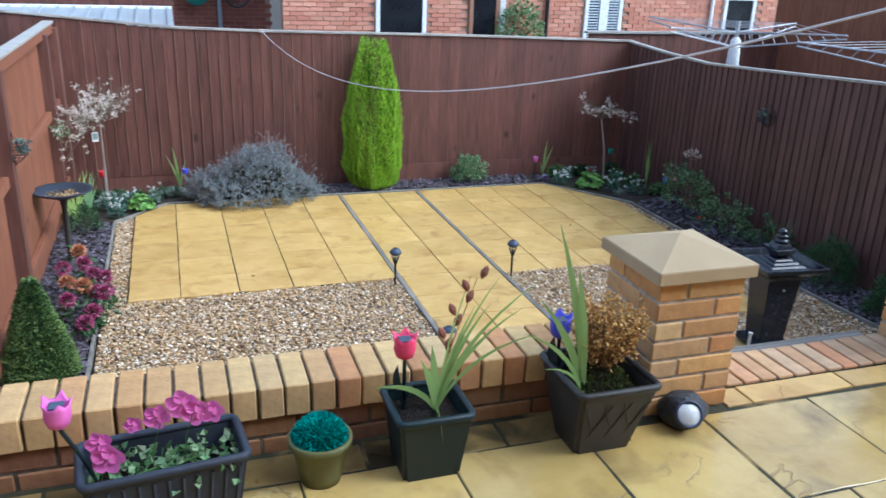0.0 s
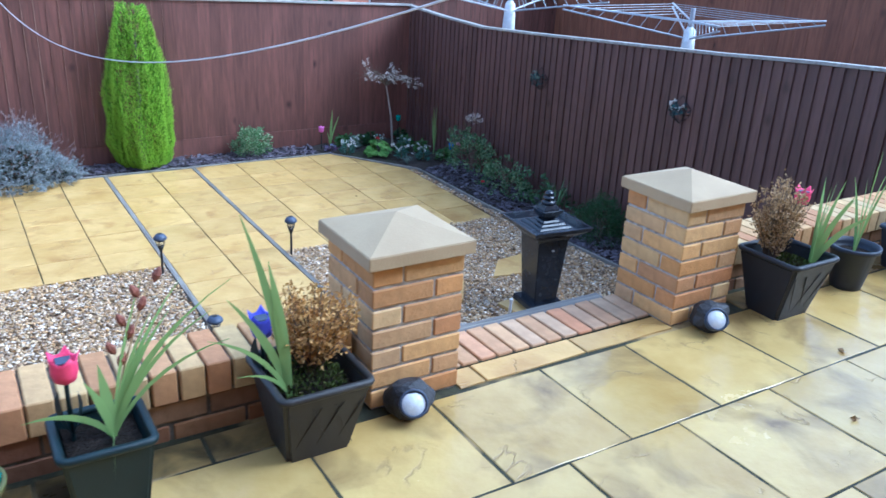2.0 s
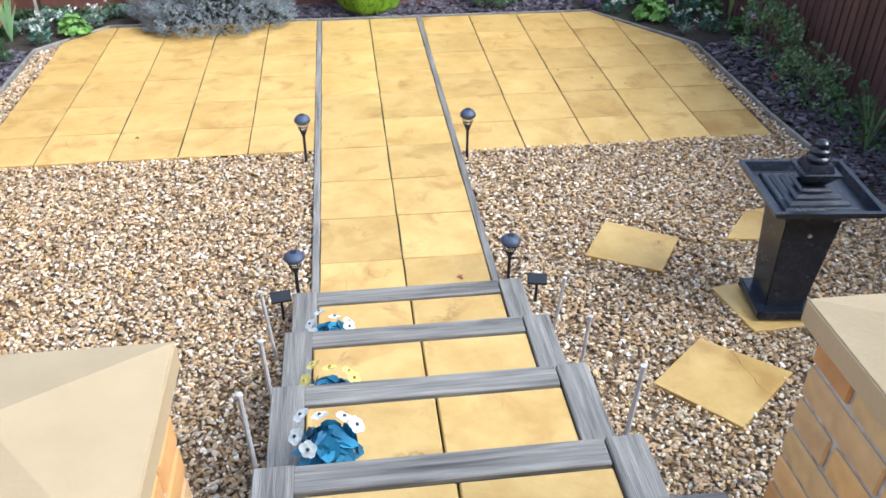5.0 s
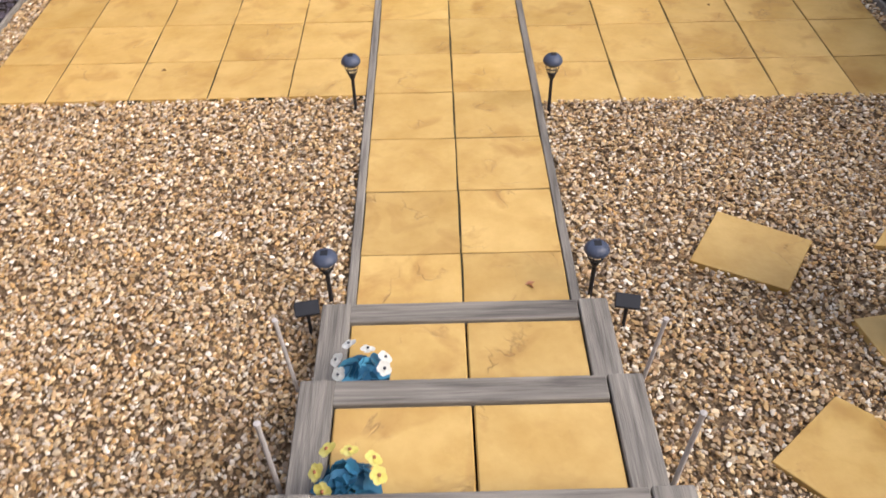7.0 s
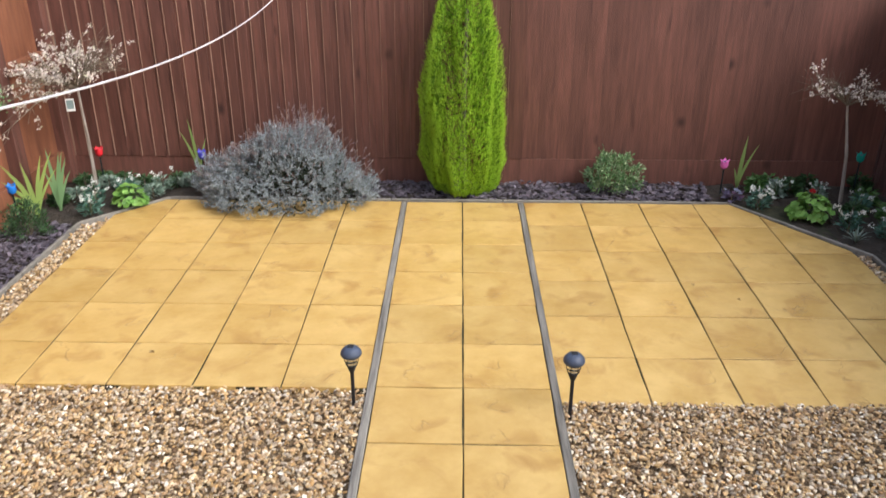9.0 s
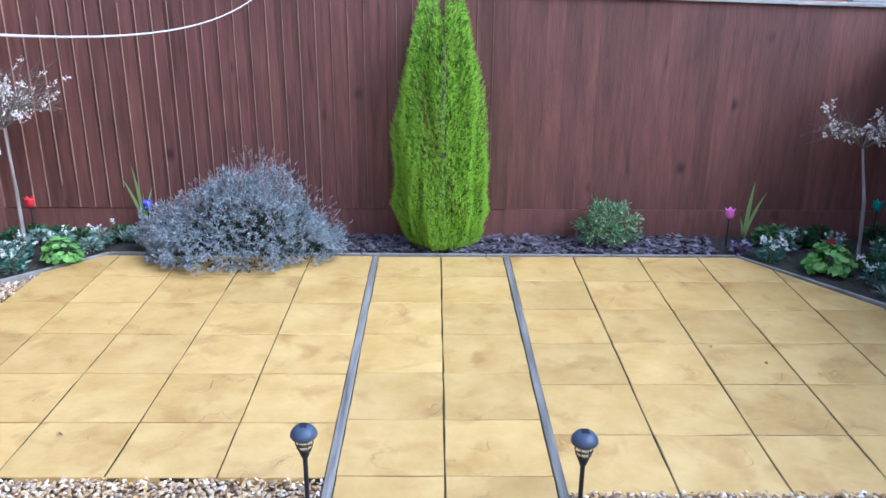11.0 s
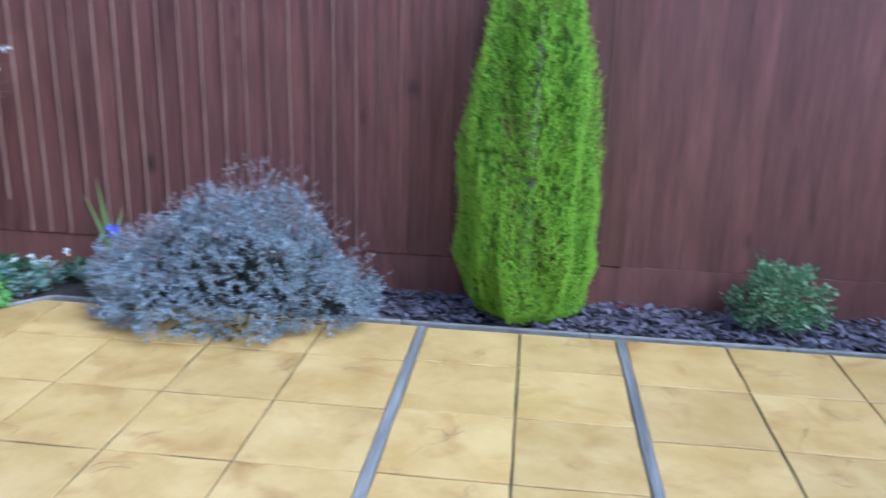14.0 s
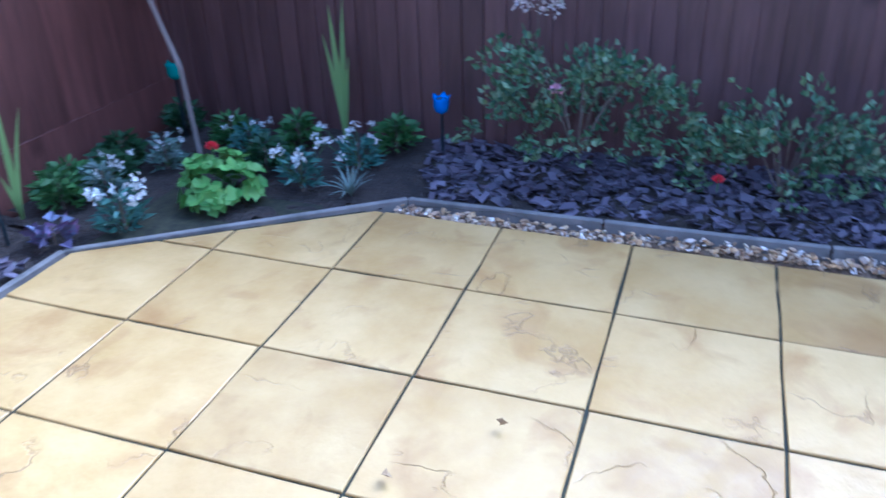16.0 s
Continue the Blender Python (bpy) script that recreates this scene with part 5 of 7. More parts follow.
# inner layer in a darker green, painting the shade between the needles
foliage("inner_foliage", out * rad[:, None] * 0.82 + UPV * z[:, None] * 0.97, out + UPV * 0.3 + r.normal(0, 0.5, (n, 3)), r.uniform(0.03, 0.05, n), 0.02, DARKGREEN, dc, 29, "inner needles coloured dark for shade")
part("trunk", tube(bmesh.new(), [(0, 0, -0.04), (0, 0, 0.5)], 0.03, 0.006), STEM, dc, "hidden brown trunk")
# ---- water fountain ----
ft = thing("water_fountain", 1.875, -1.975, 0.012, "gloss black resin water fountain with a square bowl", "fountain", rz=-6)


def frustum(bm, a, b, z0, z1, open_top=False):
    lo = [bm.verts.new((sx * a, sy * a, z0)) for sx, sy in ((-1, -1), (1, -1), (1, 1), (-1, 1))]
    hi = [bm.verts.new((sx * b, sy * b, z1)) for sx, sy in ((-1, -1), (1, -1), (1, 1), (-1, 1))]
    for i in range(4):
        bm.faces.new((lo[i], lo[(i + 1) % 4], hi[(i + 1) % 4], hi[i]))
    bm.faces.new(lo[::-1])
    if not open_top:
        bm.faces.new(hi)
    return bm


def bevelled(bm, off, seg=2):
    bmesh.ops.bevel(bm, geom=bm.edges[:], offset=off, segments=seg, affect="EDGES")
    return bm


part("foot", bevelled(frustum(bmesh.new(), 0.15, 0.145, 0, 0.05), 0.008), FOUNTAIN, ft)
part("column", bevelled(frustum(bmesh.new(), 0.098, 0.132, 0.045, 0.575), 0.006), FOUNTAIN, ft)
b = bmesh.new()
rings = []
for a, z in ((0.13, 0.565), (0.155, 0.60), (0.245, 0.66), (0.255, 0.69), (0.232, 0.69), (0.212, 0.646), (0.0, 0.646)):
    rings.append([b.verts.new((sx * a, sy * a, z)) for sx, sy in ((-1, -1), (1, -1), (1, 1), (-1, 1))] if a else [b.verts.new((0, 0, z))])
for q, w in zip(rings, rings[1:]):
    for i in range(4):
        b.faces.new((q[i], q[(i + 1) % 4], w[(i + 1) % 4], w[i]) if len(w) > 1 else (q[i], q[(i + 1) % 4], w[0]))
b.faces.new(rings[0][::-1])
part("bowl", b, FOUNTAIN, ft, "square flared bowl")
for k in range(4):
    a0, a1, z0 = 0.178 - 0.034 * k, 0.166 - 0.034 * k, 0.6465 + 0.0165 * k
    part("roof_tier", bevelled(frustum(bmesh.new(), a0, a1, z0, z0 + 0.0162), 0.003, 1), FOUNTAIN, ft)
part("upper_bowl", bevelled(frustum(bmesh.new(), 0.04, 0.092, 0.705, 0.785), 0.004), FOUNTAIN, ft)
part("upper_tier", bevelled(frustum(bmesh.new(), 0.066, 0.05, 0.785, 0.822), 0.004), FOUNTAIN, ft)
part("finial", lathe(bmesh.new(), [(0, .82), (.052, .825), (.058, .838), (.05, .85), (.034, .853), (.046, .862), (.05, .873), (.042, .884), (.028, .888), (.036, .898), (.036, .91), (.02, .925), (0, .93)], 18),
     FOUNTAIN, ft, "stacked ball finial", smooth=True)
part("spout", lathe(bmesh.new(), [(0, 0), (.01, 0), (.01, .006), (0, .007)], 10), CLEAR, ft, "small steel spout").matrix_basis = pose(0, -0.128, 0.49, 90, 0, 0)


# ---- solar path lights ----
def path_light(x, y, h, seed, rz=0):
    e = thing("solar_path_light", x, y, -0.01, "black solar stake light with a dusty blue domed cap", "garden light", "solar path lights", rz)
    s = h / 0.345
    part("stake", tube(bmesh.new(), [(0, 0, -0.08), (0, 0, 0.2 * s)], 0.0095, 0.0095, 10), BLACKMETAL, e)
    part("socket", lathe(bmesh.new(), [(.010, .19 * s), (.014, .2 * s), (.022, .222 * s), (.024, .232 * s), (0, .232 * s)], 14), BLACKMETAL, e, smooth=True)
    part("lens", lathe(bmesh.new(), [(.018, .23 * s), (.026, .25 * s), (.028, .28 * s), (.022, .296 * s)], 16), GLASSY, e, "clear lamp lens", smooth=True)
    for z, rr in ((.243, .030), (.263, .035), (.282, .034)):
        b = bmesh.new()
        tube(b, [(rr * math.cos(q * math.pi / 9), rr * math.sin(q * math.pi / 9), z * s) for q in range(19)], 0.0022, 0.0022, 5)
        part("cage_ring", b, BLACKMETAL, e)
    for k in range(6):
        a = k * math.pi / 3
        part("cage_bar", tube(bmesh.new(), [(.022 * math.cos(a), .022 * math.sin(a), .225 * s), (.034 * math.cos(a), .034 * math.sin(a), .262 * s), (.030 * math.cos(a), .030 * math.sin(a), .30 * s)], 0.002, 0.002, 5), BLACKMETAL, e)
    part("cap", lathe(bmesh.new(), [(0, .292 * s), (.05, .292 * s), (.054, .300 * s), (.05, .315 * s), (.036, .332 * s), (.02, .34 * s), (0, .342 * s)], 20), BLUECAP, e, "dusty blue-black domed cap", smooth=True)
    part("solar_cell", box_bm(-.015, .015, -.015, .015, .337 * s, .3435 * s, bevel=.001), BLACKMETAL, e, "black solar cell")
    return e


GLASSY = bpy.data.materials.new("clear_lens_glass")
GLASSY.use_nodes = True
gb = GLASSY.node_tree.nodes["Principled BSDF"]
gb.inputs["Transmission Weight"].default_value, gb.inputs["Roughness"].default_value, gb.inputs["Base Color"].default_value = 0.9, 0.12, (0.85, 0.88, 0.9, 1)
path_light(-0.553, -0.135, 0.345, 1)
path_light(0.532, -0.19, 0.355, 2)
path_light(-0.565, -1.63, 0.29, 3)
path_light(0.545, -1.62, 0.30, 4)


def spot(x, y, rz):
    e = thing("solar_spotlight", x, y, -0.01, "small black solar spotlight on a stake in gravel", "garden light", "solar spotlights", rz)
    part("stake", tube(bmesh.new(), [(0, 0, -.05), (0, 0, .13)], .008, .007, 8), BLACKMETAL, e)
    ob = part("panel", box_bm(-.05, .05, -.032, .032, -.008, .008, bevel=.003), BLACKMETAL, e, "black solar panel")
    ob.matrix_basis = pose(0, 0, .14, 22, 0, 0)
    part("head", lathe(bmesh.new(), [(0, 0), (.02, .002), (.025, .03), (.02, .034), (0, .034)], 12), BLACKMETAL, e).matrix_basis = pose(0, .008, .105, -70, 0, 0)


spot(-0.635, -1.80, 10)
spot(0.655, -1.80, -12)
for x, y, z0, z1, dx in [(-.652, -2.1, -.03, .39, -.03), (.668, -2.1, -.03, .35, .035), (-.60, -2.68, -.03, .60, -.02), (.605, -2.68, -.03, .60, .03), (-.60, -3.2, -.03, .84, -.02), (.60, -3.2, -.03, .82, .04)]:
    e = thing("plastic_stake", x, y, z0, "pale clear plastic stake beside the steps", "stake", "plastic stakes")
    part("rod", tube(bmesh.new(), [(0, 0, -.03), (dx, 0, z1 - z0)], .0085, .0085, 8), CLEAR, e)
    part("tip", lathe(bmesh.new(), [(.0085, 0), (.012, .004), (.011, .012), (0, .014)], 8), CLEAR, e).matrix_basis = pose(dx, 0, z1 - z0 - .006)


# ---- fabric pansies on the treads ----
BLUELEAF = many("blue_fabric_leaf", [(0.02, 0.11, 0.20), (0.035, 0.18, 0.31), (0.055, 0.25, 0.38)], 0.55, 0.2, 0.4)


def pansy(x, y, z, petals, seed, label, pot=False):
    e = thing("fabric_pansies", x, y, z, label, "flowers", "fabric pansies")
    e.scale = (1.35, 1.35, 1.35)
    r = np.random.default_rng(seed)
    base = 0.0
    if pot:
        base = 0.045
        part("pot", lathe(bmesh.new(), [(0, 0), (.045, 0), (.055, .045), (.061, .045), (.061, .058), (.054, .058), (.05, .045), (0, .045)], 18),
             mat("terracotta", (.32, .12, .06), (.42, .18, .10), 20, 5, .8, .3, 80, 0), e, "small terracotta pot", smooth=False)
    p, d = dome(46, .07, .07, .07, r, .55)
    vs, fs = [], []
    for q, nd in zip(p, d):                               # oval leaves, a little cupped, that overlap like scales
        nn = Vector(nd * .8 + r.normal(0, .3, 3)).normalized()
        lx = (Vector((nd[0], nd[1], -.5)) - nn * Vector((nd[0], nd[1], -.5)).dot(nn)).normalized()
        ly = nn.cross(lx)
        sz = r.uniform(.024, .034)
        i0 = len(vs)
        vs.append(tuple(Vector(q) + Vector((0, 0, base + .004)) - nn * .006))
        for k in range(8):
            an = k * math.pi / 4
            vs.append(tuple(Vector(q) + Vector((0, 0, base + .004)) + lx * sz * math.cos(an) * (1.1 if k else 1.35) + ly * sz * .72 * math.sin(an)))
        fs += [(i0, i0 + 1 + k, i0 + 1 + (k + 1) % 8) for k in range(8)]
    raw("leaves", vs, fs, BLUELEAF, e, "blue fabric leaves")
    part("stalk", tube(bmesh.new(), [(0, 0, 0), (0, 0, base + .05)], .006, .004, 5), TEALLEAF, e)
    for k in range(6):
        aa = (0.35, 2.7, 1.9, 1.2, 3.5, 5.6)[k] + .2 * seed
        c = Vector((.066 * math.cos(aa), .06 * math.sin(aa), base + .066 + .016 * (k % 3)))
        nn = Vector((math.cos(aa) * .6, math.sin(aa) * .6 - .4, .8)).normalized()
        u = nn.orthogonal().normalized()
        w = nn.cross(u)
        vs, fs = [], []
        for q in range(5):
            an = q * 2 * math.pi / 5
            o = c + .0105 * (math.cos(an) * u + math.sin(an) * w)
            i0 = len(vs)
            vs.append(tuple(o + nn * .002 * q))
            for s_ in range(8):
                bn = s_ * math.pi / 4
                vs.append(tuple(o + .0115 * (math.cos(bn) * u + math.sin(bn) * w) + nn * (.002 * q + .003)))
            fs += [(i0, i0 + 1 + s_, i0 + 1 + (s_ + 1) % 8) for s_ in range(8)]
        raw("petals", vs, fs, petals, e)
        bb = bmesh.new()
        bmesh.ops.create_icosphere(bb, subdivisions=1, radius=.005, matrix=Matrix.Translation(c + nn * .010))
        part("flower_eye", bb, BLUEPOT if petals is WHITEPETAL else COPPERPETAL, e)
    return e


pansy(-0.385, -2.17, 0.117, WHITEPETAL, 1, "white fabric pansies with teal leaves on the step")
pansy(-0.375, -2.74, 0.327, YELLOWPETAL, 2, "yellow fabric pansies with teal leaves on the step")
pansy(-0.37, -3.25, 0.537, WHITEPETAL, 3, "pale fabric pansies in a terracotta pot on the step", True)


# ---- planters on the terrace ----
def square_pot(name, x, y, rim_x, rim_y, base_x, base_y, h, m, label, soil=0.035, ribs=0, lattice=False, rim_label="", rz=0.0):
    """Tapered pot with a rolled rim, hollow, filled with compost."""
    e = thing(name, x, y, PATIO, label, "planter", rz=rz)
    b = bmesh.new()
    seq = [(base_x / 2, base_y / 2, 0.0), (rim_x / 2 - .012, rim_y / 2 - .012, h - .03), (rim_x / 2 - .022, rim_y / 2 - .022, h - .02), (rim_x / 2 - .03, rim_y / 2 - .03, h - soil - .03)]
    rr = []
    for ax, ay, z in seq:
        rr.append([b.verts.new((sx * ax, sy * ay, z)) for sx, sy in ((-1, -1), (1, -1), (1, 1), (-1, 1))])
    for q, w in zip(rr, rr[1:]):
        for i in range(4):
            b.faces.new((q[i], q[(i + 1) % 4], w[(i + 1) % 4], w[i]))
    b.faces.new(rr[0][::-1])
    bmesh.ops.bevel(b, geom=[q for q in b.edges if abs(q.verts[0].co.z - q.verts[1].co.z) > .1], offset=.012, segments=3, affect="EDGES")
    part("body", b, m, e)
    b = bmesh.new()
    ox, oy, ro = rim_x / 2 - .01, rim_y / 2 - .01, .012
    path = []
    for cx, cy, a0 in ((ox - .02, oy - .02, 0), (-ox + .02, oy - .02, 90), (-ox + .02, -oy + .02, 180), (ox - .02, -oy + .02, 270)):
        for k in range(4):
            a = radians(a0 + k * 30)
            path.append((cx + .02 * math.cos(a), cy + .02 * math.sin(a), h - .014))
    path.append(path[0])
    tube(b, path, ro, ro, 8)
    part("rim", b, m, e, rim_label or "rounded rim", smooth=True)
    if ribs:
        for k in range(ribs):
            u = (k + .5) / ribs - .5
            for sy in (-1, 1):
                part("rib", tube(bmesh.new(), [(u * base_x, sy * (base_y / 2 + .001), .01), (u * (rim_x - .03), sy * (rim_y / 2 - .013), h - .04)], .006, .006, 5), m, e)
    if lattice:
        for sy in (-1,):
            for k in range(-2, 3):
                for dr in (-1, 1):
                    x0, x1 = (k - .5 * dr) * base_x / 3, (k + .7 * dr) * base_x / 3
                    if abs(x0) < base_x * .5 and abs(x1) < rim_x * .44:
                        part("lattice_bar", tube(bmesh.new(), [(x0, sy * (base_y / 2 + .003), .02), (x1, sy * (rim_y / 2 - .016), h - .06)], .002, .002, 4), m, e)
    bb = bmesh.new()
    nn = 7
    grid = [[bb.verts.new(((i / nn - .5) * (rim_x - .062), (j / nn - .5) * (rim_y - .062), h - soil - .012 + .012 * noise.noise((i * .9 + x * 7, j * .9, 1)))) for j in range(nn + 1)] for i in range(nn + 1)]
    for i in range(nn):
        for j in range(nn):
            bb.faces.new((grid[i][j], grid[i + 1][j], grid[i + 1][j + 1], grid[i][j + 1]))
    part("compost", bb, COMPOST, e, "dark potting compost", smooth=True)
    return e


def tulip(x, y, z, h, m, label, lean=(0, 0), leaves=True):
    """Solar tulip: plastic cup with a panel in it, stem and two leaves."""
    e = thing("solar_tulip", x, y, z, label, "garden light", "solar tulips")
    tx, ty = lean
    part("stem", tube(bmesh.new(), [(0, 0, -.04), (tx * .5, ty * .5, h * .5), (tx, ty, h)], .006, .006, 7), GREENPOT, e, "dark stem")
    b = bmesh.new()
    seg = 15
    rings = []
    for r_, zz, wave in ((.008, 0, 0), (.026, .012, 0), (.033, .035, 0), (.031, .058, .004), (.036, .075, .012), (.030, .070, .010), (.026, .05, 0), (.0, .045, 0)):
        if r_ == 0:
            rings.append([b.verts.new((tx, ty, h + zz))])
        else:
            rings.append([b.verts.new((tx + (r_ + wave * .4 * math.cos(5 * 2 * math.pi * i / seg)) * math.cos(2 * math.pi * i / seg), ty + (r_ + wave * .4 * math.cos(5 * 2 * math.pi * i / seg)) * math.sin(2 * math.pi * i / seg),
                                       h + zz + wave * math.cos(5 * 2 * math.pi * i / seg))) for i in range(seg)])
    for q, w in zip(rings, rings[1:]):
        for i in range(seg):
            b.faces.new((q[i], q[(i + 1) % seg], w[(i + 1) % seg], w[i]) if len(w) > 1 else (q[i], q[(i + 1) % seg], w[0]))
    part("cup", b, m, e, "ruffled plastic petals", smooth=True)
    part("solar_cell", box_bm(tx - .018, tx + .018, ty - .018, ty + .018, h + .062, h + .067, bevel=.001), BLUECAP, e, "blue-black solar cell")
    if leaves:
        for turn, ln in ((200, .13), (340, .12)):
            b = bmesh.new()
            ca, sa = math.cos(radians(turn)), math.sin(radians(turn))
            L_, R_ = [], []
            for i in range(7):
                u = i / 6
                rr_, zz = .005 + .045 * u * (1.4 - u), .02 + ln * u
                hw = .022 * math.sin(math.pi * (0.12 + .88 * u)) + .001
                L_.append(b.verts.new((rr_ * ca - hw * sa, rr_ * sa + hw * ca, zz)))
                R_.append(b.verts.new((rr_ * ca + hw * sa, rr_ * sa - hw * ca, zz + .004)))
            for i in range(6):
                b.faces.new((L_[i], R_[i], R_[i + 1], L_[i + 1]))
            part("leaf", b, GREENPOT, e, "dark plastic leaf", smooth=True)
    return e


PINKPL = plastic("hot_pink_plastic", (0.75, 0.06, 0.16), .45)
MAUVEPL = plastic("pink_mauve_plastic", (0.72, 0.16, 0.5), .45)
BLUEPL = plastic("violet_blue_plastic", (0.07, 0.07, 0.5), .45)
AQUAPL = plastic("bright_blue_plastic", (0.02, 0.18, 0.6), .45)
TEALPL = plastic("emerald_plastic", (0.01, 0.26, 0.2), .45)
REDPL = plastic("red_plastic", (0.6, 0.02, 0.03), .45)

# trough with fabric flowers and ivy
square_pot("trough_planter", -2.388, -4.497, 0.43, 0.225, 0.36, 0.17, 0.205, BLUEPOT, "blue-black ribbed plastic trough planter with fabric flowers", .075, ribs=11, rz=6)
tulip(-2.535, -4.52, PATIO + .12, 0.205, MAUVEPL, "pink solar tulip in the trough", (-.085, -.02), False)
ivy = thing("ivy_plant", -2.388, -4.497, PATIO + .115, "trailing variegated ivy with fabric orchid blooms", "plant")
r = np.random.default_rng(70)
n = 210
p = np.stack([r.uniform(-.19, .19, n), r.uniform(-.09, .08, n), r.uniform(.0, .06, n)], 1)
foliage("ivy_leaves", p, r.normal(0, 1, (n, 3)) + UPV * .6, r.uniform(.018, .036, n), .026, VARIEGATED, ivy, 71, "small ivy leaves")
b = bmesh.new()
for i in range(16):
    tube(b, [(r.uniform(-.17, .17), r.uniform(-.08, .07), 0), (r.uniform(-.19, .19), r.uniform(-.09, .07), .05)], .0015, .0015, 4)
for cx, cz in ((-.13, .10), (.0, .16), (.08, .17), (.13, .15)):
    tube(b, [(cx - .03, 0, 0), (cx - .02, .01, cz * .6), (cx, 0, cz)], .002, .0015, 4)
tagged(part("stalk_growth", b, GREEN, ivy), kind="stuff")
for i, (cx, cy, cz, s_) in enumerate([(-.13, -.06, .115, .042), (-.15, -.03, .145, .034), (-.01, .03, .165, .036), (.055, .02, .20, .042), (.09, .01, .175, .038), (.13, .02, .165, .034), (-.07, .03, .15, .024)]):
    for k in range(5):
        an = k * 2 * math.pi / 5 + .5 * i
        c = Vector((cx + s_ * .55 * math.cos(an), cy, cz + s_ * .55 * math.sin(an)))
        bb = bmesh.new()
        ring = [bb.verts.new(c + Vector((s_ * .48 * math.cos(w * math.pi / 5), -s_ * .14 * (1 + math.cos(2 * w * math.pi / 5 - an)), s_ * .48 * math.sin(w * math.pi / 5)))) for w in range(10)]
        hub = bb.verts.new(c + Vector((0, .006, 0)))
        for w in range(10):
            bb.faces.new((ring[w], ring[(w + 1) % 10], hub))
        part("petal", bb, PINKPETAL, ivy, "magenta fabric petal", smooth=True)

# round olive pot with a teal ball
op = thing("round_pot", -1.965, -4.465, PATIO, "olive glazed round pot with a teal artificial topiary ball", "planter")
part("body", lathe(bmesh.new(), [(0, 0), (.058, 0), (.064, .03), (.08, .12), (.092, .125), (.094, .145), (.084, .147), (.078, .125), (0, .115)], 28), OLIVEPOT, op, smooth=True)
r = np.random.default_rng(77)
p, d = dome(1700, .075, .075, .075, r, .8)
foliage("ball", p + np.array([0, 0, .125]), d + r.normal(0, .5, p.shape), .018, .007, many("teal_plastic_leaf", [(.005, .17, .15), (.01, .28, .24), (.02, .36, .3)], .5, .2, .4), op, 78, "curly teal plastic foliage")
b = bmesh.new()
bmesh.ops.create_icosphere(b, subdivisions=3, radius=.068, matrix=Matrix.Translation((0, 0, .122)) @ Matrix.Diagonal((1, 1, 1, 1)))
part("ball_core", b, plastic("dark_teal_plastic", (.004, .07, .065)), op)

# square green pot with gladiolus
square_pot("square_planter", -1.648, -4.475, 0.24, 0.235, 0.175, 0.16, 0.225, GREENPOT, "dark green square plastic planter with gladiolus and compost", .03)
tulip(-1.712, -4.45, PATIO + .185, 0.165, PINKPL, "hot pink solar tulip in the green planter")
blade_plant("gladiolus", -1.62, -4.475, PATIO + .18, [(.22, 4, 190, .030), (.20, 14, 200, .024), (.24, 46, 190, .018), (.16, 75, 260, .022), (.36, 22, 10, .017), (.40, 27, 0, .016), (.44, 24, 20, .014), (.40, 33, 5, .014), (.34, 17, 15, .014), (.38, 41, 355, .012), (.50, 34, 10, .011), (.42, 12, 20, .010)], BLADE,
            "thin green gladiolus leaves in the planter", 8, "fan")
sd = thing("seed_stalk", -1.625, -4.46, PATIO + .18, "dry brown gladiolus seed stalk with pods", "stalk")
part("stalk", tube(bmesh.new(), [(0, 0, 0), (.05, .01, .18), (.13, .02, .40)], .004, .002, 6), DRYBROWN, sd)
for k in range(7):
    u = .48 + .09 * k
    ob = part("seed_pod", lathe(bmesh.new(), [(0, -.004), (.009, .008), (.012, .02), (.007, .034), (0, .042)], 7), mat("red_brown_pod", (.16, .05, .03), (.25, .09, .05), 30, 4, .7, .2, 80, .1), sd, "red-brown seed pod")
    ob.matrix_basis = pose(.13 * u * u + .009 * (-1) ** k, .02 * u, .39 * u, 0, 25 * (-1) ** k, 0)

# large grey planter by the pillar
square_pot("large_planter", -1.088, -4.488, 0.285, 0.31, 0.195, 0.15, 0.262, GREYPOT, "bronze-grey square planter with worn lattice and a dry shrub", .05, lattice=True, rim_label="scuffed pale rim")
blade_plant("gladiolus", -1.165, -4.53, PATIO + .20, [(.56, 9, 168, .024), (.42, 5, 172, .032), (.36, 20, 172, .024), (.34, 33, 190, .014), (.22, 40, 200, .010)], BLADE, "tall green blades in the grey planter", 9, "fan")
tulip(-1.20, -4.42, PATIO + .2, 0.14, BLUEPL, "violet blue solar tulip in the grey planter")


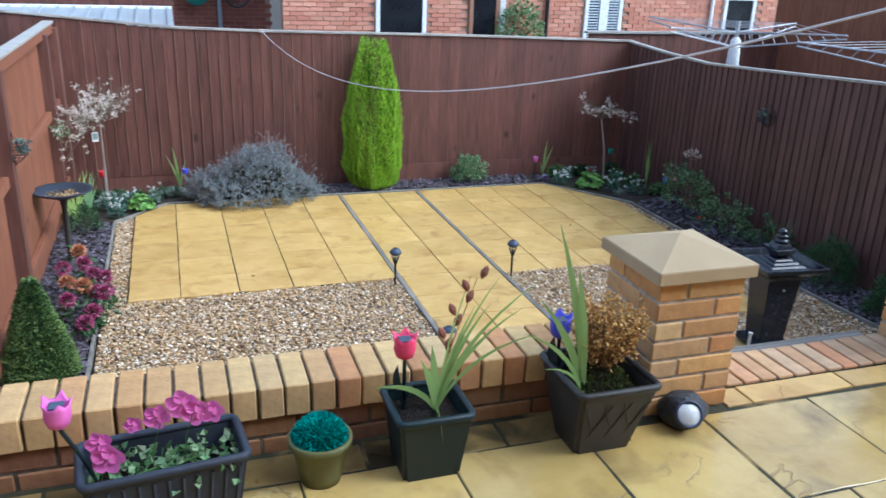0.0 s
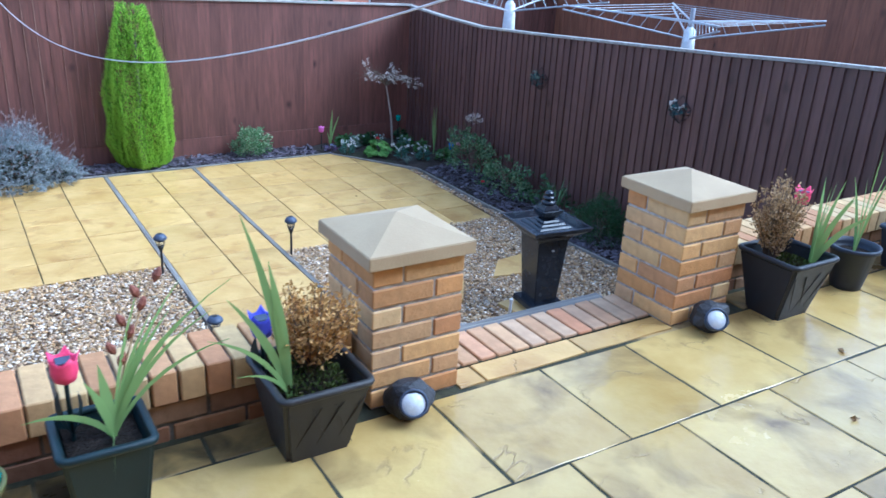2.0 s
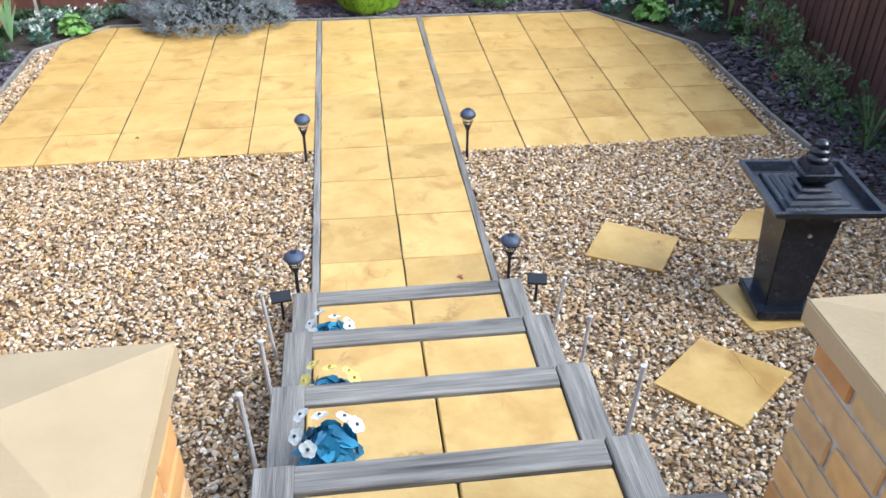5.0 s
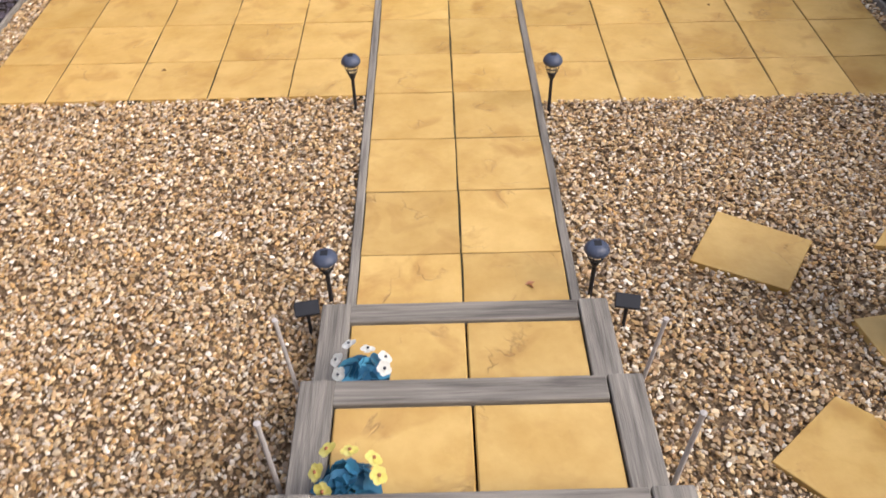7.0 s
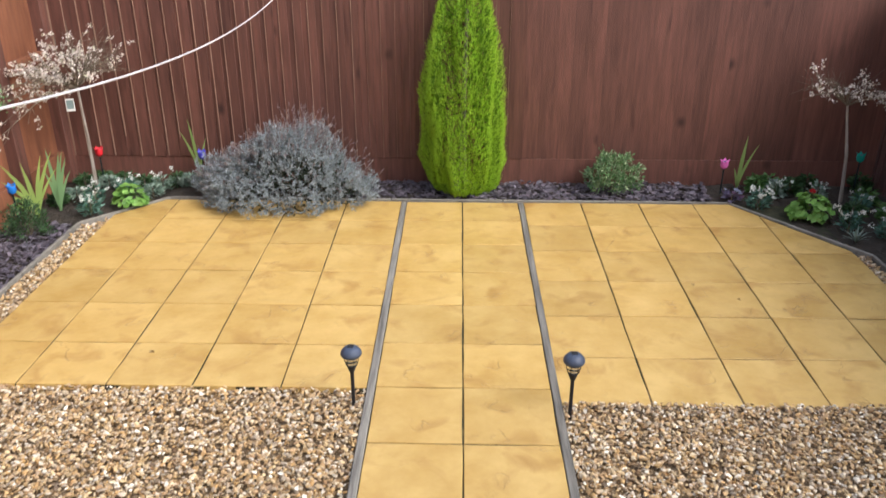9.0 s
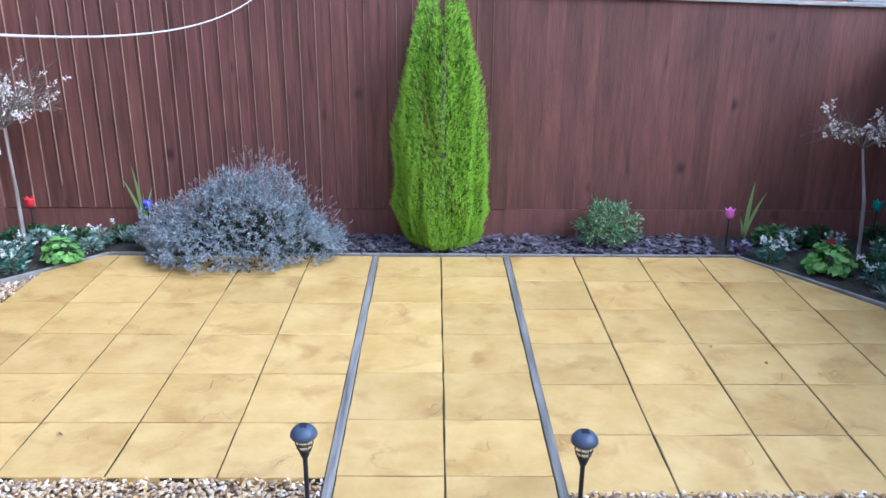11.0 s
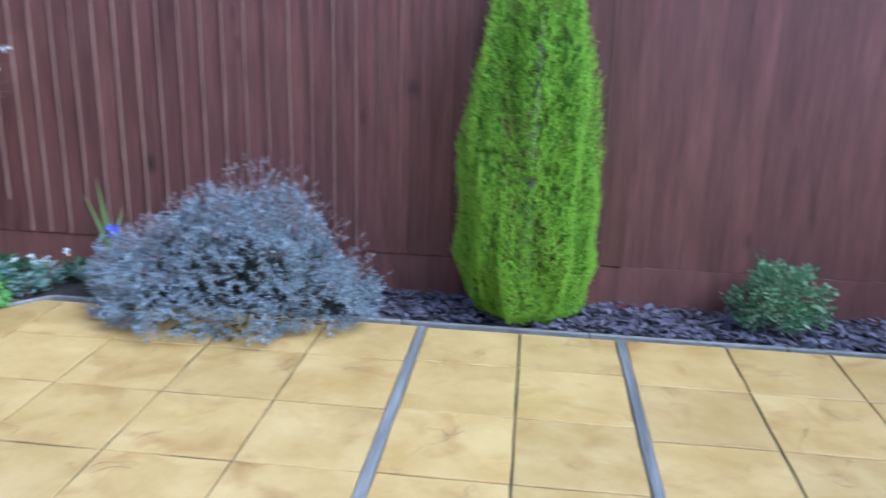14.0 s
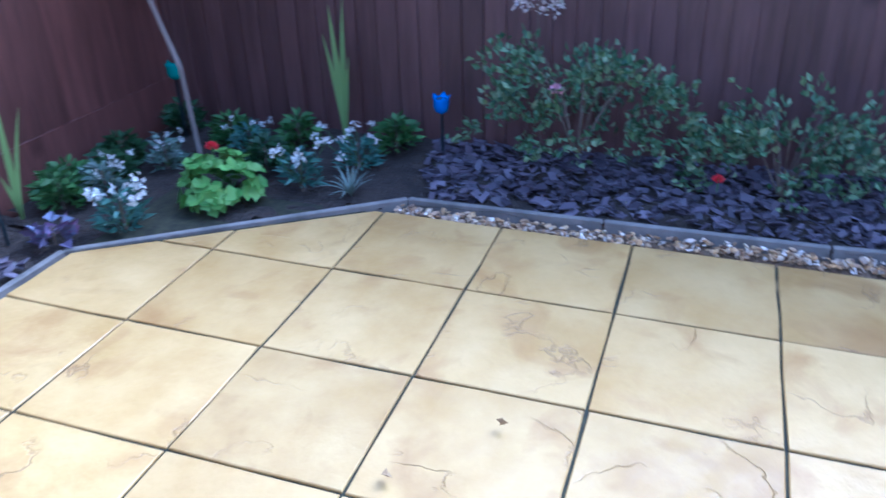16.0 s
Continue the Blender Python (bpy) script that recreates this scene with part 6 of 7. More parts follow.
def dry_shrub(x, y, z, ax, h, m, seed, label):
    e = thing("dry_shrub", x, y, z, label, "shrub", "dry shrubs")
    r = np.random.default_rng(seed)
    b = bmesh.new()
    lp, ld = [], []
    for i in range(100):
        a, k = r.uniform(0, 2 * np.pi), r.uniform(.1, 1) ** .7
        tip = Vector((ax * k * math.cos(a), ax * k * math.sin(a), h * r.uniform(.55, 1) * (1.05 - .25 * k)))
        mid = Vector((tip.x * .5, tip.y * .5, tip.z * .55))
        tube(b, [(0.01 * math.cos(a), 0.01 * math.sin(a), -.01), mid, tip], .0028, .001, 4)
        for q in range(42):
            u = r.uniform(.3, 1.03)
            pt = (mid.lerp(tip, u * 2 - 1) if u > .5 else mid * (u * 2)) + Vector(r.normal(0, .010, 3))
            lp.append(tuple(pt))
            ld.append(tuple(r.normal(0, .8, 3) + np.array([0, 0, .7])))
    tagged(part("twig_growth", b, STEM, e, "brown twigs"), kind="stuff")
    foliage("leaves", np.array(lp), np.array(ld), r.uniform(.009, .020, len(lp)), .0095, m, e, seed, "tiny dry leaves")
    return e


dry_shrub(-1.06, -4.445, PATIO + .20, .14, .30, DRYLEAF, 101, "dead golden-brown box shrub in the planter")
square_pot("large_planter", 1.03, -4.52, 0.295, 0.30, 0.205, 0.16, 0.275, BLACKPOT, "charcoal square planter with lattice and a dry shrub", .05, lattice=True)
dry_shrub(0.985, -4.47, PATIO + .20, .115, .39, DRYBROWN, 102, "dead brown box shrub in the charcoal planter")
blade_plant("gladiolus", 1.10, -4.58, PATIO + .19, [(.40, 3, 60, .034), (.36, 10, 20, .038), (.40, 14, 0, .032), (.36, 22, 350, .036), (.38, 30, 0, .034), (.34, 38, 345, .034), (.40, 20, 20, .022), (.34, 48, 0, .026)], BLADE, "fan of broad green blades in the charcoal planter", 10, "fan")
MOSSY = many("brown_green_moss", [(0.03, 0.035, 0.012), (0.07, 0.10, 0.02), (0.05, 0.035, 0.02), (0.11, 0.15, 0.03)], 0.9, 0.2, 0.1)
mo = thing("moss", -1.09, -4.49, PATIO + .205, "patch of green moss and crumbs on the compost", "moss", "moss patches")
p, d = dome(700, .1, .1, .022, np.random.default_rng(15), .7)
foliage("tuft", p + np.array([0, 0, .008]), d + np.random.default_rng(16).normal(0, .5, p.shape), .018, .008, MOSSY, mo, 15)
mo = thing("moss", 1.03, -4.52, PATIO + .2, "patch of green moss on the compost", "moss")
p, d = dome(700, .1, .1, .022, np.random.default_rng(5), .7)
foliage("tuft", p + np.array([0, 0, .008]), d + np.random.default_rng(6).normal(0, .5, p.shape), .018, .008, MOSSY, mo, 5)
tulip(1.23, -4.40, PATIO + .002, 0.40, PINKPL, "hot pink solar tulip beside the charcoal planter", (.0, .0))

rp = thing("round_planter", 1.555, -4.50, PATIO, "blue-grey fluted round plastic pot with thin green leaves", "planter")
rp.scale = (1.06, 1.06, 1.08)
prof = [(0, 0), (.062, 0), (.066, .02), (.094, .17), (.106, .172), (.107, .19), (.098, .192), (.088, .17), (.084, .15), (0, .15)]
b = lathe(bmesh.new(), prof, 36)
for v in b.verts:
    rad = math.hypot(v.co.x, v.co.y)
    if .015 < v.co.z < .165 and rad > .06:
        k = 1 + .018 * math.cos(18 * math.atan2(v.co.y, v.co.x))
        v.co.x, v.co.y = v.co.x * k, v.co.y * k
part("body", b, BLUEPOT, rp, smooth=True)
part("compost", lathe(bmesh.new(), [(.086, .153), (.05, .158), (0, .157)], 16), COMPOST, rp, "dark potting compost")
blade_plant("gladiolus", 1.56, -4.50, PATIO + .15, [(.50, 8, 20, .016), (.44, 14, 350, .016), (.38, 7, 190, .014), (.46, 20, 10, .014), (.36, 10, 90, .014), (.54, 15, 30, .012), (.48, 3, 0, .012), (.40, 24, 15, .012)], BLADE, "thin green gladiolus leaves in the round pot", 11, "fan")

square_pot("trough_planter", 2.14, -4.50, 0.43, 0.24, 0.35, 0.16, 0.215, BLUEPOT, "blue-grey fluted plastic trough planter with compost", .05, ribs=7)
tulip(1.98, -4.47, PATIO + .14, 0.18, TEALPL, "emerald solar tulip in the trough", (-.015, -.01))
tulip(2.22, -4.47, PATIO + .14, 0.19, BLUEPL, "violet blue solar tulip in the trough")
hy = thing("flower_pot", -2.93, -4.52, PATIO, "pot of pale blue fabric hydrangea on the terrace", "planter")
part("pot", lathe(bmesh.new(), [(0, 0), (.055, 0), (.075, .12), (.082, .125), (.08, .135), (.07, .12), (0, .11)], 20), BLACKPOT, hy, smooth=True)
p, d = dome(420, .11, .11, .13, np.random.default_rng(12), .85)
foliage("bloom_growth", p + np.array([0, 0, .12]), d + np.random.default_rng(13).normal(0, .5, p.shape), .022, .02, many("pale_blue_petal", [(.25, .38, .6), (.36, .5, .68)], .6, .15, .3, .2), hy, 14, "pale blue petals")


# ---- rock spotlights ----
def rock_light(x, y, rz, label):
    e = thing("rock_light", x, y, PATIO, label, "garden light", "rock lights", rz)
    b = bmesh.new()
    bmesh.ops.create_icosphere(b, subdivisions=3, radius=.074, matrix=Matrix.Translation((0, .012, .055)))
    for v in b.verts:
        k = 1 + .22 * noise.noise(v.co * 22 + Vector((x, 0, 0)))
        v.co = Vector((v.co.x * k * 1.05, v.co.y * k * .9, max(0.0, (v.co.z - .055) * k * .9 + .055)))
    part("rock", b, mat("black_rock_resin", (.015, .016, .02), (.045, .047, .055), 25, 8, .6, .8, 60, 0, bump_dist=.008), e)
    ob = part("bezel", lathe(bmesh.new(), [(.034, -.02), (.044, -.02), (.046, .018), (.040, .022), (.037, .014)], 24), BLUECAP, e, "dark grey lamp bezel", smooth=True)
    ob.matrix_basis = pose(0, -.042, .070, 57, 0, 0)
    ob = part("lens", lathe(bmesh.new(), [(.039, .012), (.028, .02), (0, .024)], 24), LAMPGLASS, e, "frosted round lens", smooth=True)
    ob.matrix_basis = pose(0, -.042, .070, 57, 0, 0)
    return e


rock_light(-0.757, -4.505, -18, "black rock-shaped solar spotlight with a round lens")
rock_light(0.602, -4.53, -30, "black rock-shaped solar spotlight with a round lens")

# ---- bird bath, copper flowers ----
bb_ = thing("bird_bath", -3.27, 1.02, 0.0, "bronze-grey bird bath on a slim stand with dead leaves", "bird bath")
bb_.scale = (1.15, 1.15, 1.05)
part("stand", lathe(bmesh.new(), [(0, -.02), (.1, -.02), (.09, .01), (.03, .03), (.022, .06), (.02, .5), (.03, .56), (.06, .59), (0, .6)], 18), GREYPOT, bb_, smooth=True)
part("basin", lathe(bmesh.new(), [(0, .585), (.08, .59), (.17, .625), (.20, .645), (.218, .65), (.218, .658), (.195, .655), (.16, .635), (.08, .605), (0, .603)], 32), BLUEPOT, bb_, "wide shallow basin", smooth=True)
r = np.random.default_rng(15)
p = np.stack([r.normal(0, .07, 120), r.normal(0, .07, 120), np.full(120, .617)], 1)
foliage("dead_leaves", p, r.normal(0, 1, p.shape) * np.array([1, 1, .15]), .03, .02, DRYBROWN, bb_, 15, "dead brown leaves")
for i, (x, y, z, m) in enumerate([(-3.1, .35, .28, COPPERPETAL), (-3.15, -.15, .22, COPPERPETAL), (-3.02, -.3, .24, COPPERPETAL), (-2.98, .05, .2, PURPLEPETAL), (-2.95, -.25, .18, PURPLEPETAL), (-3.12, -.45, .2, PURPLEPETAL),
                                  (-2.9, .1, .16, PURPLEPETAL), (-2.95, -.5, .13, PURPLEPETAL), (-2.88, -.1, .12, PURPLEPETAL), (-3.05, .15, .25, PURPLEPETAL), (-3.0, -.62, .1, PURPLEPETAL), (-3.2, .1, .24, PURPLEPETAL), (-2.88, -.35, .2, PURPLEPETAL)]):
    e = thing("fabric_chrysanthemum", x - 0.02, y, 0.0, "copper fabric chrysanthemum on a stalk" if m is COPPERPETAL else "plum fabric chrysanthemum on a stalk", "flower", "fabric chrysanthemums")
    e.scale = (1.3, 1.3, 1.2)
    q = np.random.default_rng(120 + i)
    dd = unit(q.normal(0, 1, (130, 3)) + UPV * .7)
    foliage("petals", dd * .022 + np.array([0, 0, z]), dd, .034, .022, m, e, 120 + i)
    part("stalk", tube(bmesh.new(), [(0, 0, -.05), (.01, 0, z)], .003, .003, 5), GREEN, e)
    lf = unit(q.normal(0, 1, (16, 3)))
    foliage("leaves", np.stack([q.normal(0, .035, 16), q.normal(0, .035, 16), q.uniform(.03, z, 16)], 1), lf, .06, .03, DARKGREEN, e, 140 + i)

# solar tulips in the beds
tulip(2.20, 2.98, 0.0, 0.21, MAUVEPL, "pink solar tulip by the back fence", leaves=False)
tulip(3.33, 3.0, 0.0, 0.27, TEALPL, "emerald solar tulip behind the little tree", leaves=False)
tulip(3.38, 1.72, 0.0, 0.19, AQUAPL, "bright blue solar tulip by the dark fence", leaves=False)
tulip(-3.42, 2.15, 0.0, 0.24, AQUAPL, "bright blue solar tulip by the orange fence")
tulip(-2.22, 3.0, 0.05, 0.20, BLUEPL, "violet solar tulip behind the lavender", leaves=False)
tulip(-3.1, 3.0, 0.05, 0.22, REDPL, "red solar tulip behind the little tree", leaves=False)


# ---- wall baskets on the fences ----
BASKETLEAF = many("dark_fabric_leaf", [(0.02, 0.03, 0.035), (0.03, 0.10, 0.11), (0.05, 0.06, 0.06), (0.02, 0.16, 0.15)], 0.55, 0.2, 0.4)


def wall_basket(x, y, z, rz, label, seed, m):
    e = thing("wall_basket", x, y, z, label, "hanging basket", "wall baskets", rz)
    b = bmesh.new()
    for k in range(7):
        a = math.pi * k / 6
        tube(b, [(.11 * math.cos(a), -.11 * math.sin(a) * .9, .06), (.09 * math.cos(a), -.09 * math.sin(a), 0.0), (.0, -.005, -.07)], .002, .002, 4)
    for zz, rr in ((.06, .11), (.02, .098), (-.03, .06)):
        tube(b, [(rr * math.cos(math.pi * k / 12), -rr * .9 * math.sin(math.pi * k / 12), zz) for k in range(13)], .0025, .0025, 4)
    tube(b, [(-.11, 0, .06), (0, 0, .17), (.11, 0, .06)], .0025, .0025, 4)
    part("wire_frame", b, BLACKMETAL, e, "black wire frame")
    q = np.random.default_rng(seed)
    p = np.stack([q.uniform(-.08, .08, 75), q.uniform(-.1, -.01, 75), q.uniform(-.01, .10, 75)], 1)
    foliage("foliage", p, q.normal(0, 1, p.shape) + UPV * .4, .034, .017, BASKETLEAF, e, seed)
    p = np.stack([q.uniform(-.08, .05, 6), q.uniform(-.1, -.04, 6), q.uniform(.05, .13, 6)], 1)
    pp = np.repeat(p, 8, 0) + q.normal(0, .006, (48, 3))
    foliage("flower_growth", pp, q.normal(0, 1, pp.shape), .022, .018, m, e, seed + 1, "small pale flowers")
    return e


wall_basket(RIGHT_X - .022, 0.33, 1.24, -90, "black wire wall basket of fabric flowers on the dark fence", 161, SAGE)
wall_basket(RIGHT_X - .022, -1.62, 1.31, -90, "black wire wall basket of fabric flowers on the dark fence", 162, WHITEPETAL)
wall_basket(LEFT_X + .078, -1.87, 1.30, 90, "black wire wall basket of fabric flowers on the fence post", 163, SAGE)
wall_basket(LEFT_X + .078, -0.17, 1.28, 90, "black wire wall basket of fabric flowers on the fence post", 164, SAGE)

# ---- washing line ----
rope = thing("washing_line", 0, 0, 0, "slack white washing line tied to the back fence", "washing line")
pts = []
for i in range(45):
    u = i / 44 * 1.55
    pts.append((-1.262 + .475 * u, 3.15 - 7.73 * u, 1.85 + .676 * u - 1.413 * u * (1 - u)))
part("line", tube(bmesh.new(), pts, .0033, .0033, 6), plastic("white_cord", (.62, .58, .58)), rope)
part("knot", tube(bmesh.new(), [(-1.262 + .03 * math.cos(k), 3.16, 1.86 + .02 * math.sin(2 * k)) for k in np.linspace(0, 6.3, 16)], .004, .004, 5), plastic("white_cord", (.62, .58, .58)), rope)

# loose leaves on the slabs
for i, (x, y, z, c) in enumerate([(0.27, -1.57, 0.004, COPPERPETAL), (-1.75, .3, .003, DRYBROWN), (1.5, 1.2, .003, DRYBROWN), (1.75, 1.0, .003, DRYBROWN), (0.95, -4.9, PATIO + .003, DRYBROWN), (.55, -5.2, PATIO + .003, DRYBROWN), (-1.3, -4.75, PATIO + .003, DRYBROWN)]):
    e = thing("fallen_leaf", x, y, z, "small dry fallen leaf on the paving", "leaf", "fallen leaves", 40 * i)
    foliage("blade", np.array([[0, 0, .002], [.01, .005, .003]]), np.array([[1, .2, .12], [.6, -.8, .1]]), .045 if i == 0 else .028, .022, c, e, 170 + i)
# ---- beyond the fence: brick terrace houses, shed roof, dryers ----
WHITEUPVC = plastic("white_window_frame", (.72, .74, .76), .35)
DARKGLASS = mat("dark_window_glass", (.008, .01, .014), (.02, .024, .03), 2, 3, .06, 0, 10, 0, spec=.6)
BLIND = plastic("pale_blind", (.45, .5, .55), .5)
REDMORTAR = mat("house_mortar", (.32, .2, .15), (.42, .28, .21), 20, 5, .95, .3, 60, 0)
HY = 7.5
house = thing("neighbour_house", 0, 0, 0, "red brick terrace house behind the back fence", "house")
OPEN = [(1.13, 2.04, .9, 2.14), (2.84, 3.42, 0, 2.18), (5.13, 5.92, .8, 2.24), (8.2, 8.95, .8, 2.2), (9.6, 10.3, 0, 2.2), (11.2, 12.1, .8, 2.2)]
part("wall", box_bm(-0.44, 16, HY + .02, HY + .3, -.06, 5.2), REDMORTAR, house, "mortar of the brick wall")
hb = random.Random(3)
verts, faces = [], []
z, k = 1.2, 0
while z < 3.2:
    x = -0.44 - (0.1125 if k % 2 else 0)
    while x < 13:
        a, c = max(x, -.44), x + .215
        if not any(o[0] - .06 < (a + c) / 2 < o[1] + .06 and o[2] < z + .03 < o[3] + .05 for o in OPEN):
            i = len(verts)
            y0 = HY - .006 + hb.uniform(0, .003)
            verts += [(a, y0, z), (c, y0, z), (c, y0, z + .065), (a, y0, z + .065), (a, HY + .03, z), (c, HY + .03, z), (c, HY + .03, z + .065), (a, HY + .03, z + .065)]
            faces += [(i, i + 1, i + 2, i + 3), (i + 1, i + 5, i + 6, i + 2), (i + 4, i, i + 3, i + 7), (i + 3, i + 2, i + 6, i + 7), (i + 4, i + 5, i + 1, i)]
        x += .225
    z += .075
    k += 1
HB = many("house_brick_pieces", [(0.50, 0.22, 0.15), (0.58, 0.30, 0.21), (0.46, 0.19, 0.13), (0.54, 0.26, 0.18)], .85, .12, .25)
tagged(raw("brickwork", verts, faces, HB, house), "weathered red facing bricks", kind="stuff")
part("roof", bevelled(prism(bmesh.new(), [(-.7, 0), (16, 0), (16, 4), (-.7, 4)], 0, .2), .02, 1), mat("brown_roof_tile", (.12, .06, .04), (.2, .1, .07), 6, 6, .85, .4, 20, .1), house, "brown tiled roof").matrix_basis = pose(0, HY - .3, 5.1, 35, 0, 0)
for j, (xa, xb, za, zb) in enumerate(OPEN):
    door = za == 0
    w = part("door" if door else "window", box_bm(xa + .07, xb - .07, HY - .012, HY + .012, za + .07, zb - .07), DARKGLASS, house, "dark glazed door" if door else "dark window pane")
    for q in ((xa, xa + .075, za, zb), (xb - .075, xb, za, zb), (xa + .076, xb - .076, zb - .08, zb), (xa + .076, xb - .076, za, za + .08)):
        part("frame", box_bm(q[0], q[1], HY - .04, HY + .03, q[2], q[3], bevel=.004), WHITEUPVC if not door else plastic("brown_door_frame", (.3, .16, .1)), w, "white frame" if not door else "brown frame")
    if j in (2, 5):
        part("mullion", box_bm((xa + xb) / 2 - .09, (xa + xb) / 2 + .09, HY - .045, HY + .02, za + .081, zb - .081, bevel=.004), WHITEUPVC, w, "white mullion")
        for s in range(26):
            zz = za + .1 + s * .05
            if zz < zb - .1:
                for c0, c1 in ((xa + .08, (xa + xb) / 2 - .095), ((xa + xb) / 2 + .095, xb - .08)):
                    part("blind_slat", box_bm(c0, c1, HY - .03, HY - .016, zz, zz + .028), BLIND, w)
    if door:
        part("side_frame", box_bm(xb + .005, xb + .11, HY - .04, HY + .03, za, zb + .1, bevel=.004), WHITEUPVC, w, "white side frame")
for xp in (4.35, 7.9):
    part("downpipe", tube(bmesh.new(), [(xp, HY - .05, 0), (xp, HY - .05, 5.1)], .035, .035, 8), WHITEUPVC if xp > 7 else BLACKMETAL, house, "rainwater pipe")
wing = thing("house_wing", 0, 0, 0, "brick wing of the neighbour house, shade in its colour, with pipe", "house")
part("wall", box_bm(-3.0, -.45, 9.2, 9.4, -.06, 5.0), REDMORTAR, wing)
verts, faces = [], []
z, k = 1.2, 0
while z < 3.0:
    x = -3.0 - (.1125 if k % 2 else 0)
    while x < -.6:
        i = len(verts)
        verts += [(x, 9.19, z), (x + .215, 9.19, z), (x + .215, 9.19, z + .065), (x, 9.19, z + .065)]
        faces.append((i, i + 1, i + 2, i + 3))
        x += .225
    z += .075
    k += 1
# house brick in darker colours: the set-back wing's shade is painted in
tagged(raw("brickwork", verts, faces, many("shaded_wing_brick", [(.2, .07, .05), (.26, .1, .075), (.17, .06, .045)], .85, .12, .25), wing), "red-brown bricks coloured dark as in shade", kind="stuff")
part("downpipe", tube(bmesh.new(), [(-1.36, 9.1, 0), (-1.36, 9.1, 5)], .04, .04, 8), plastic("grey_pipe", (.25, .28, .32)), wing, "grey rainwater pipe")
hose = thing("hose_reel", -1.75, 9.05, 2.0, "green garden hose coiled on the wall", "hose reel")
for k in range(5):
    part("coil", tube(bmesh.new(), [((.14 + .02 * k) * math.cos(a), -.05 - .015 * k, (.14 + .02 * k) * math.sin(a)) for a in np.linspace(0, 6.3, 22)], .014, .014, 6), plastic("green_hose", (.01, .1, .08)), hose)
part("bracket", box_bm(-.05, .05, -.04, .14, -.05, .05, bevel=.01), BLACKMETAL, hose)
fan = thing("bicycle_wheel", -1.05, 9.02, 1.97, "dark bicycle wheel hanging on the wall", "wheel")
part("tyre", tube(bmesh.new(), [(.21 * math.cos(a), -.05, .21 * math.sin(a)) for a in np.linspace(0, 6.3, 30)], .022, .022, 8), BLACKPOT, fan)
for k in range(9):
    part("spoke", tube(bmesh.new(), [(0, -.05, 0), (.2 * math.cos(k * .7), -.05, .2 * math.sin(k * .7))], .006, .006, 4), BLUECAP, fan)
part("axle", box_bm(-.02, .02, -.08, .18, -.02, .02, bevel=.004), BLACKMETAL, fan)
yardf = thing("yard_fence", 0, 0, 0, "dark red-brown yard fence behind the garden", "fence")
for i in range(58):
    part("board", box_bm(-9.4 + .125 * i, -9.4 + .125 * i + .12, 8.0, 8.02, -.06, 3.1, bevel=.002), FENCE, yardf)
shed = thing("garden_shed", 0, 0, 0, "shed with a pale corrugated metal roof beyond the fence", "shed")
part("wall", box_bm(-6.4, -2.35, 4.7, 6.2, -.06, 1.78), FENCE, shed)
ROOF = mat("pale_metal_roof", (.30, .34, .38), (.44, .48, .52), 4, 5, .35, .1, 40, 0, metal=.3)
part("roof", box_bm(-6.5, -2.2, 0, 1.3, -.01, .012), ROOF, shed, "pale metal roof sheet").matrix_basis = pose(0, 4.6, 1.76, 6, 0, 0)
for k in range(22):
    part("roof_rib", box_bm(-6.48 + k * .2, -6.44 + k * .2, 0, 1.3, .012, .035, bevel=.004), ROOF, shed).matrix_basis = pose(0, 4.6, 1.76, 6, 0, 0)
part("ridge", box_bm(-6.5, -2.2, -.03, .03, -.02, .03, bevel=.006), WHITEUPVC, shed, "white ridge trim").matrix_basis = pose(0, 5.92, 1.91)
climb = thing("climbing_shrub", 3.75, 7.25, 1.0, "leafy climbing shrub beside the neighbour's door", "shrub")
p, d = dome(900, .5, .22, 1.15, np.random.default_rng(181), .5)
foliage("foliage", p, d + np.random.default_rng(182).normal(0, .6, p.shape), .09, .05, VARIEGATED, climb, 183)
part("stem", tube(bmesh.new(), [(0, 0, -1.06), (.02, 0, .6)], .03, .01, 6), STEM, climb)
ys = thing("yellow_shrub", -4.6, 1.6, 0.0, "yellow-leaved autumn shrub behind the side fence", "shrub")
p, d = dome(700, .55, .6, 2.05, np.random.default_rng(191), .5)
foliage("foliage", p, d + np.random.default_rng(192).normal(0, .6, p.shape), .08, .05, many("autumn_leaf", [(.5, .4, .06), (.28, .3, .06), (.6, .45, .1)], .6, .2, .3, .2), ys, 193)
part("stem", tube(bmesh.new(), [(0, 0, -.06), (.02, 0, 1.2)], .03, .01, 6), STEM, ys)

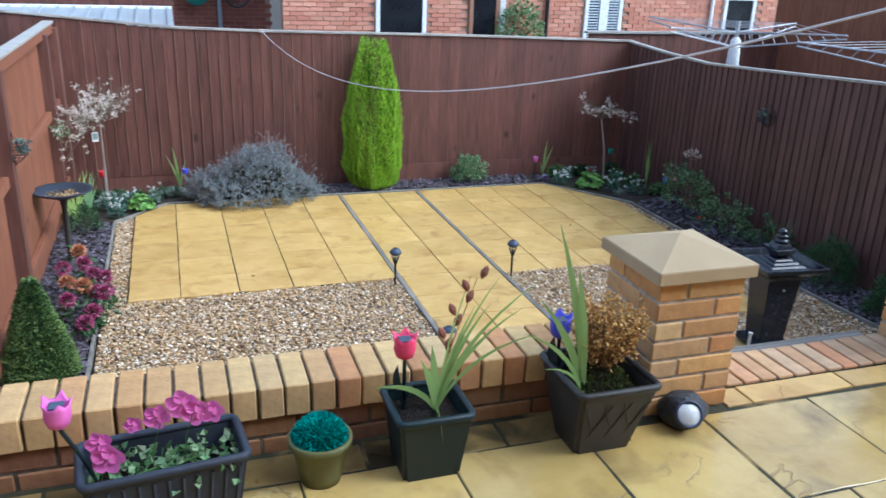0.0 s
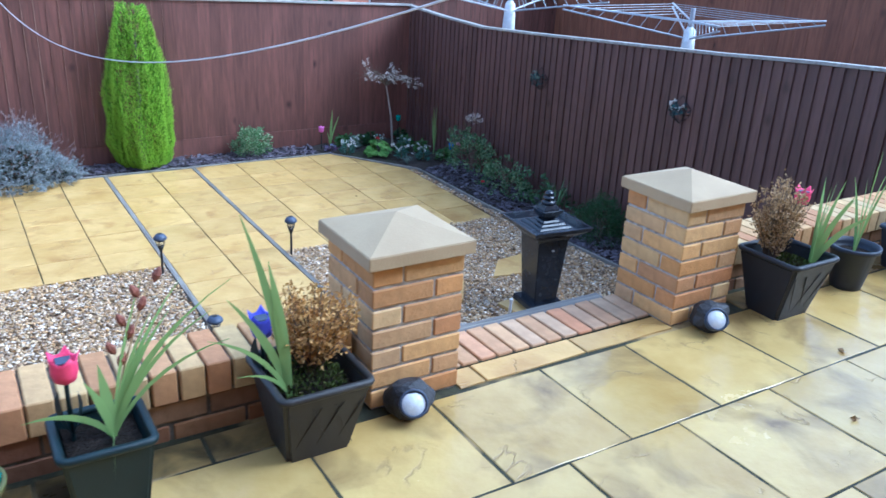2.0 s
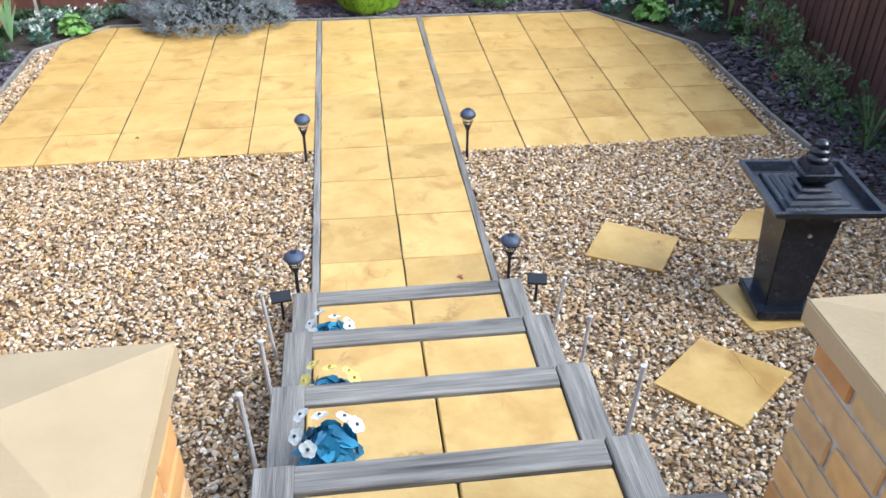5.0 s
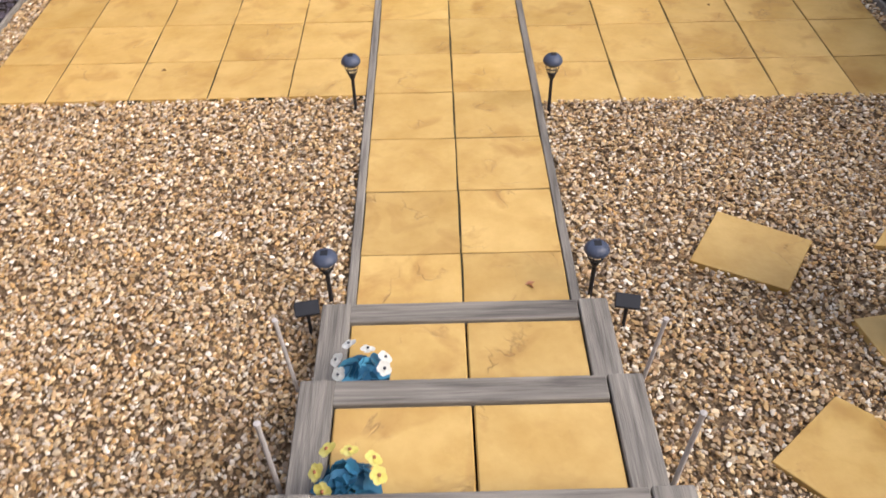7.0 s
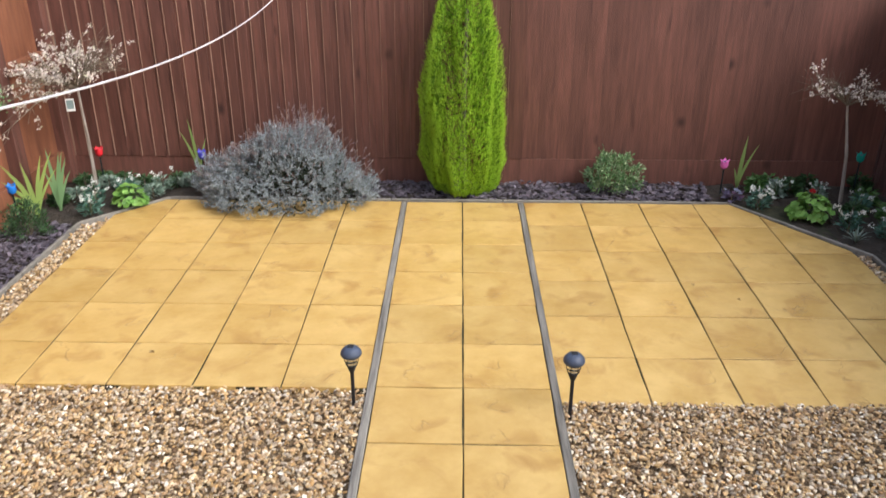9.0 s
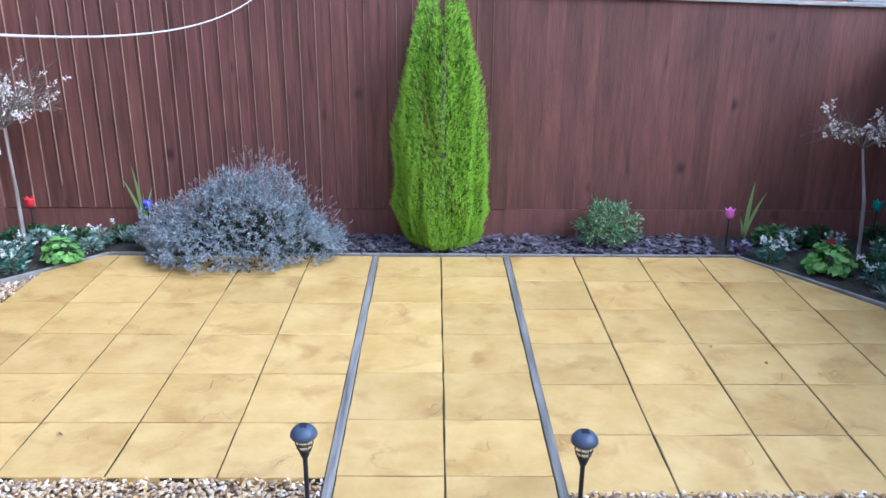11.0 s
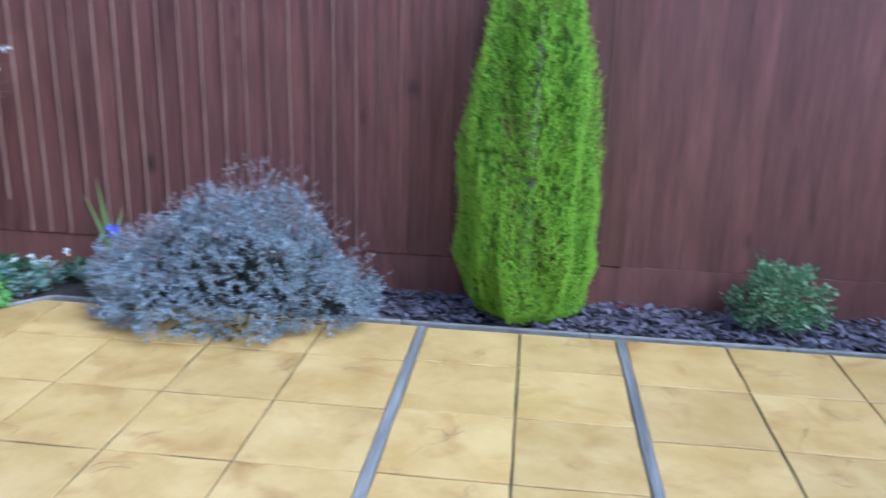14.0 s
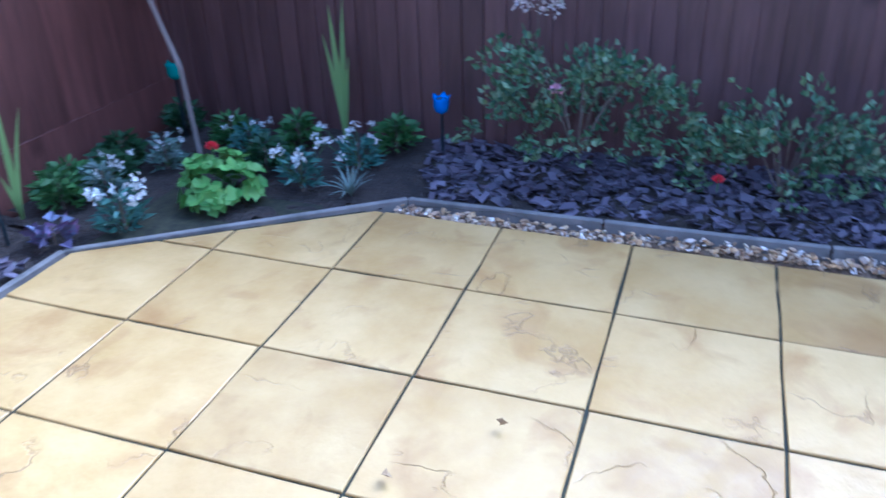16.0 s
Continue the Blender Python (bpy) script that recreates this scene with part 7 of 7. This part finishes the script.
# neighbour's yard on the far side of the dark fence
sidef = thing("side_yard_fence", 0, 0, 0, "red-brown fence of the neighbouring yard", "fence")
for i in range(60):
    part("board", box_bm(7.2, 7.22, -7.2 + .2 * i, -7.2 + .2 * i + .195, -.06, 2.5, bevel=.002), FENCE_L, sidef)
part("capping", box_bm(7.16, 7.26, -4.2, 4.8, 2.505, 2.54, bevel=.004), CAPRAIL, sidef, "pale capping rail")
backf = thing("back_yard_fence", 0, 0, 0, "brown back fence of the neighbouring yard", "fence")
for i in range(40):
    part("board", box_bm(3.7 + .15 * i, 3.7 + .15 * i + .145, 4.6, 4.62, -.06, 1.72, bevel=.002), FENCE, backf)
part("capping", box_bm(3.65, 9.6, 4.56, 4.66, 1.725, 1.76, bevel=.004), CAPRAIL, backf, "pale capping rail")
STEEL = mat("galvanised_tube", (.34, .35, .38), (.5, .51, .54), 20, 4, .45, .1, 80, 0, metal=.2)


def rotary_dryer(x, y, z, R, rz, label):
    """Rotary washing line: post, lattice arms, cords and a furled cover."""
    e = thing("rotary_dryer", x, y, 0, label, "washing line", "rotary dryers", rz)
    part("post", tube(bmesh.new(), [(0, 0, -.06), (0, 0, z + .25)], .025, .025, 10), STEEL, e)
    for k in range(4):
        a = k * math.pi / 2
        ca, sa = math.cos(a), math.sin(a)
        b = bmesh.new()
        tube(b, [(.03 * ca, .03 * sa, z + .12), (R * ca, R * sa, z + .2)], .011, .011, 6)
        tube(b, [(.03 * ca, .03 * sa, z - .06), (R * ca, R * sa, z + .16)], .011, .011, 6)
        for q in range(1, 9):
            u0, u1 = q / 9, (q + .5) / 9
            tube(b, [(R * u0 * ca, R * u0 * sa, z + .12 + .08 * u0), (R * u1 * ca, R * u1 * sa, z - .06 + .22 * u1)], .005, .005, 4)
        part("arm", b, STEEL, e, "lattice steel arm")
    b = bmesh.new()
    for q in (.35, .5, .65, .8, .95):
        for k in range(4):
            a0, a1 = k * math.pi / 2, (k + 1) * math.pi / 2
            tube(b, [(R * q * math.cos(a0), R * q * math.sin(a0), z + .13 + .07 * q), (R * q * math.cos(a1), R * q * math.sin(a1), z + .13 + .07 * q)], .004, .004, 4)
    part("cords", b, STEEL, e, "pale drying cords")
    part("cover", lathe(bmesh.new(), [(.05, z - .45), (.085, z - .4), (.07, z - .15), (.06, z + .02), (.03, z + .06)], 14, sx=1.1), WHITEUPVC, e, "furled white cover", smooth=True)
    return e


rotary_dryer(4.35, 2.05, 1.86, 1.35, 20, "grey rotary washing line with a furled white cover")
rotary_dryer(4.95, -.35, 1.82, 1.35, 52, "grey rotary washing line with a furled white cover")
